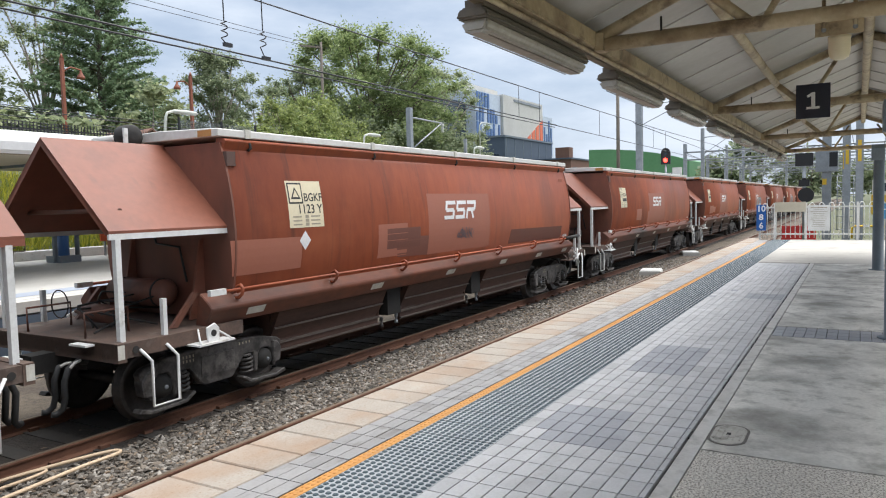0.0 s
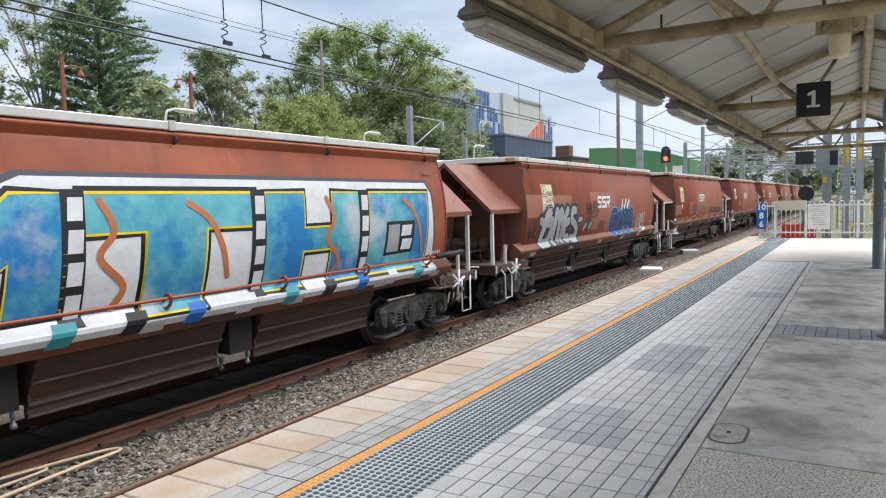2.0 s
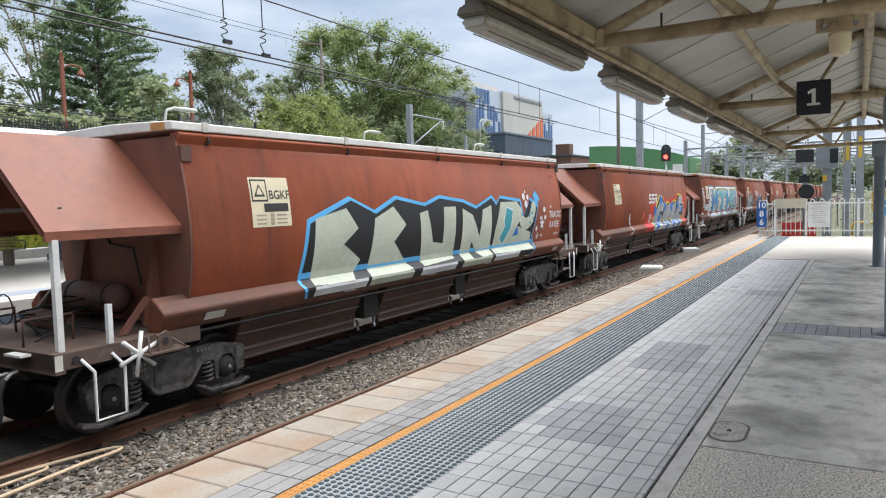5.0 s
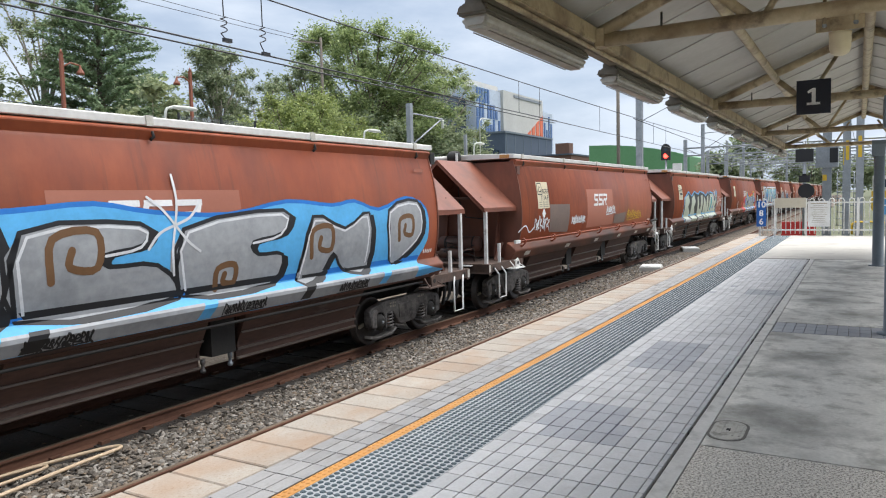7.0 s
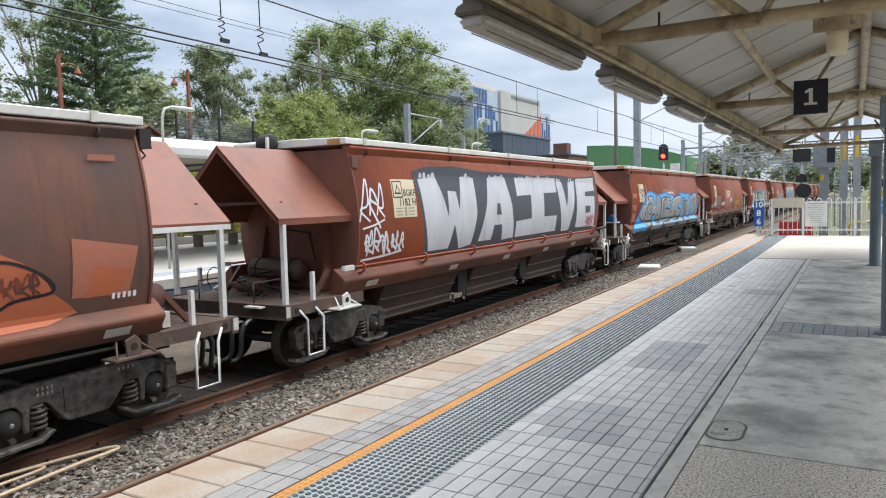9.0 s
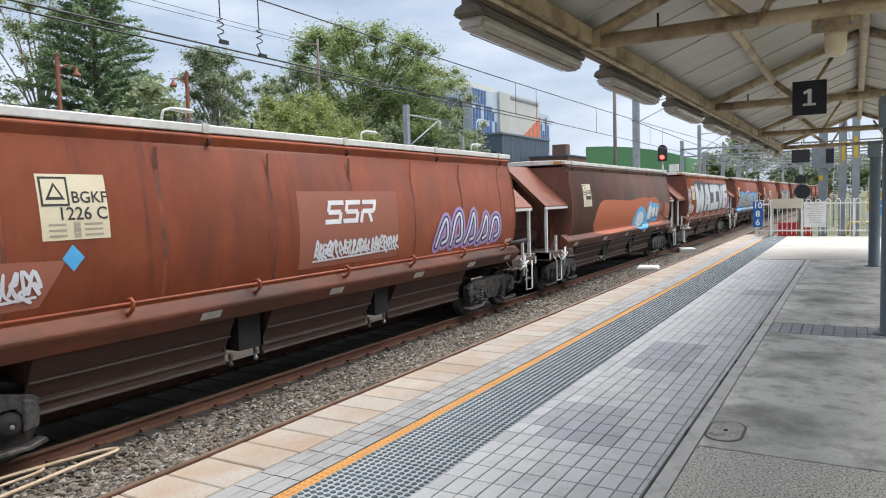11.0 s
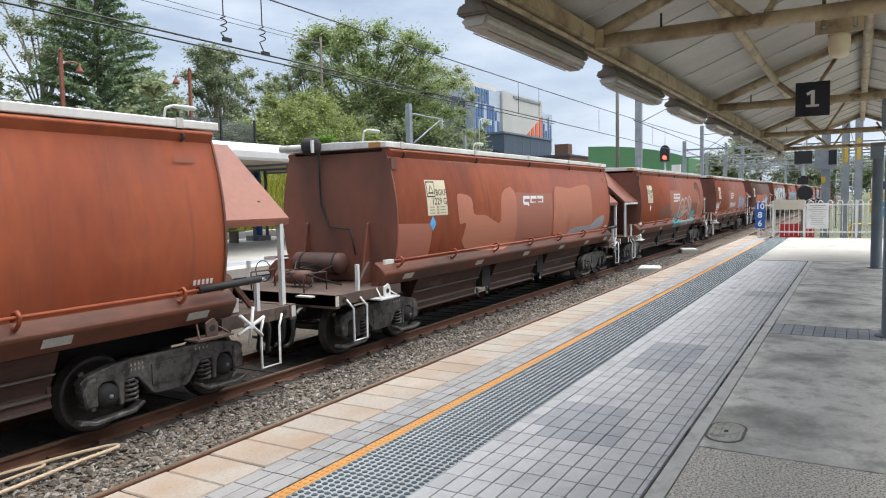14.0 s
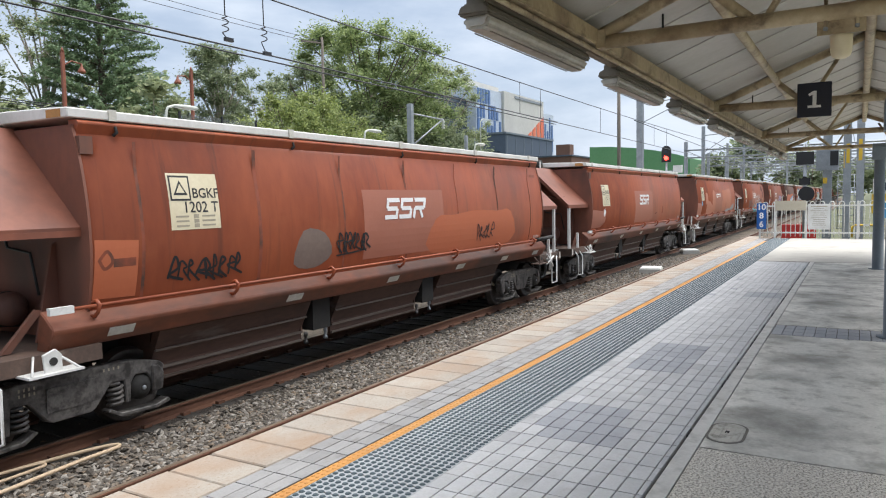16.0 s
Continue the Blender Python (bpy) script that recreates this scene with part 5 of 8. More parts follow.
    if not rod_high:
        vent = part("vent_box", box(B(), FORE + 0.04, -1.24, 3.46, FORE + 0.2, -0.98, 3.70), M["dark"], w, "small black vent box under the lid")
        for a, b in (((-1.23, 3.47), (-0.99, 3.69)), ((-1.23, 3.69), (-0.99, 3.47))):
            part("vent_bar", rod(B(), (FORE + 0.205, a[0], a[1]), (FORE + 0.205, b[0], b[1]), 0.012, 5), M["bogie"], vent)
        part("vent_cable", pipe(B(), [(FORE + 0.14, -1.1, 3.46), (FORE + 0.2, -1.12, 3.38), (FORE + 0.1, -1.1, 3.3), (FORE + 0.02, -1.08, 3.25)], 0.014, 5), M["rubber"], w)
    part("end_cable", pipe(B(), [(-HALF - 0.15, 0.3, 3.7), (-HALF - 0.03, 0.42, 3.3), (-HALF - 0.03, 0.4, 2.7), (-HALF - 0.04, 0.2, 2.25), (-HALF - 0.08, -0.35, 2.2), (-HALF - 0.06, -0.45, 1.7)], 0.018, 5), M["rubber"], w)
    bogie(w, -7.05)
    bogie(w, 5.55)
    return w


def on_side(bm, x, z, off):
    """Wraps a flat outline in (x, y) onto the curved side that faces the platform."""
    lo, hi = min(v.co.y for v in bm.verts), max(v.co.y for v in bm.verts)
    cuts = [k * 0.12 for k in range(math.ceil(lo / 0.12), math.ceil(hi / 0.12))] + [h - z for h in (1.55, 1.43, 1.38)]
    for c in cuts:
        if lo < c < hi:
            bmesh.ops.bisect_plane(bm, geom=bm.verts[:] + bm.edges[:] + bm.faces[:], plane_co=(0, c, 0), plane_no=(0, 1, 0))
    for v in bm.verts:
        h = z + v.co.y
        y = max(half_width(h), 1.305) if h > 1.55 else 1.305 + (1.55 - h) / 0.12 * 0.13 if h > 1.43 else 1.435 if h > 1.38 else 1.435 - (1.38 - h) * 0.62
        v.co = (x + 0.08 + v.co.x, -(y + off), h)
    return bm


def flat(points):
    bm = B()
    bm.faces.new([bm.verts.new((p, q, 0)) for p, q in points])
    bmesh.ops.triangulate(bm, faces=bm.faces[:])
    return bm


def rect(w, h):
    return flat([(-w / 2, -h / 2), (w / 2, -h / 2), (w / 2, h / 2), (-w / 2, h / 2)])


def paint(w, name, bm, key, x, z, off, label=""):
    return part(name, on_side(bm, x, z, off), M[key], w, label)


def cloud(w, h, seed, bumps=7, rough=0.18):
    """An uneven rounded patch."""
    r = random.Random(seed)
    n = bumps * 6
    pts = []
    for k in range(n):
        a = 2 * math.pi * k / n
        s = 1 + rough * math.sin(bumps * a + seed) * r.uniform(0.6, 1)
        c, d = math.cos(a), math.sin(a)
        e = (abs(c) ** 4 + abs(d) ** 4) ** -0.25
        pts.append((c * e * s * w / 2, d * e * s * h / 2))
    return flat(pts)


def stroke(points, width, seed=0):
    """A brushed line along points in the plane."""
    bm = B()
    pts = [Vector((p, q, 0)) for p, q in points]
    rows = []
    for i, p in enumerate(pts):
        d = (pts[min(i + 1, len(pts) - 1)] - pts[max(i - 1, 0)]).normalized()
        nrm = Vector((-d.y, d.x, 0)) * width / 2
        rows.append((bm.verts.new(p + nrm), bm.verts.new(p - nrm)))
    for a, b in zip(rows, rows[1:]):
        bm.faces.new((a[0], a[1], b[1], b[0]))
    return bm


def piece(w, text, x, z, size, fill, line, outer=None, fat=0.07, squeeze=1.0, tall=1.0, shear=0.12):
    """A sprayed piece of fat letters: outer halo, dark outline, fill."""
    layers = ([(outer, fat + 0.085, 0.007)] if outer else []) + [(line, fat + 0.035, 0.010), (fill, fat - 0.01, 0.013)]
    for key, off, lift in layers:
        bm = letters(text, size, off, shear, 1.06)
        for v in bm.verts:
            v.co.x, v.co.y = v.co.x * squeeze, v.co.y * tall
        paint(w, "sprayed_letters", bm, key, x, z, lift)


BLOCK = {
    "W": [(0, 1), (0.22, 0), (0.42, 0), (0.5, 0.3), (0.58, 0), (0.78, 0), (1, 1), (0.74, 1), (0.66, 0.5), (0.6, 0.82), (0.4, 0.82), (0.34, 0.5), (0.26, 1)],
    "A": [(0, 0), (0.28, 1), (0.72, 1), (1, 0), (0.72, 0), (0.64, 0.25), (0.36, 0.25), (0.28, 0)],
    "I": [(0, 0), (0, 0.3), (0.3, 0.3), (0.3, 0.7), (0, 0.7), (0, 1), (1, 1), (1, 0.7), (0.7, 0.7), (0.7, 0.3), (1, 0.3), (1, 0)],
    "V": [(0, 1), (0.35, 0), (0.65, 0), (1, 1), (0.7, 1), (0.5, 0.4), (0.3, 1)],
    "E": [(0, 0), (0, 1), (1, 1), (1, 0.75), (0.4, 0.75), (0.4, 0.62), (0.9, 0.62), (0.9, 0.4), (0.4, 0.4), (0.4, 0.25), (1, 0.25), (1, 0)],
    "M": [(0, 0), (0, 1), (0.3, 1), (0.5, 0.72), (0.7, 1), (1, 1), (1, 0), (0.7, 0), (0.7, 0.45), (0.5, 0.2), (0.3, 0.45), (0.3, 0)],
    "T": [(0.33, 0), (0.33, 0.68), (0, 0.68), (0, 1), (1, 1), (1, 0.68), (0.67, 0.68), (0.67, 0)],
    "H": [(0, 0), (0, 1), (0.36, 1), (0.36, 0.62), (0.64, 0.62), (0.64, 1), (1, 1), (1, 0), (0.64, 0), (0.64, 0.36), (0.36, 0.36), (0.36, 0)],
    "D": [(0, 0), (0, 1), (1, 1), (1, 0)],
    "C": [(0.3, 0), (0, 0.45), (0.12, 0.72), (0.5, 1), (1, 0.78), (0.86, 0.5), (0.62, 0.62), (0.45, 0.5), (0.5, 0.3), (0.7, 0.38), (0.95, 0.3), (0.9, 0)],
    "O": [(0.2, 0), (0, 0.4), (0.25, 0.95), (0.7, 1), (1, 0.6), (0.85, 0.1)],
    "U": [(0.1, 0), (0, 0.5), (0.1, 0.95), (0.4, 0.95), (0.35, 0.4), (0.6, 0.35), (0.65, 0.95), (1, 1), (0.95, 0.1), (0.8, 0)],
}


def block(w, letter, x0, x1, z0, z1, fill, line=None, lift=0.008, lean=0.0, width=0.12):
    """A square-cut sprayed letter with an outline."""
    pts = [(x0 + p * (x1 - x0) + (q - 0.5) * lean, q * (z1 - z0) - (z1 - z0) / 2) for p, q in BLOCK[letter]]
    m = (z0 + z1) / 2
    if line:
        paint(w, "letter_outline", stroke(pts + pts[:2], width), line, 0, m, lift)
    paint(w, "sprayed_letter", flat(pts), fill, 0, m, lift + 0.002)


def panel(w, number):
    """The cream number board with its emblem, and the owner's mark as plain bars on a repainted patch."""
    x, z = -5.53, 2.78
    p = paint(w, "number_board", rect(0.80, 0.72), "cream", x, z, 0.006, "cream number board with black lettering")
    for q, k in ((0.32, "ink"), (0.27, "cream")):
        paint(p, "emblem", rect(q, q), k, x - 0.215, z + 0.17, 0.009 + (0.0015 if k == "cream" else 0))
    tri = [(-0.11, -0.09), (0.11, -0.09), (0, 0.1)]
    paint(p, "emblem", flat(tri), "ink", x - 0.215, z + 0.17, 0.012)
    paint(p, "emblem", flat([(a * 0.6, b * 0.6 - 0.005) for a, b in tri]), "cream", x - 0.215, z + 0.17, 0.0135)
    paint(p, "class_code", letters("BGKF", 0.18, 0.002), "ink", x + 0.185, z + 0.10, 0.009)
    if number:
        paint(p, "wagon_number", letters(number, 0.20, 0.002), "ink", x + 0.09, z - 0.08, 0.009)
    else:
        paint(p, "number_bar", rect(0.5, 0.12), "ink", x + 0.1, z - 0.08, 0.009)
    for i in range(3):
        paint(p, "text_bar", rect(0.2, 0.022), "faint_ink", x - 0.22, z - 0.19 - i * 0.06, 0.009)
        paint(p, "text_bar", rect(0.22, 0.022), "faint_ink", x + 0.2, z - 0.19 - i * 0.06, 0.009)
        paint(p, "text_bar", rect(0.08, 0.05), "faint_ink", x, z - 0.19 - i * 0.06, 0.009)


def owner_mark(w, key="logo", patch=True, drop=0.0):
    """The owner's mark as three slanted shapes of plain bars, most often on a paler repainted patch."""
    x, z = -0.56, 2.595 - drop
    if patch:
        paint(w, "repainted_patch", rect(2.75, 1.22), "patch", -0.53, 2.33, 0.004, "paler repainted patch")
    half, mid, side = 0.205, 0.13, 0.155
    for k in range(3):
        c = (k - 1) * 0.468
        lean = lambda p, q: (c + p + q * 0.34, q)
        runs = [[lean(half, side), lean(-half, side)], [lean(half, -side), lean(-half, -side)]] if k < 2 else [[lean(half, side), lean(-half, side)], [lean(-half + 0.04, -side - 0.04), lean(-half + 0.04, 0.0)]]
        runs.append([lean(-half + 0.04, 0.0), lean(half - 0.04, 0.0)])
        runs.append([lean(-half + 0.04, side), lean(-half + 0.04, 0.0)] if k < 2 else [lean(half - 0.04, side), lean(half - 0.04, 0.0)])
        runs.append([lean(half - 0.04, 0.0), lean(half - 0.04, -side)] if k < 2 else [lean(mid - 0.12, 0.0), lean(mid + 0.02, -side - 0.04)])
        for i, line in enumerate(runs):
            paint(w, "owner_mark", stroke(line, 0.078), key, x, z, 0.011 + 0.0003 * k + 0.0002 * i, "white slanted owner's mark")


def diamond(w, x=-5.6, z=2.22, key="logo"):
    paint(w, "hazard_diamond", flat([(-0.13, 0), (0, -0.15), (0.13, 0), (0, 0.15)]), key, x, z, 0.009, "small diamond plate")


def tail_number(w):
    for i in range(5):
        paint(w, "stencilled_bar", rect(0.04, 0.07), "logo", FORE - 0.6 + i * 0.07, 1.72, 0.024, "small white stencilled mark")
    paint(w, "data_stencil", rect(0.34, 0.07), "patch", FORE - 0.62, 3.32, 0.004, "small red stencil panel")


def art(w, name, pts, key, lift, label=""):
    """A flat shape sprayed on the side, its corners given along the wagon and above the rails."""
    m = sum(q for _, q in pts) / len(pts)
    return paint(w, name, flat([(p, q - m) for p, q in pts]), key, -0.08, m, lift, label)


def blob(w, name, pts, key, lift, n=4, label=""):
    """The same with rounded corners."""
    ring = smooth([(p, q, 0) for p, q in pts + pts[:3]], n)
    return art(w, name, [(v.x, v.y) for v in ring[n:n * (len(pts) + 1)]], key, lift, label)


def spray(w, pts, width, key, lift, name="sprayed_line", n=6):
    """A rounded line of even width with round ends."""
    line = [Vector((v.x, v.y)) for v in smooth([(p, q, 0) for p, q in pts], n)] if len(pts) > 2 else [Vector(p) for p in pts]
    left, right = [], []
    for i, p in enumerate(line):
        d = (line[min(i + 1, len(line) - 1)] - line[max(i - 1, 0)]).normalized()
        o = Vector((-d.y, d.x)) * width / 2
        left.append(p + o)
        right.append(p - o)
    bm = B()
    rows = [(bm.verts.new((a.x, a.y, 0)), bm.verts.new((b.x, b.y, 0))) for a, b in zip(left, right)]
    for a, b in zip(rows, rows[1:]):
        bm.faces.new((a[0], a[1], b[1], b[0]))
    for (a, b), end, turn in ((rows[0], line[0], 1), (rows[-1], line[-1], -1)):
        d = Vector((a.co.x - end.x, a.co.y - end.y))
        arc = [bm.verts.new((end.x + d.x * math.cos(q) - d.y * math.sin(q) * turn, end.y + d.y * math.cos(q) + d.x * math.sin(q) * turn, 0)) for q in np.linspace(0, math.pi, 6)[1:-1]]
        bm.faces.new([a, *arc, b])
    m = sum(v.y for v in line) / len(line)
    for v in bm.verts:
        v.co.y -= m
    return paint(w, name, bm, key, -0.08, m, lift)


def tag(w, x, z, width, height, key, seed, thick=0.04, lift=0.0125):
    """A quick hand-drawn tag: upright and looping strokes in a row, too wild to read."""
    r = random.Random(seed)
    n = max(3, int(width / height * 2.6))
    for i in range(n):
        c = x - width / 2 + width * (i + 0.5) / n
        h, s = height * r.uniform(0.45, 0.62), width / n * r.uniform(0.7, 1.1)
        pts = [(c + s * r.uniform(-0.9, 0.2), z - h * r.uniform(0.5, 1.0)), (c + s * r.uniform(-0.4, 0.5), z + h * r.uniform(0.5, 1.1)), (c + s * r.uniform(0.1, 0.9), z + h * r.uniform(-0.3, 0.4)),
               (c + s * r.uniform(-0.8, 0.3), z + h * r.uniform(-0.6, 0.1)), (c + s * r.uniform(0.4, 1.2), z - h * r.uniform(0.6, 1.2))]
        spray(w, pts, thick * r.uniform(0.7, 1.0), key, lift + i * 0.0002, "sprayed_tag", 5)
    if r.random() < 0.6:
        spray(w, [(x - width * 0.5, z - height * 0.7), (x, z - height * 0.62), (x + width * 0.45, z - height * 0.5)], thick * 0.7, key, lift, "sprayed_tag", 5)


KINDS = {
    "hooded": (True, True, "oxide", M["white"]),
    "red_lip": (True, True, "oxide", M["hood"]),
    "low_rod": (True, True, "oxide", M["hood"], False),
    "open_rear": (False, True, "oxide", M["white"]),
    "open_red": (False, True, "oxide", M["hood"]),
    "dark": (True, True, "oxide_dark", M["white"], False),
    "far": (True, True, "oxide", M["white"], True, False),
}
M["p_rust_grey"] = mat("grey_brown_overpaint", (0.14, 0.10, 0.085), (0.21, 0.15, 0.12), 0.6, s1=1.5, s2=14, bump=0.03)
M["p_roller"] = mat("rolled_white_paint", (0.50, 0.51, 0.54), (0.64, 0.65, 0.68), 0.5, s1=0.8, s2=6, bump=0.04, stain=(0.36, 0.37, 0.40), stain_scale=1.4, stain_at=(0.55, 0.8), stretch_by=(3, 1, 0.4))
M["p_chalk"] = mat("thin_white_spray", (0.42, 0.34, 0.31), (0.62, 0.58, 0.56), 0.6, s1=4, s2=18, bump=0.02)
M["p_mint"] = mat("spray_paint_mint", (0.42, 0.46, 0.36), (0.58, 0.61, 0.50), 0.5, s1=1.5, s2=10, bump=0.03)
M["p_silver"] = mat("silver_spray_paint", (0.25, 0.26, 0.27), (0.43, 0.44, 0.45), 0.6, 0.0, s1=0.8, s2=9, bump=0.03, stain=(0.18, 0.19, 0.205), stain_scale=0.7, stain_at=(0.55, 0.8))
MASTER = {}
M["p_rust"] = mat("dark_weld_grime", (0.05, 0.026, 0.018), (0.14, 0.05, 0.03), 0.7, s1=1.5, s2=12, bump=0.1, stain=(0.25, 0.06, 0.028), stain_scale=2.0, stain_at=(0.45, 0.62))
WAGONS = {}
plan = {k: "hooded" for k in range(-6, 14)}
plan.update({k: "far" for k in range(-6, -1)})
plan.update({1: "low_rod", 2: "red_lip", 3: "low_rod", 4: "low_rod", 5: "red_lip", 6: "low_rod", 7: "red_lip", 8: "dark", 9: "open_rear", 11: "open_red", 12: "red_lip", 13: "red_lip"})
for k in sorted(plan):
    kind = plan[k]
    if kind not in MASTER:
        MASTER[kind] = WAGONS[k] = wagon(*KINDS[kind])
    else:
        WAGONS[k] = copy_thing(MASTER[kind], pose(0, TRACK, ZR))

# markings go on once every wagon stands, so that no copy takes over another's
NUMBERS = {6: "1200 B", 0: "1123 Y", 1: "1124 A", 2: "1227 L", 3: "1173 X", 5: "1114 P", 7: "1182 H", 9: "1226 C", 10: "1162 Y", 11: "1229 G", 12: "1125 J", 13: "1202 T"}
for k, w in WAGONS.items():
    panel(w, NUMBERS.get(k))
    tail_number(w)
    if k not in (2, 4, 6, 7, 8, 11, 3):
        owner_mark(w)
    r = random.Random(k + 40)
    if k in (3, 13, 9):
        for i in range(7):
            x = -6.35 + i * 1.95
            paint(w, "weld_seam", stroke([(0, -0.9), (0.01, -0.2), (0, 0.5), (0.005, 1.0)], 0.045 + 0.02 * (i % 2)), "p_rust", x, 2.5, 0.0022)
    if not 1 <= k <= 13:
        for i in range(2):
            paint(w, "overpaint_patch", rect(r.uniform(0.5, 1.5), r.uniform(0.3, 0.65)), r.choice(("patch", "patch_dark", "patch")), r.uniform(-6, 5.6), r.uniform(1.85, 2.2), 0.0025 + i * 0.0004, "overpainted patch")

w = WAGONS[0]
diamond(w)
art(w, "overpaint_patch", [(-7.0, 1.8), (-5.6, 1.8), (-5.58, 2.28), (-7.05, 2.3)], "patch", 0.003, "paler overpainted patch")
art(w, "overpaint_patch", [(-2.9, 1.75), (-1.7, 1.72), (-1.7, 2.1), (-3.0, 2.15)], "patch_dark", 0.0025, "dark overpainted patch")
art(w, "overpaint_patch", [(2.0, 1.7), (5.6, 1.66), (5.6, 2.0), (2.1, 2.05)], "patch_dark", 0.003, "dark overpainted patch")
tag(w, -0.3, 2.08, 0.7, 0.2, "p_slate", 3, 0.02)
tagged(w, "red-brown grain hopper wagon with repainted patches and hoods")

w = WAGONS[1]
art(w, "overpaint_patch", [(-6.9, 2.25), (-3.6, 2.3), (-3.54, 2.83), (-6.95, 2.87)], "patch", 0.0025, "paler overpainted patch")
art(w, "overpaint_patch", [(-1.2, 1.62), (-0.4, 1.6), (-0.3, 1.95), (-0.9, 2.0)], "patch_dark", 0.0055, "dark overpainted patch")
SOME = (((-5.98, 2.14), (-5.75, 2.08), (-5.55, 2.3), (-5.3, 2.36)), ((-5.5, 2.2), (-5.8, 1.9), (-6.0, 1.5)), ((-5.85, 1.52), (-5.5, 1.55), (-5.25, 1.85), (-5.2, 2.15), (-5.45, 2.05)),
        ((-5.1, 1.52), (-4.98, 2.0), (-4.82, 2.4), (-4.66, 2.15), (-4.68, 1.6)), ((-4.62, 2.1), (-4.45, 2.4), (-4.36, 2.0), (-4.42, 1.56)),
        ((-3.95, 2.4), (-4.16, 2.2), (-4.2, 1.8), (-4.05, 1.58), (-3.85, 1.6)), ((-4.12, 2.0), (-3.88, 2.08)),
        ((-3.3, 2.38), (-3.52, 2.38), (-3.62, 2.12), (-3.3, 1.95), (-3.12, 1.75), (-3.3, 1.55), (-3.62, 1.55)), ((-2.98, 2.08), (-2.74, 2.1)), ((-2.5, 1.78), (-2.3, 1.9)), ((-1.98, 1.8), (-1.8, 1.92)))
for key, wide, lift in (("p_slate", 0.50, 0.0070), ("p_black", 0.42, 0.0090), ("p_silver", 0.24, 0.0115)):
    for i, line in enumerate(SOME):
        spray(w, line, wide * (0.6 if i > 7 else 1.0), key, lift + i * 0.0001, "sprayed_letters")
GEM = (((0.95, 2.16), (0.6, 2.16), (0.36, 1.85), (0.55, 1.62), (0.86, 1.68), (0.8, 1.86)), ((1.4, 2.08), (1.15, 1.92), (1.2, 1.64), (1.5, 1.66)), ((1.24, 1.88), (1.44, 1.94)),
       ((1.78, 1.58), (1.84, 2.18), (2.12, 2.14), (2.05, 1.9), (1.84, 1.86)), ((2.36, 1.58), (2.44, 2.18), (2.66, 1.82), (2.84, 2.22), (2.96, 1.66)))
for key, wide, lift in (("p_sky", 0.47, 0.0075), ("p_navy", 0.39, 0.0095), ("p_sky", 0.022, 0.0125)):
    for i, line in enumerate(GEM):
        spray(w, line, wide, key, lift + i * 0.0001, "sprayed_letters")
for dx in (0.0, 0.35, 0.7):
    spray(w, [(1.55 + dx, 2.36), (1.66 + dx * 1.05, 2.5), (1.72 + dx * 1.2, 2.62)], 0.12, "p_white", 0.0128)
tag(w, 4.2, 1.85, 1.3, 0.7, "p_white", 13, 0.045)
tag(w, -6.62, 1.95, 0.6, 0.55, "p_black", 11, 0.05)
tag(w, -1.7, 2.42, 1.2, 0.5, "p_black", 12, 0.045)
tagged(w, "red-brown grain hopper wagon with grey and navy graffiti letters")

M["p_mottled"] = mat("spray_paint_teal_blend", (0.012, 0.24, 0.36), (0.18, 0.52, 0.56), 0.5, s1=0.9, s2=4, bump=0.03, mix=0.45, stain=(0.012, 0.19, 0.47), stain_scale=0.55, stain_at=(0.50, 0.58))
overlay("p_mottled", (0.50, 0.54, 0.56), 0.6, (0.54, 0.66), (1, 1, 1), 0.9)
w = WAGONS[2]
GROUND = [(-4.75, 3.12), (-4.62, 3.18), (-3.28, 3.16), (-2.86, 2.92), (-2.4, 3.12), (5.55, 3.12), (5.72, 2.9), (5.76, 1.3), (-5.15, 1.3)]
art(w, "sprayed_ground", [(p + (0.06 if p > 0 else -0.06), q + (0.06 if q > 2 else 0)) for p, q in GROUND], "p_slate", 0.003)
art(w, "sprayed_ground", GROUND, "p_white", 0.005)
for l, x0, x1, z0 in (("M", -4.05, -2.0, 1.6), ("T", -1.9, 0.85, 1.45), ("H", 1.0, 3.38, 1.5), ("D", 3.55, 5.5, 1.5)):
    block(w, l, x0 - 0.08, x1 - 0.08, z0, 2.94, "p_mottled", "p_black", 0.0075, 0.15, 0.16)
    pts = [(x0 - 0.08 + p * (x1 - x0) + (q - 0.5) * 0.15, (q - 0.5) * (2.94 - z0)) for p, q in BLOCK[l]]
    paint(w, "letter_edge", stroke(pts + pts[:2], 0.04), "p_yellow", 0, (z0 + 2.94) / 2, 0.0115)
art(w, "letter_block", [(4.0, 1.78), (4.95, 1.8), (5.05, 2.4), (4.1, 2.4)], "p_black", 0.013)
art(w, "letter_block", [(4.08, 1.84), (4.46, 1.84), (4.52, 2.34), (4.16, 2.34)], "p_silver", 0.0145)
for dz in (1.86, 2.12):
    art(w, "letter_block", [(4.55, dz), (4.88, dz), (4.94, dz + 0.2), (4.6, dz + 0.2)], "p_white", 0.0145)
for i, x in enumerate((-4.42, -1.98, 0.82, 3.34)):
    art(w, "letter_bar", [(x - 0.12, 1.45), (x + 0.16, 1.45), (x + 0.26, 2.98), (x - 0.02, 2.98)], "p_black", 0.0120 + i * 0.0001)
    for q in range(4):
        art(w, "letter_check", [(x - 0.05 + q * 0.025, 1.55 + q * 0.36), (x + 0.13 + q * 0.025, 1.55 + q * 0.36), (x + 0.16 + q * 0.025, 1.81 + q * 0.36), (x - 0.02 + q * 0.025, 1.81 + q * 0.36)], "p_white", 0.0138)
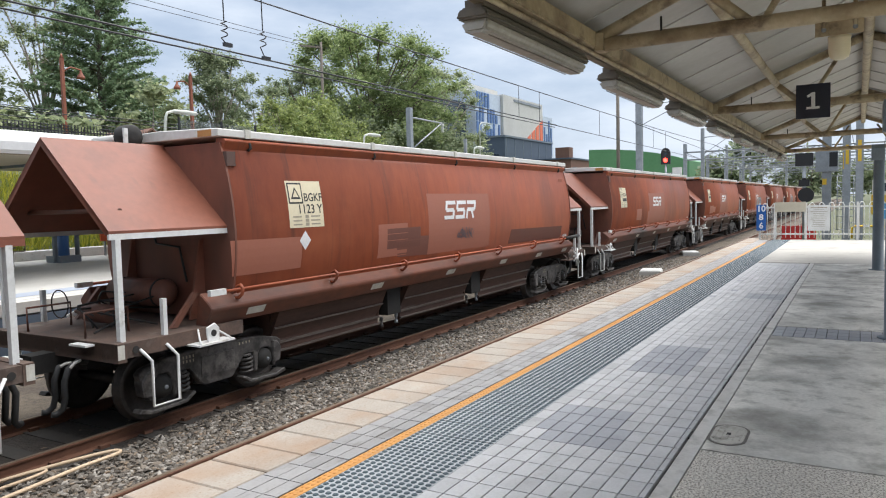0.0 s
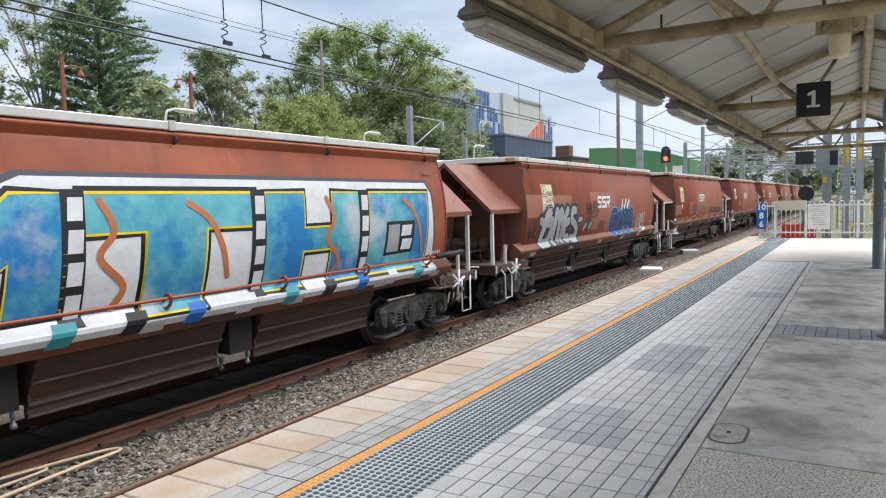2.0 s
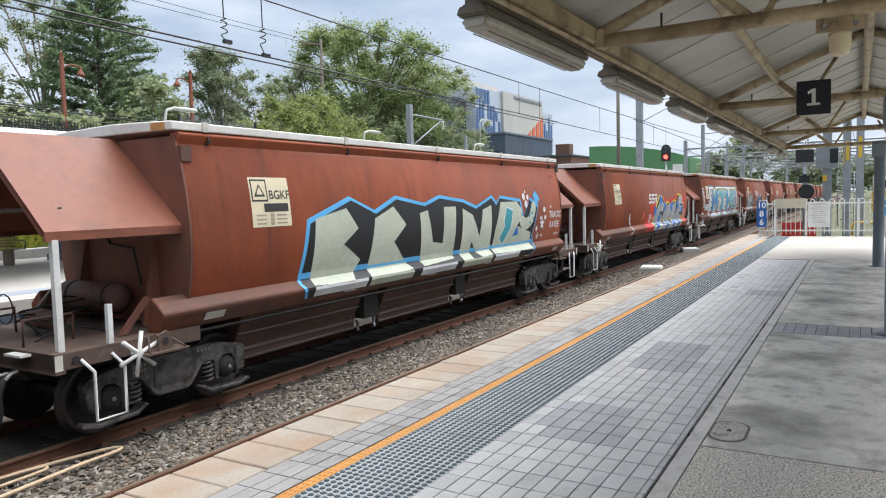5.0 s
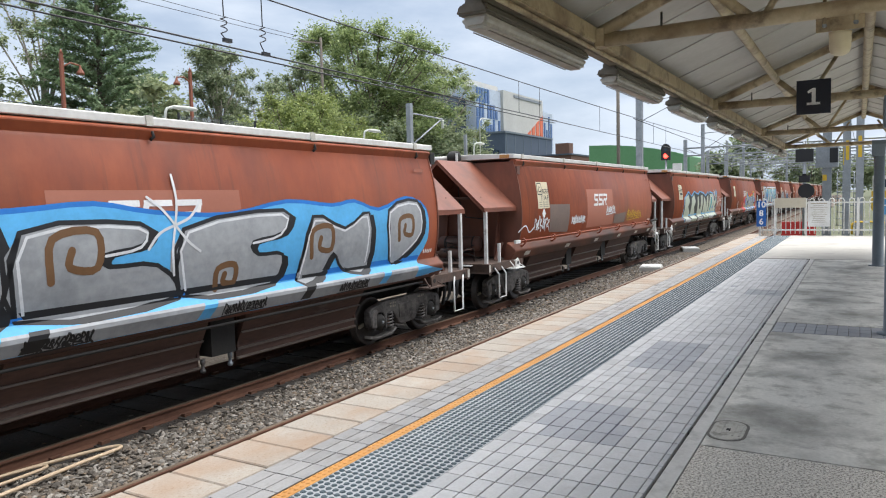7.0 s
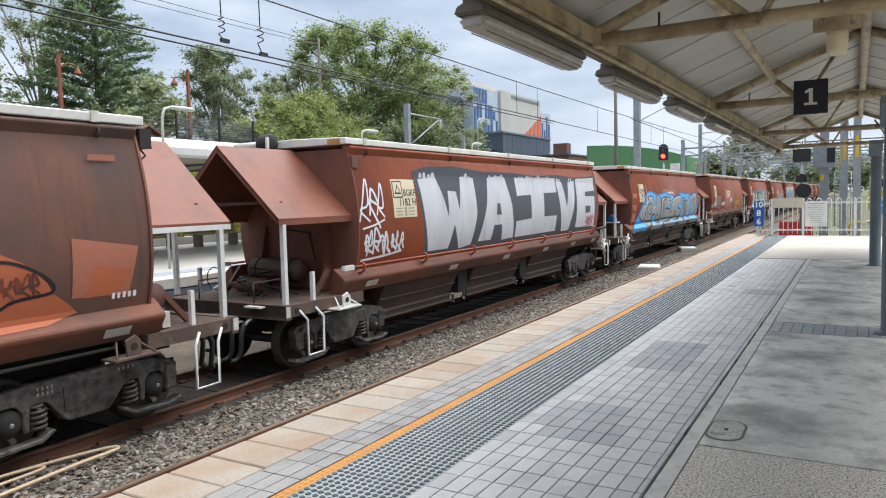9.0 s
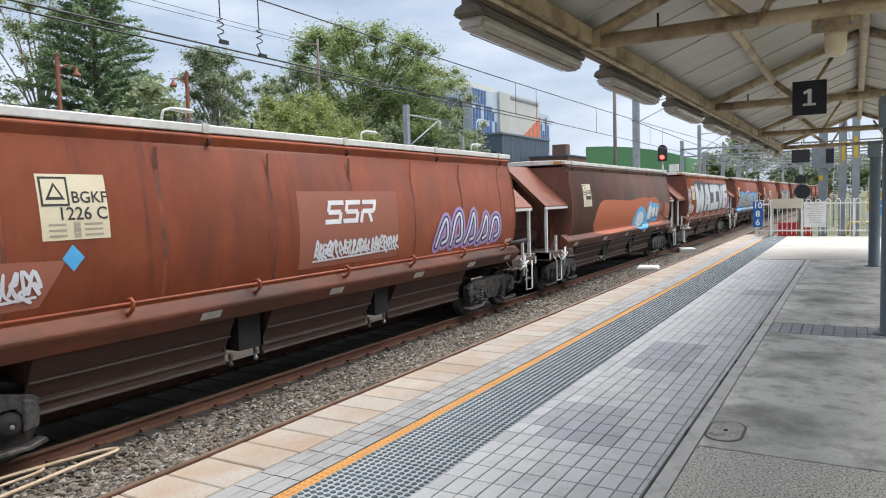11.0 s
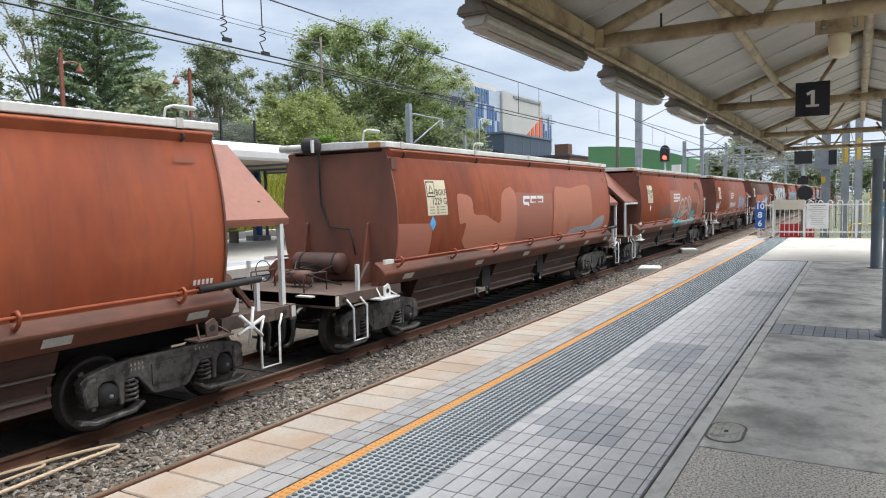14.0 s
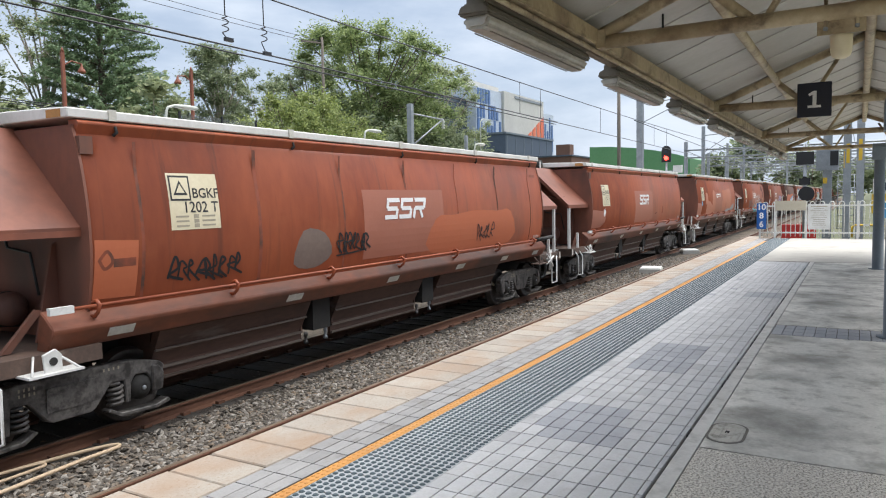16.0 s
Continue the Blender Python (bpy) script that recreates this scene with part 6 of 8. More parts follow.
for i in range(12):
    art(w, "sill_check", [(-5.0 + i * 0.9, 1.26), (-4.72 + i * 0.9, 1.26), (-4.6 + i * 0.9, 1.52), (-4.88 + i * 0.9, 1.52)], ("p_black", "p_blue", "p_white", "p_teal")[i % 4], 0.0148)
for i, x in enumerate((-3.6, -1.4, 0.0, 2.6, 5.0)):
    spray(w, [(x - 0.15, 2.85), (x, 2.5), (x - 0.2, 2.2), (x + 0.1, 1.85), (x - 0.05, 1.6)] if i % 2 else [(x - 0.3, 2.8), (x, 2.6), (x + 0.2, 2.25), (x + 0.3, 1.8)], 0.085, "p_orange", 0.016)
piece(w, "HEE", -5.85, 1.93, 0.50, "p_white", "p_black", None, 0.035, 1.15, 0.85, 0.3)
tag(w, -6.68, 2.75, 0.5, 0.55, "p_white", 21, 0.045)
tag(w, -6.5, 2.3, 0.5, 0.5, "p_white", 22, 0.045)
diamond(w, -5.47, 2.27, "p_sky")
tagged(w, "red-brown grain hopper wagon with teal and white graffiti")

w = WAGONS[3]
owner_mark(w, "logo", False, 0.02)
blob(w, "sprayed_ground", [(-1.5, 1.45), (-1.3, 1.8), (-0.95, 2.0), (-0.6, 2.35), (0.6, 2.5), (1.6, 2.62), (2.0, 2.45), (2.6, 2.55), (3.4, 2.58), (4.0, 2.75), (5.5, 2.6), (5.8, 2.2), (5.8, 1.4), (2.0, 1.35)], "p_red", 0.003)
for dx, dz, q in ((-0.95, 2.22, 0.3), (-1.25, 2.1, 0.18), (5.6, 2.5, 0.26), (5.75, 2.75, 0.24), (5.45, 2.85, 0.16), (-2.0, 1.9, 0.36)):
    spray(w, [(dx + 0.08, dz), (dx + 0.082, dz)], q, "p_red", 0.0058, "sprayed_dot")
art(w, "sprayed_ground", [(-1.75, 1.22), (5.9, 1.22), (5.9, 1.46), (-1.75, 1.46)], "p_red", 0.0061)
HALO = [(-0.55, 1.36), (-0.35, 1.75), (0.0, 2.3), (0.6, 2.72), (1.05, 2.72), (1.6, 2.35), (2.15, 2.45), (2.6, 2.3), (3.45, 2.5), (3.8, 2.44), (4.2, 2.78), (5.0, 2.7), (5.1, 2.4), (5.42, 2.3), (5.3, 1.3)]
art(w, "sprayed_halo", HALO, "p_yellow", 0.0072)
art(w, "sprayed_shadow", [(p * 0.97 + 0.08, q - 0.075 if q > 1.5 else q + 0.03) for p, q in HALO], "p_black", 0.0088)
for l, x0, x1, z0, z1, lean in (("C", 0.1, 1.35, 1.45, 2.52, 0.34), ("O", 1.38, 2.2, 1.45, 2.26, 0.12), ("M", 2.15, 3.3, 1.45, 2.26, 0.16), ("U", 3.25, 4.3, 1.45, 2.4, 0.2), ("E", 4.3, 5.05, 1.45, 2.6, 0.15)):
    pts = [(x0 - 0.08 + p * (x1 - x0) + (q - 0.5) * lean, (q - 0.5) * (z1 - z0)) for p, q in BLOCK[l]]
    paint(w, "sprayed_letter", flat(pts), "p_silver", 0, (z0 + z1) / 2, 0.011)
    paint(w, "letter_edge", stroke(pts + pts[:2], 0.03), "p_white", 0, (z0 + z1) / 2, 0.0128)
art(w, "sprayed_band", [(-0.4, 1.24), (4.9, 1.22), (4.9, 1.42), (-0.35, 1.44)], "p_white", 0.0108)
blob(w, "sprayed_letter", [(-0.35, 1.48), (-0.15, 1.85), (0.2, 2.0), (0.15, 1.55)], "p_silver", 0.0116)
for i, (dx, dz) in enumerate(((-0.2, 2.05), (0.75, 2.5), (1.5, 2.2), (2.75, 2.2), (4.05, 2.22), (0.65, 1.7), (1.9, 1.36), (3.2, 1.36), (4.2, 1.4), (0.2, 1.34), (5.0, 2.05))):
    for q in range(3):
        paint(w, "sprayed_blot", cloud(0.25, 0.23, i, 3, 0.1), "p_blue", dx + 0.13 * math.cos(q * 2.1 + i), dz + 0.12 * math.sin(q * 2.1 + i), 0.0142 + q * 0.0006)
for i, word in enumerate(("FATAL", "EKARM", "ZMAN")):
    paint(w, "sprayed_word", letters(word, 0.14, 0.004, 0.2), "p_white", -0.95, 1.88 - i * 0.125, 0.0105)
tag(w, 5.6, 1.85, 0.4, 0.45, "p_white", 34, 0.03)
spray(w, [(-3.95, 2.0), (-3.92, 1.75), (-3.7, 1.62), (-3.6, 1.3)], 0.09, "p_white", 0.012, "spilled_paint")
spray(w, [(-3.98, 1.85), (-3.85, 1.83)], 0.07, "p_white", 0.0122, "spilled_paint")
tagged(w, "red-brown grain hopper wagon with grey blue and red graffiti")

w = WAGONS[4]
HULL = [(-4.9, 1.5), (-4.7, 2.5), (-3.6, 2.85), (-2.9, 2.6), (-2.2, 2.85), (-1.2, 2.7), (-0.6, 2.85), (0.4, 2.75), (1.0, 2.6), (1.83, 2.83), (2.05, 2.66), (2.28, 2.82), (3.45, 2.72), (3.58, 2.3), (4.08, 2.76), (4.57, 2.55), (4.24, 1.8), (4.36, 1.57), (4.12, 1.26), (-4.8, 1.26)]
art(w, "sprayed_halo", HULL, "p_sky", 0.0050)
art(w, "sprayed_shadow", [(p * 0.985, q - 0.07 if q > 1.6 else q) for p, q in HULL], "p_black", 0.0065)
MINT = (((-4.6, 1.45), (-4.5, 2.5), (-3.7, 2.65), (-3.4, 2.3), (-3.8, 2.05), (-3.3, 1.75), (-3.6, 1.4)), ((-3.1, 1.42), (-2.9, 2.45), (-2.3, 2.65), (-1.9, 2.3), (-2.3, 2.0), (-1.7, 1.45), (-2.2, 1.4)),
        ((-1.4, 2.5), (-1.1, 2.55), (-0.9, 1.9), (-0.5, 1.85), (-0.45, 2.6), (0.05, 2.6), (0.0, 1.5), (-1.3, 1.45)), ((0.3, 1.42), (0.35, 2.55), (0.8, 2.4), (1.15, 1.9), (1.3, 2.5), (1.75, 2.6), (1.75, 1.45), (1.2, 1.42), (0.8, 1.8), (0.75, 1.42)),
        ((1.86, 1.45), (1.95, 2.0), (2.26, 2.66), (3.2, 2.66), (3.5, 2.45), (3.42, 2.2), (3.18, 2.05), (4.1, 1.84), (4.12, 1.4)))
for i, pts in enumerate(MINT):
    art(w, "sprayed_letter", list(pts), "p_mint", 0.0085 + i * 0.0001)
    art(w, "sprayed_band", [(pts[0][0], 1.27), (pts[0][0] + 1.4, 1.27), (pts[0][0] + 1.4, 1.43), (pts[0][0], 1.43)], "p_mint" if i % 2 else "p_white", 0.0084)
spray(w, [(4.25, 2.5), (4.05, 2.2), (3.75, 2.08), (3.5, 2.15)], 0.30, "p_mint", 0.0095, "sprayed_letter")
art(w, "sprayed_arrow", [(2.56, 2.56), (2.95, 2.46), (2.84, 2.0), (2.42, 1.6), (2.18, 1.78), (2.46, 2.1), (2.38, 2.16)], "p_white", 0.0105)
art(w, "sprayed_arrow", [(2.58, 2.53), (2.92, 2.43), (2.81, 2.02), (2.41, 1.64), (2.22, 1.79), (2.49, 2.1), (2.42, 2.16)], "p_teal", 0.0118)
art(w, "sprayed_gap", [(2.95, 1.8), (3.2, 2.05), (3.3, 1.82)], "p_blue", 0.0108)
for dx, dz in ((4.12, 2.35), (4.2, 2.2), (4.0, 2.1), (3.95, 2.28)):
    spray(w, [(dx, dz), (dx + 0.002, dz)], 0.1, "p_teal", 0.0122, "sprayed_dot")
for a, b in (((4.45, 2.86), (4.6, 2.7)), ((4.33, 2.8), (4.48, 2.62))):
    spray(w, [a, b], 0.13, "p_sky", 0.0070)
for dx, dz, q in ((3.76, 2.59, 0.2), (3.64, 2.78, 0.18), (3.89, 2.76, 0.14), (4.97, 2.42, 0.16), (5.03, 2.2, 0.13), (4.46, 1.92, 0.14), (5.45, 2.48, 0.08), (4.85, 1.72, 0.09), (4.72, 2.2, 0.1), (3.76, 2.9, 0.08)):
    spray(w, [(dx, dz), (dx + 0.002, dz)], q, "p_white", 0.0125, "sprayed_dot")
for dx, dz, q in ((4.82, 2.04, 0.2), (4.57, 1.71, 0.13)):
    star = [(dx + q * (1.0 if i % 2 == 0 else 0.36) * math.sin(i * math.pi / 5), dz + q * (1.0 if i % 2 == 0 else 0.36) * math.cos(i * math.pi / 5)) for i in range(10)]
    art(w, "sprayed_star", star, "p_white", 0.0126)
paint(w, "sprayed_word", letters("TRAGIC", 0.25, 0.004, 0.1), "p_white", 5.68, 2.26, 0.011)
paint(w, "sprayed_word", letters("RAYES", 0.25, 0.004, 0.1), "p_white", 5.62, 1.98, 0.011)
tagged(w, "red-brown grain hopper wagon with mint and blue graffiti and white stars")

w = WAGONS[5]
spray(w, [(-7.1, 1.86), (-6.7, 2.0), (-6.4, 1.82), (-6.1, 1.95)], 0.04, "p_white", 0.012)
tag(w, -5.6, 2.02, 1.0, 0.32, "p_white", 51, 0.04)
tag(w, -2.7, 2.02, 1.2, 0.22, "p_white", 52, 0.045)
tag(w, 0.6, 2.25, 1.0, 0.25, "p_white", 53, 0.04)
tag(w, 3.6, 2.0, 2.0, 0.3, "p_yellow", 54, 0.02)
diamond(w, -5.55, 2.28)
art(w, "overpaint_patch", [(-5.0, 1.75), (-3.5, 1.68), (-3.43, 2.5), (-5.0, 2.52)], "p_rust_grey", 0.0035, "grey-brown overpainted patch")
art(w, "overpaint_patch", [(1.0, 1.75), (2.4, 1.72), (2.5, 2.1), (1.1, 2.05)], "p_rust_grey", 0.0036, "grey-brown overpainted patch")
tagged(w, "red-brown grain hopper wagon with small white graffiti tags")

w = WAGONS[6]
owner_mark(w, "logo", True, -0.03)
SKY = [(-6.45, 1.27), (-6.42, 1.55), (-5.95, 2.02), (-5.38, 2.40), (-4.85, 2.5), (-4.7, 2.8), (-3.85, 2.87), (-3.2, 2.75), (-2.2, 2.76), (-1.3, 2.82), (-0.5, 2.7), (0.7, 2.64), (1.85, 2.8), (2.9, 2.72), (3.5, 2.78), (4.2, 2.62), (5.1, 2.82), (5.8, 2.6), (5.85, 2.0), (5.5, 1.5), (5.6, 1.24)]
blob(w, "sprayed_ground", SKY, "p_blue", 0.0135, 3)
blob(w, "sprayed_ground", [(p + (0.07 if p < -5 else 0), q - 0.06 if q > 1.6 else q) for p, q in SKY], "p_sky", 0.0152, 3)
SHAPES = ([(-5.87, 1.91), (-5.5, 2.18), (-5.1, 2.33), (-4.72, 2.2), (-4.95, 2.05), (-4.95, 1.8), (-5.2, 1.66), (-5.6, 1.72)],
          [(-4.62, 2.3), (-4.47, 2.62), (-3.8, 2.6), (-3.65, 2.2), (-3.25, 2.22), (-3.14, 2.62), (-2.45, 2.62), (-2.38, 1.6), (-3.18, 1.56), (-3.28, 1.84), (-3.82, 1.84), (-3.97, 1.48), (-4.94, 1.5)],
          [(-2.2, 1.58), (-2.15, 2.5), (-0.72, 2.54), (-0.7, 2.28), (-1.2, 2.2), (-1.15, 2.06), (-0.5, 2.02), (-0.25, 1.58)],
          [(-0.14, 1.6), (-0.1, 2.44), (1.75, 2.64), (1.7, 2.3), (1.1, 2.2), (1.2, 2.02), (1.7, 1.98), (1.45, 1.56)],
          [(2.05, 1.54), (2.4, 2.52), (3.2, 2.3), (3.9, 2.54), (3.86, 1.56), (3.2, 1.6), (2.9, 1.9), (2.6, 1.55)],
          [(4.55, 1.66), (4.5, 2.56), (5.5, 2.72), (5.62, 2.1), (5.0, 1.66)])
for i, pts in enumerate(SHAPES):
    blob(w, "sprayed_shadow", [(p + 0.12, q - 0.04) for p, q in pts], "p_black", 0.0166 + i * 0.0001, 3)
    blob(w, "sprayed_letter", pts, "p_silver", 0.0182 + i * 0.0001, 3)
    spray(w, pts + pts[:2], 0.055, "p_black", 0.0190 + i * 0.0001, "letter_outline", 3)
    c = (sum(p for p, _ in pts) / len(pts), sum(q for _, q in pts) / len(pts))
    spray(w, [(c[0] + (p - c[0]) * 0.93, c[1] + (q - c[1]) * 0.88) for p, q in pts[:5]], 0.035, "p_white", 0.0198 + i * 0.0001, "sprayed_shine", 3)
art(w, "sprayed_band", [(-4.95, 1.24), (5.4, 1.22), (5.4, 1.46), (-4.9, 1.46)], "p_silver", 0.0181)
for i, x in enumerate((-4.2, -2.6, -2.1, 0.2, 2.2, 4.3)):
    art(w, "sprayed_stripe", [(x - 0.12, 1.24), (x + 0.1, 1.24), (x + 0.2, 1.47), (x - 0.02, 1.47)], ("p_black", "p_sky")[i % 2], 0.0192)
for x, z, r in ((-4.29, 2.05, 0.27), (-1.57, 2.2, 0.27), (-2.93, 1.62, 0.2), (0.6, 1.75, 0.16), (2.6, 2.1, 0.24), (5.05, 2.2, 0.22)):
    spray(w, [(x - r, z - r * 0.9), (x - r * 0.9, z + r * 0.8), (x + r, z + r), (x + r, z - r * 0.5), (x - r * 0.2, z - r * 0.4), (x - r * 0.1, z + r * 0.3)], 0.09, "p_brown", 0.0204, "sprayed_spiral", 4)
for a in range(6):
    q = a * math.pi / 3 + 0.3
    for x, z, rr in ((-4.76, 2.38, 1.0), (-0.22, 2.5, 0.9)):
        spray(w, [(x, z), (x + 0.28 * rr * math.cos(q), z + 0.35 * rr * math.sin(q)), (x + 0.5 * rr * math.cos(q + 0.15), z + 0.7 * rr * math.sin(q + 0.15))], 0.035, "p_white", 0.0212 + a * 0.0002, "sprayed_burst", 4)
for k, x in enumerate((-4.5, -1.8, 0.9, 3.4)):
    tag(w, x, 1.32, 0.8 if k else 0.6, 0.14, "p_black", 62 + k, 0.028, 0.0215)
for pts in ([(-6.78, 2.6), (-6.2, 2.59), (-6.2, 2.76), (-6.8, 2.77)], [(-7.0, 1.65), (-6.4, 1.65), (-6.36, 2.32), (-7.02, 2.34)]):
    art(w, "overpaint_patch", pts, "patch_orange", 0.004, "orange-red overpainted patch")
paint(w, "old_number_bar", rect(0.32, 0.1), "p_rust", -6.68, 2.06, 0.006)
paint(w, "old_number_bar", rect(0.22, 0.24), "p_rust", -6.92, 2.12, 0.0062)
tagged(w, "red-brown grain hopper wagon with grey and blue cloud graffiti")

pump = B()
lathe(pump, [(-0.16, 0.05), (-0.15, 0.1), (0.05, 0.1), (0.06, 0.07), (0.14, 0.07)], (-8.12, -0.98, 1.9), "x", 14)
box(pump, -8.2, -1.12, 1.74, -8.02, -0.84, 1.86)
lathe(pump, [(0.0, 0.05), (0.16, 0.05)], (-8.1, -1.0, 1.86), "z", 10)
part("pump", pump, plain("bright_blue_machine_paint", (0.02, 0.16, 0.5), 0.4), w, "bright blue pump beside the air tank")
part("pump_bracket", box(B(), -8.3, -1.2, 1.70, -7.9, -0.8, 1.74), M["white"], w, "white pump bracket")
part("pump_stand", box(B(), -8.14, -1.02, 1.18, -8.08, -0.96, 1.70), M["deck"], w)
w = WAGONS[7]
art(w, "sprayed_ground", [(-5.07, 3.3), (-4.6, 3.4), (-3.43, 3.44), (-2.0, 3.36), (-0.5, 3.36), (1.2, 3.3), (2.6, 3.36), (4.2, 3.3), (6.15, 3.38), (6.1, 2.2), (5.75, 1.6), (1.0, 1.62), (-2.4, 1.62), (-4.72, 1.62), (-4.85, 2.4)], "p_slate", 0.005)
LETTERS = ([(-4.89, 3.18), (-4.2, 3.2), (-4.0, 2.85), (-3.8, 2.35), (-3.77, 2.92), (-3.42, 2.9), (-3.32, 2.5), (-3.14, 3.22), (-2.52, 3.2), (-2.5, 2.4), (-2.75, 1.72), (-3.3, 1.66), (-3.56, 2.2), (-3.78, 1.7), (-4.6, 1.7), (-4.75, 2.3)],
           [(-2.42, 1.76), (-1.98, 2.6), (-1.8, 3.22), (-1.2, 3.26), (-0.85, 3.24), (-0.6, 2.6), (-0.47, 1.74), (-1.15, 1.72), (-1.2, 2.1), (-1.62, 2.1), (-1.75, 1.76)],
           [(-0.25, 3.24), (2.55, 3.26), (2.55, 2.86), (1.55, 2.84), (1.5, 2.2), (2.45, 2.2), (2.4, 1.76), (-0.38, 1.74), (-0.36, 2.14), (0.62, 2.18), (0.65, 2.8), (-0.25, 2.78)],
           [(2.6, 3.16), (3.05, 3.18), (3.3, 2.4), (3.6, 3.16), (4.15, 3.2), (3.95, 2.5), (3.5, 1.72), (2.9, 1.72)],
           [(4.28, 3.26), (6.0, 3.32), (5.95, 2.9), (5.0, 2.86), (4.98, 2.72), (5.9, 2.72), (5.85, 1.74), (4.08, 1.78)])
for i, pts in enumerate(LETTERS):
    art(w, "sprayed_letter", pts, "p_roller", 0.0085 + i * 0.0001)
r = random.Random(77)
for x0, x1 in ((-4.85, -4.2), (-3.1, -2.55), (-1.75, -0.9), (-0.2, 2.5), (2.65, 3.0), (3.65, 4.1), (4.3, 5.9)):
    for i in range(int((x1 - x0) / 0.16)):
        x, up = x0 + 0.08 + i * 0.16, r.uniform(-0.03, 0.025)
        spray(w, [(x, 3.1), (x + r.uniform(-0.02, 0.02), 3.22 + up)], r.uniform(0.08, 0.16), "p_roller", 0.0095 + i * 0.0001, "brush_end")
art(w, "letter_gap", [(-1.5, 2.34), (-1.22, 2.34), (-1.28, 2.62), (-1.42, 2.62)], "p_slate", 0.0105)
art(w, "letter_gap", [(4.95, 2.2), (5.4, 2.2), (5.45, 2.42), (4.95, 2.42)], "p_slate", 0.0105)
tag(w, 5.35, 1.98, 0.7, 0.3, "p_red", 73, 0.03)
tag(w, -6.5, 2.75, 0.7, 0.7, "p_white", 71, 0.05)
tag(w, -6.2, 2.0, 1.3, 0.42, "p_white", 72, 0.06)
tagged(w, "red-brown grain hopper wagon with big white graffiti letters")

w = WAGONS[8]
blob(w, "overpaint_patch", [(-4.5, 1.5), (-4.2, 2.5), (-2.5, 2.6), (-0.5, 2.55), (1.7, 2.65), (2.3, 2.6), (3.46, 2.64), (4.03, 2.46), (4.69, 2.2), (5.03, 1.83), (4.95, 1.5), (0.5, 1.48)], "patch_orange", 0.004, 3, "orange-red overpainted band with wavy top")
blob(w, "sprayed_halo", [(0.1, 1.6), (0.3, 2.0), (1.0, 2.3), (1.66, 2.16), (2.0, 1.95), (2.04, 2.05), (2.47, 2.42), (2.82, 2.47), (3.04, 2.35), (3.37, 2.39), (3.82, 2.34), (4.09, 2.24), (4.02, 1.87), (3.85, 1.61), (2.64, 1.6), (1.5, 1.3)], "p_sky", 0.0065, 3)
for i, pts in enumerate(([(0.4, 1.6), (0.55, 1.95), (1.1, 2.12), (1.6, 1.95), (1.6, 1.6), (1.0, 1.5)], [(2.1, 1.84), (2.26, 2.1), (2.57, 2.34), (2.84, 2.28), (2.83, 1.95), (2.71, 1.7), (2.3, 1.68)], [(2.85, 1.9), (2.85, 2.1), (3.06, 2.24), (3.45, 2.2), (3.4, 1.85), (3.1, 1.76)], [(3.5, 1.87), (3.64, 2.2), (3.93, 2.17), (3.83, 1.77)])):
    blob(w, "sprayed_shadow", [(p + (0.05 if p > 1.8 else 0.02), q - 0.03) for p, q in pts], "p_black", 0.008 + i * 0.0001, 4)
    c = (sum(p for p, _ in pts) / len(pts), sum(q for _, q in pts) / len(pts))
    blob(w, "sprayed_letter", [(c[0] + (p - c[0]) * 0.92, c[1] + (q - c[1]) * 0.9) for p, q in pts], "p_white", 0.0095 + i * 0.0001, 4)
spray(w, [(4.15, 2.1), (4.5, 2.22), (4.9, 2.05), (5.02, 1.86), (4.6, 1.8), (4.3, 1.66), (4.12, 1.9), (4.15, 2.1)], 0.035, "p_black", 0.0075)
tag(w, 4.55, 1.96, 0.6, 0.2, "p_rust", 81, 0.025)
art(w, "overpaint_patch", [(5.24, 1.75), (5.95, 1.72), (6.07, 2.28), (5.24, 2.42)], "patch", 0.005, "salmon overpainted patch")
art(w, "overpaint_patch", [(5.39, 1.73), (5.8, 1.75), (6.0, 2.0), (5.5, 2.1)], "patch_orange", 0.0055)
tagged(w, "dark weathered grain hopper wagon with orange overpaint and white graffiti")

w = WAGONS[9]
art(w, "overpaint_patch", [(-6.93, 1.7), (-5.9, 1.72), (-5.6, 2.2), (-6.93, 2.25)], "patch", 0.003, "paler overpainted patch")
tag(w, -6.4, 1.98, 1.0, 0.28, "p_white", 91, 0.045)
tag(w, -0.3, 2.0, 2.4, 0.26, "p_white", 92, 0.045)
for key, wide, lift in (("p_lilac", 0.30, 0.008), ("p_navy", 0.16, 0.0095), ("p_white", 0.07, 0.011)):
    for i in range(5):
        x = 2.5 + i * 0.62
        spray(w, [(x - 0.15, 1.8), (x, 2.1 + 0.2 * math.sin(i * 1.8)), (x + 0.25, 2.35 + 0.1 * math.sin(i)), (x + 0.3, 1.95), (x + 0.1, 1.85)], wide, key, lift + i * 0.0001, "sprayed_letters")
diamond(w, -5.6, 2.22, "p_sky")
tagged(w, "red-brown grain hopper wagon without a rear hood")

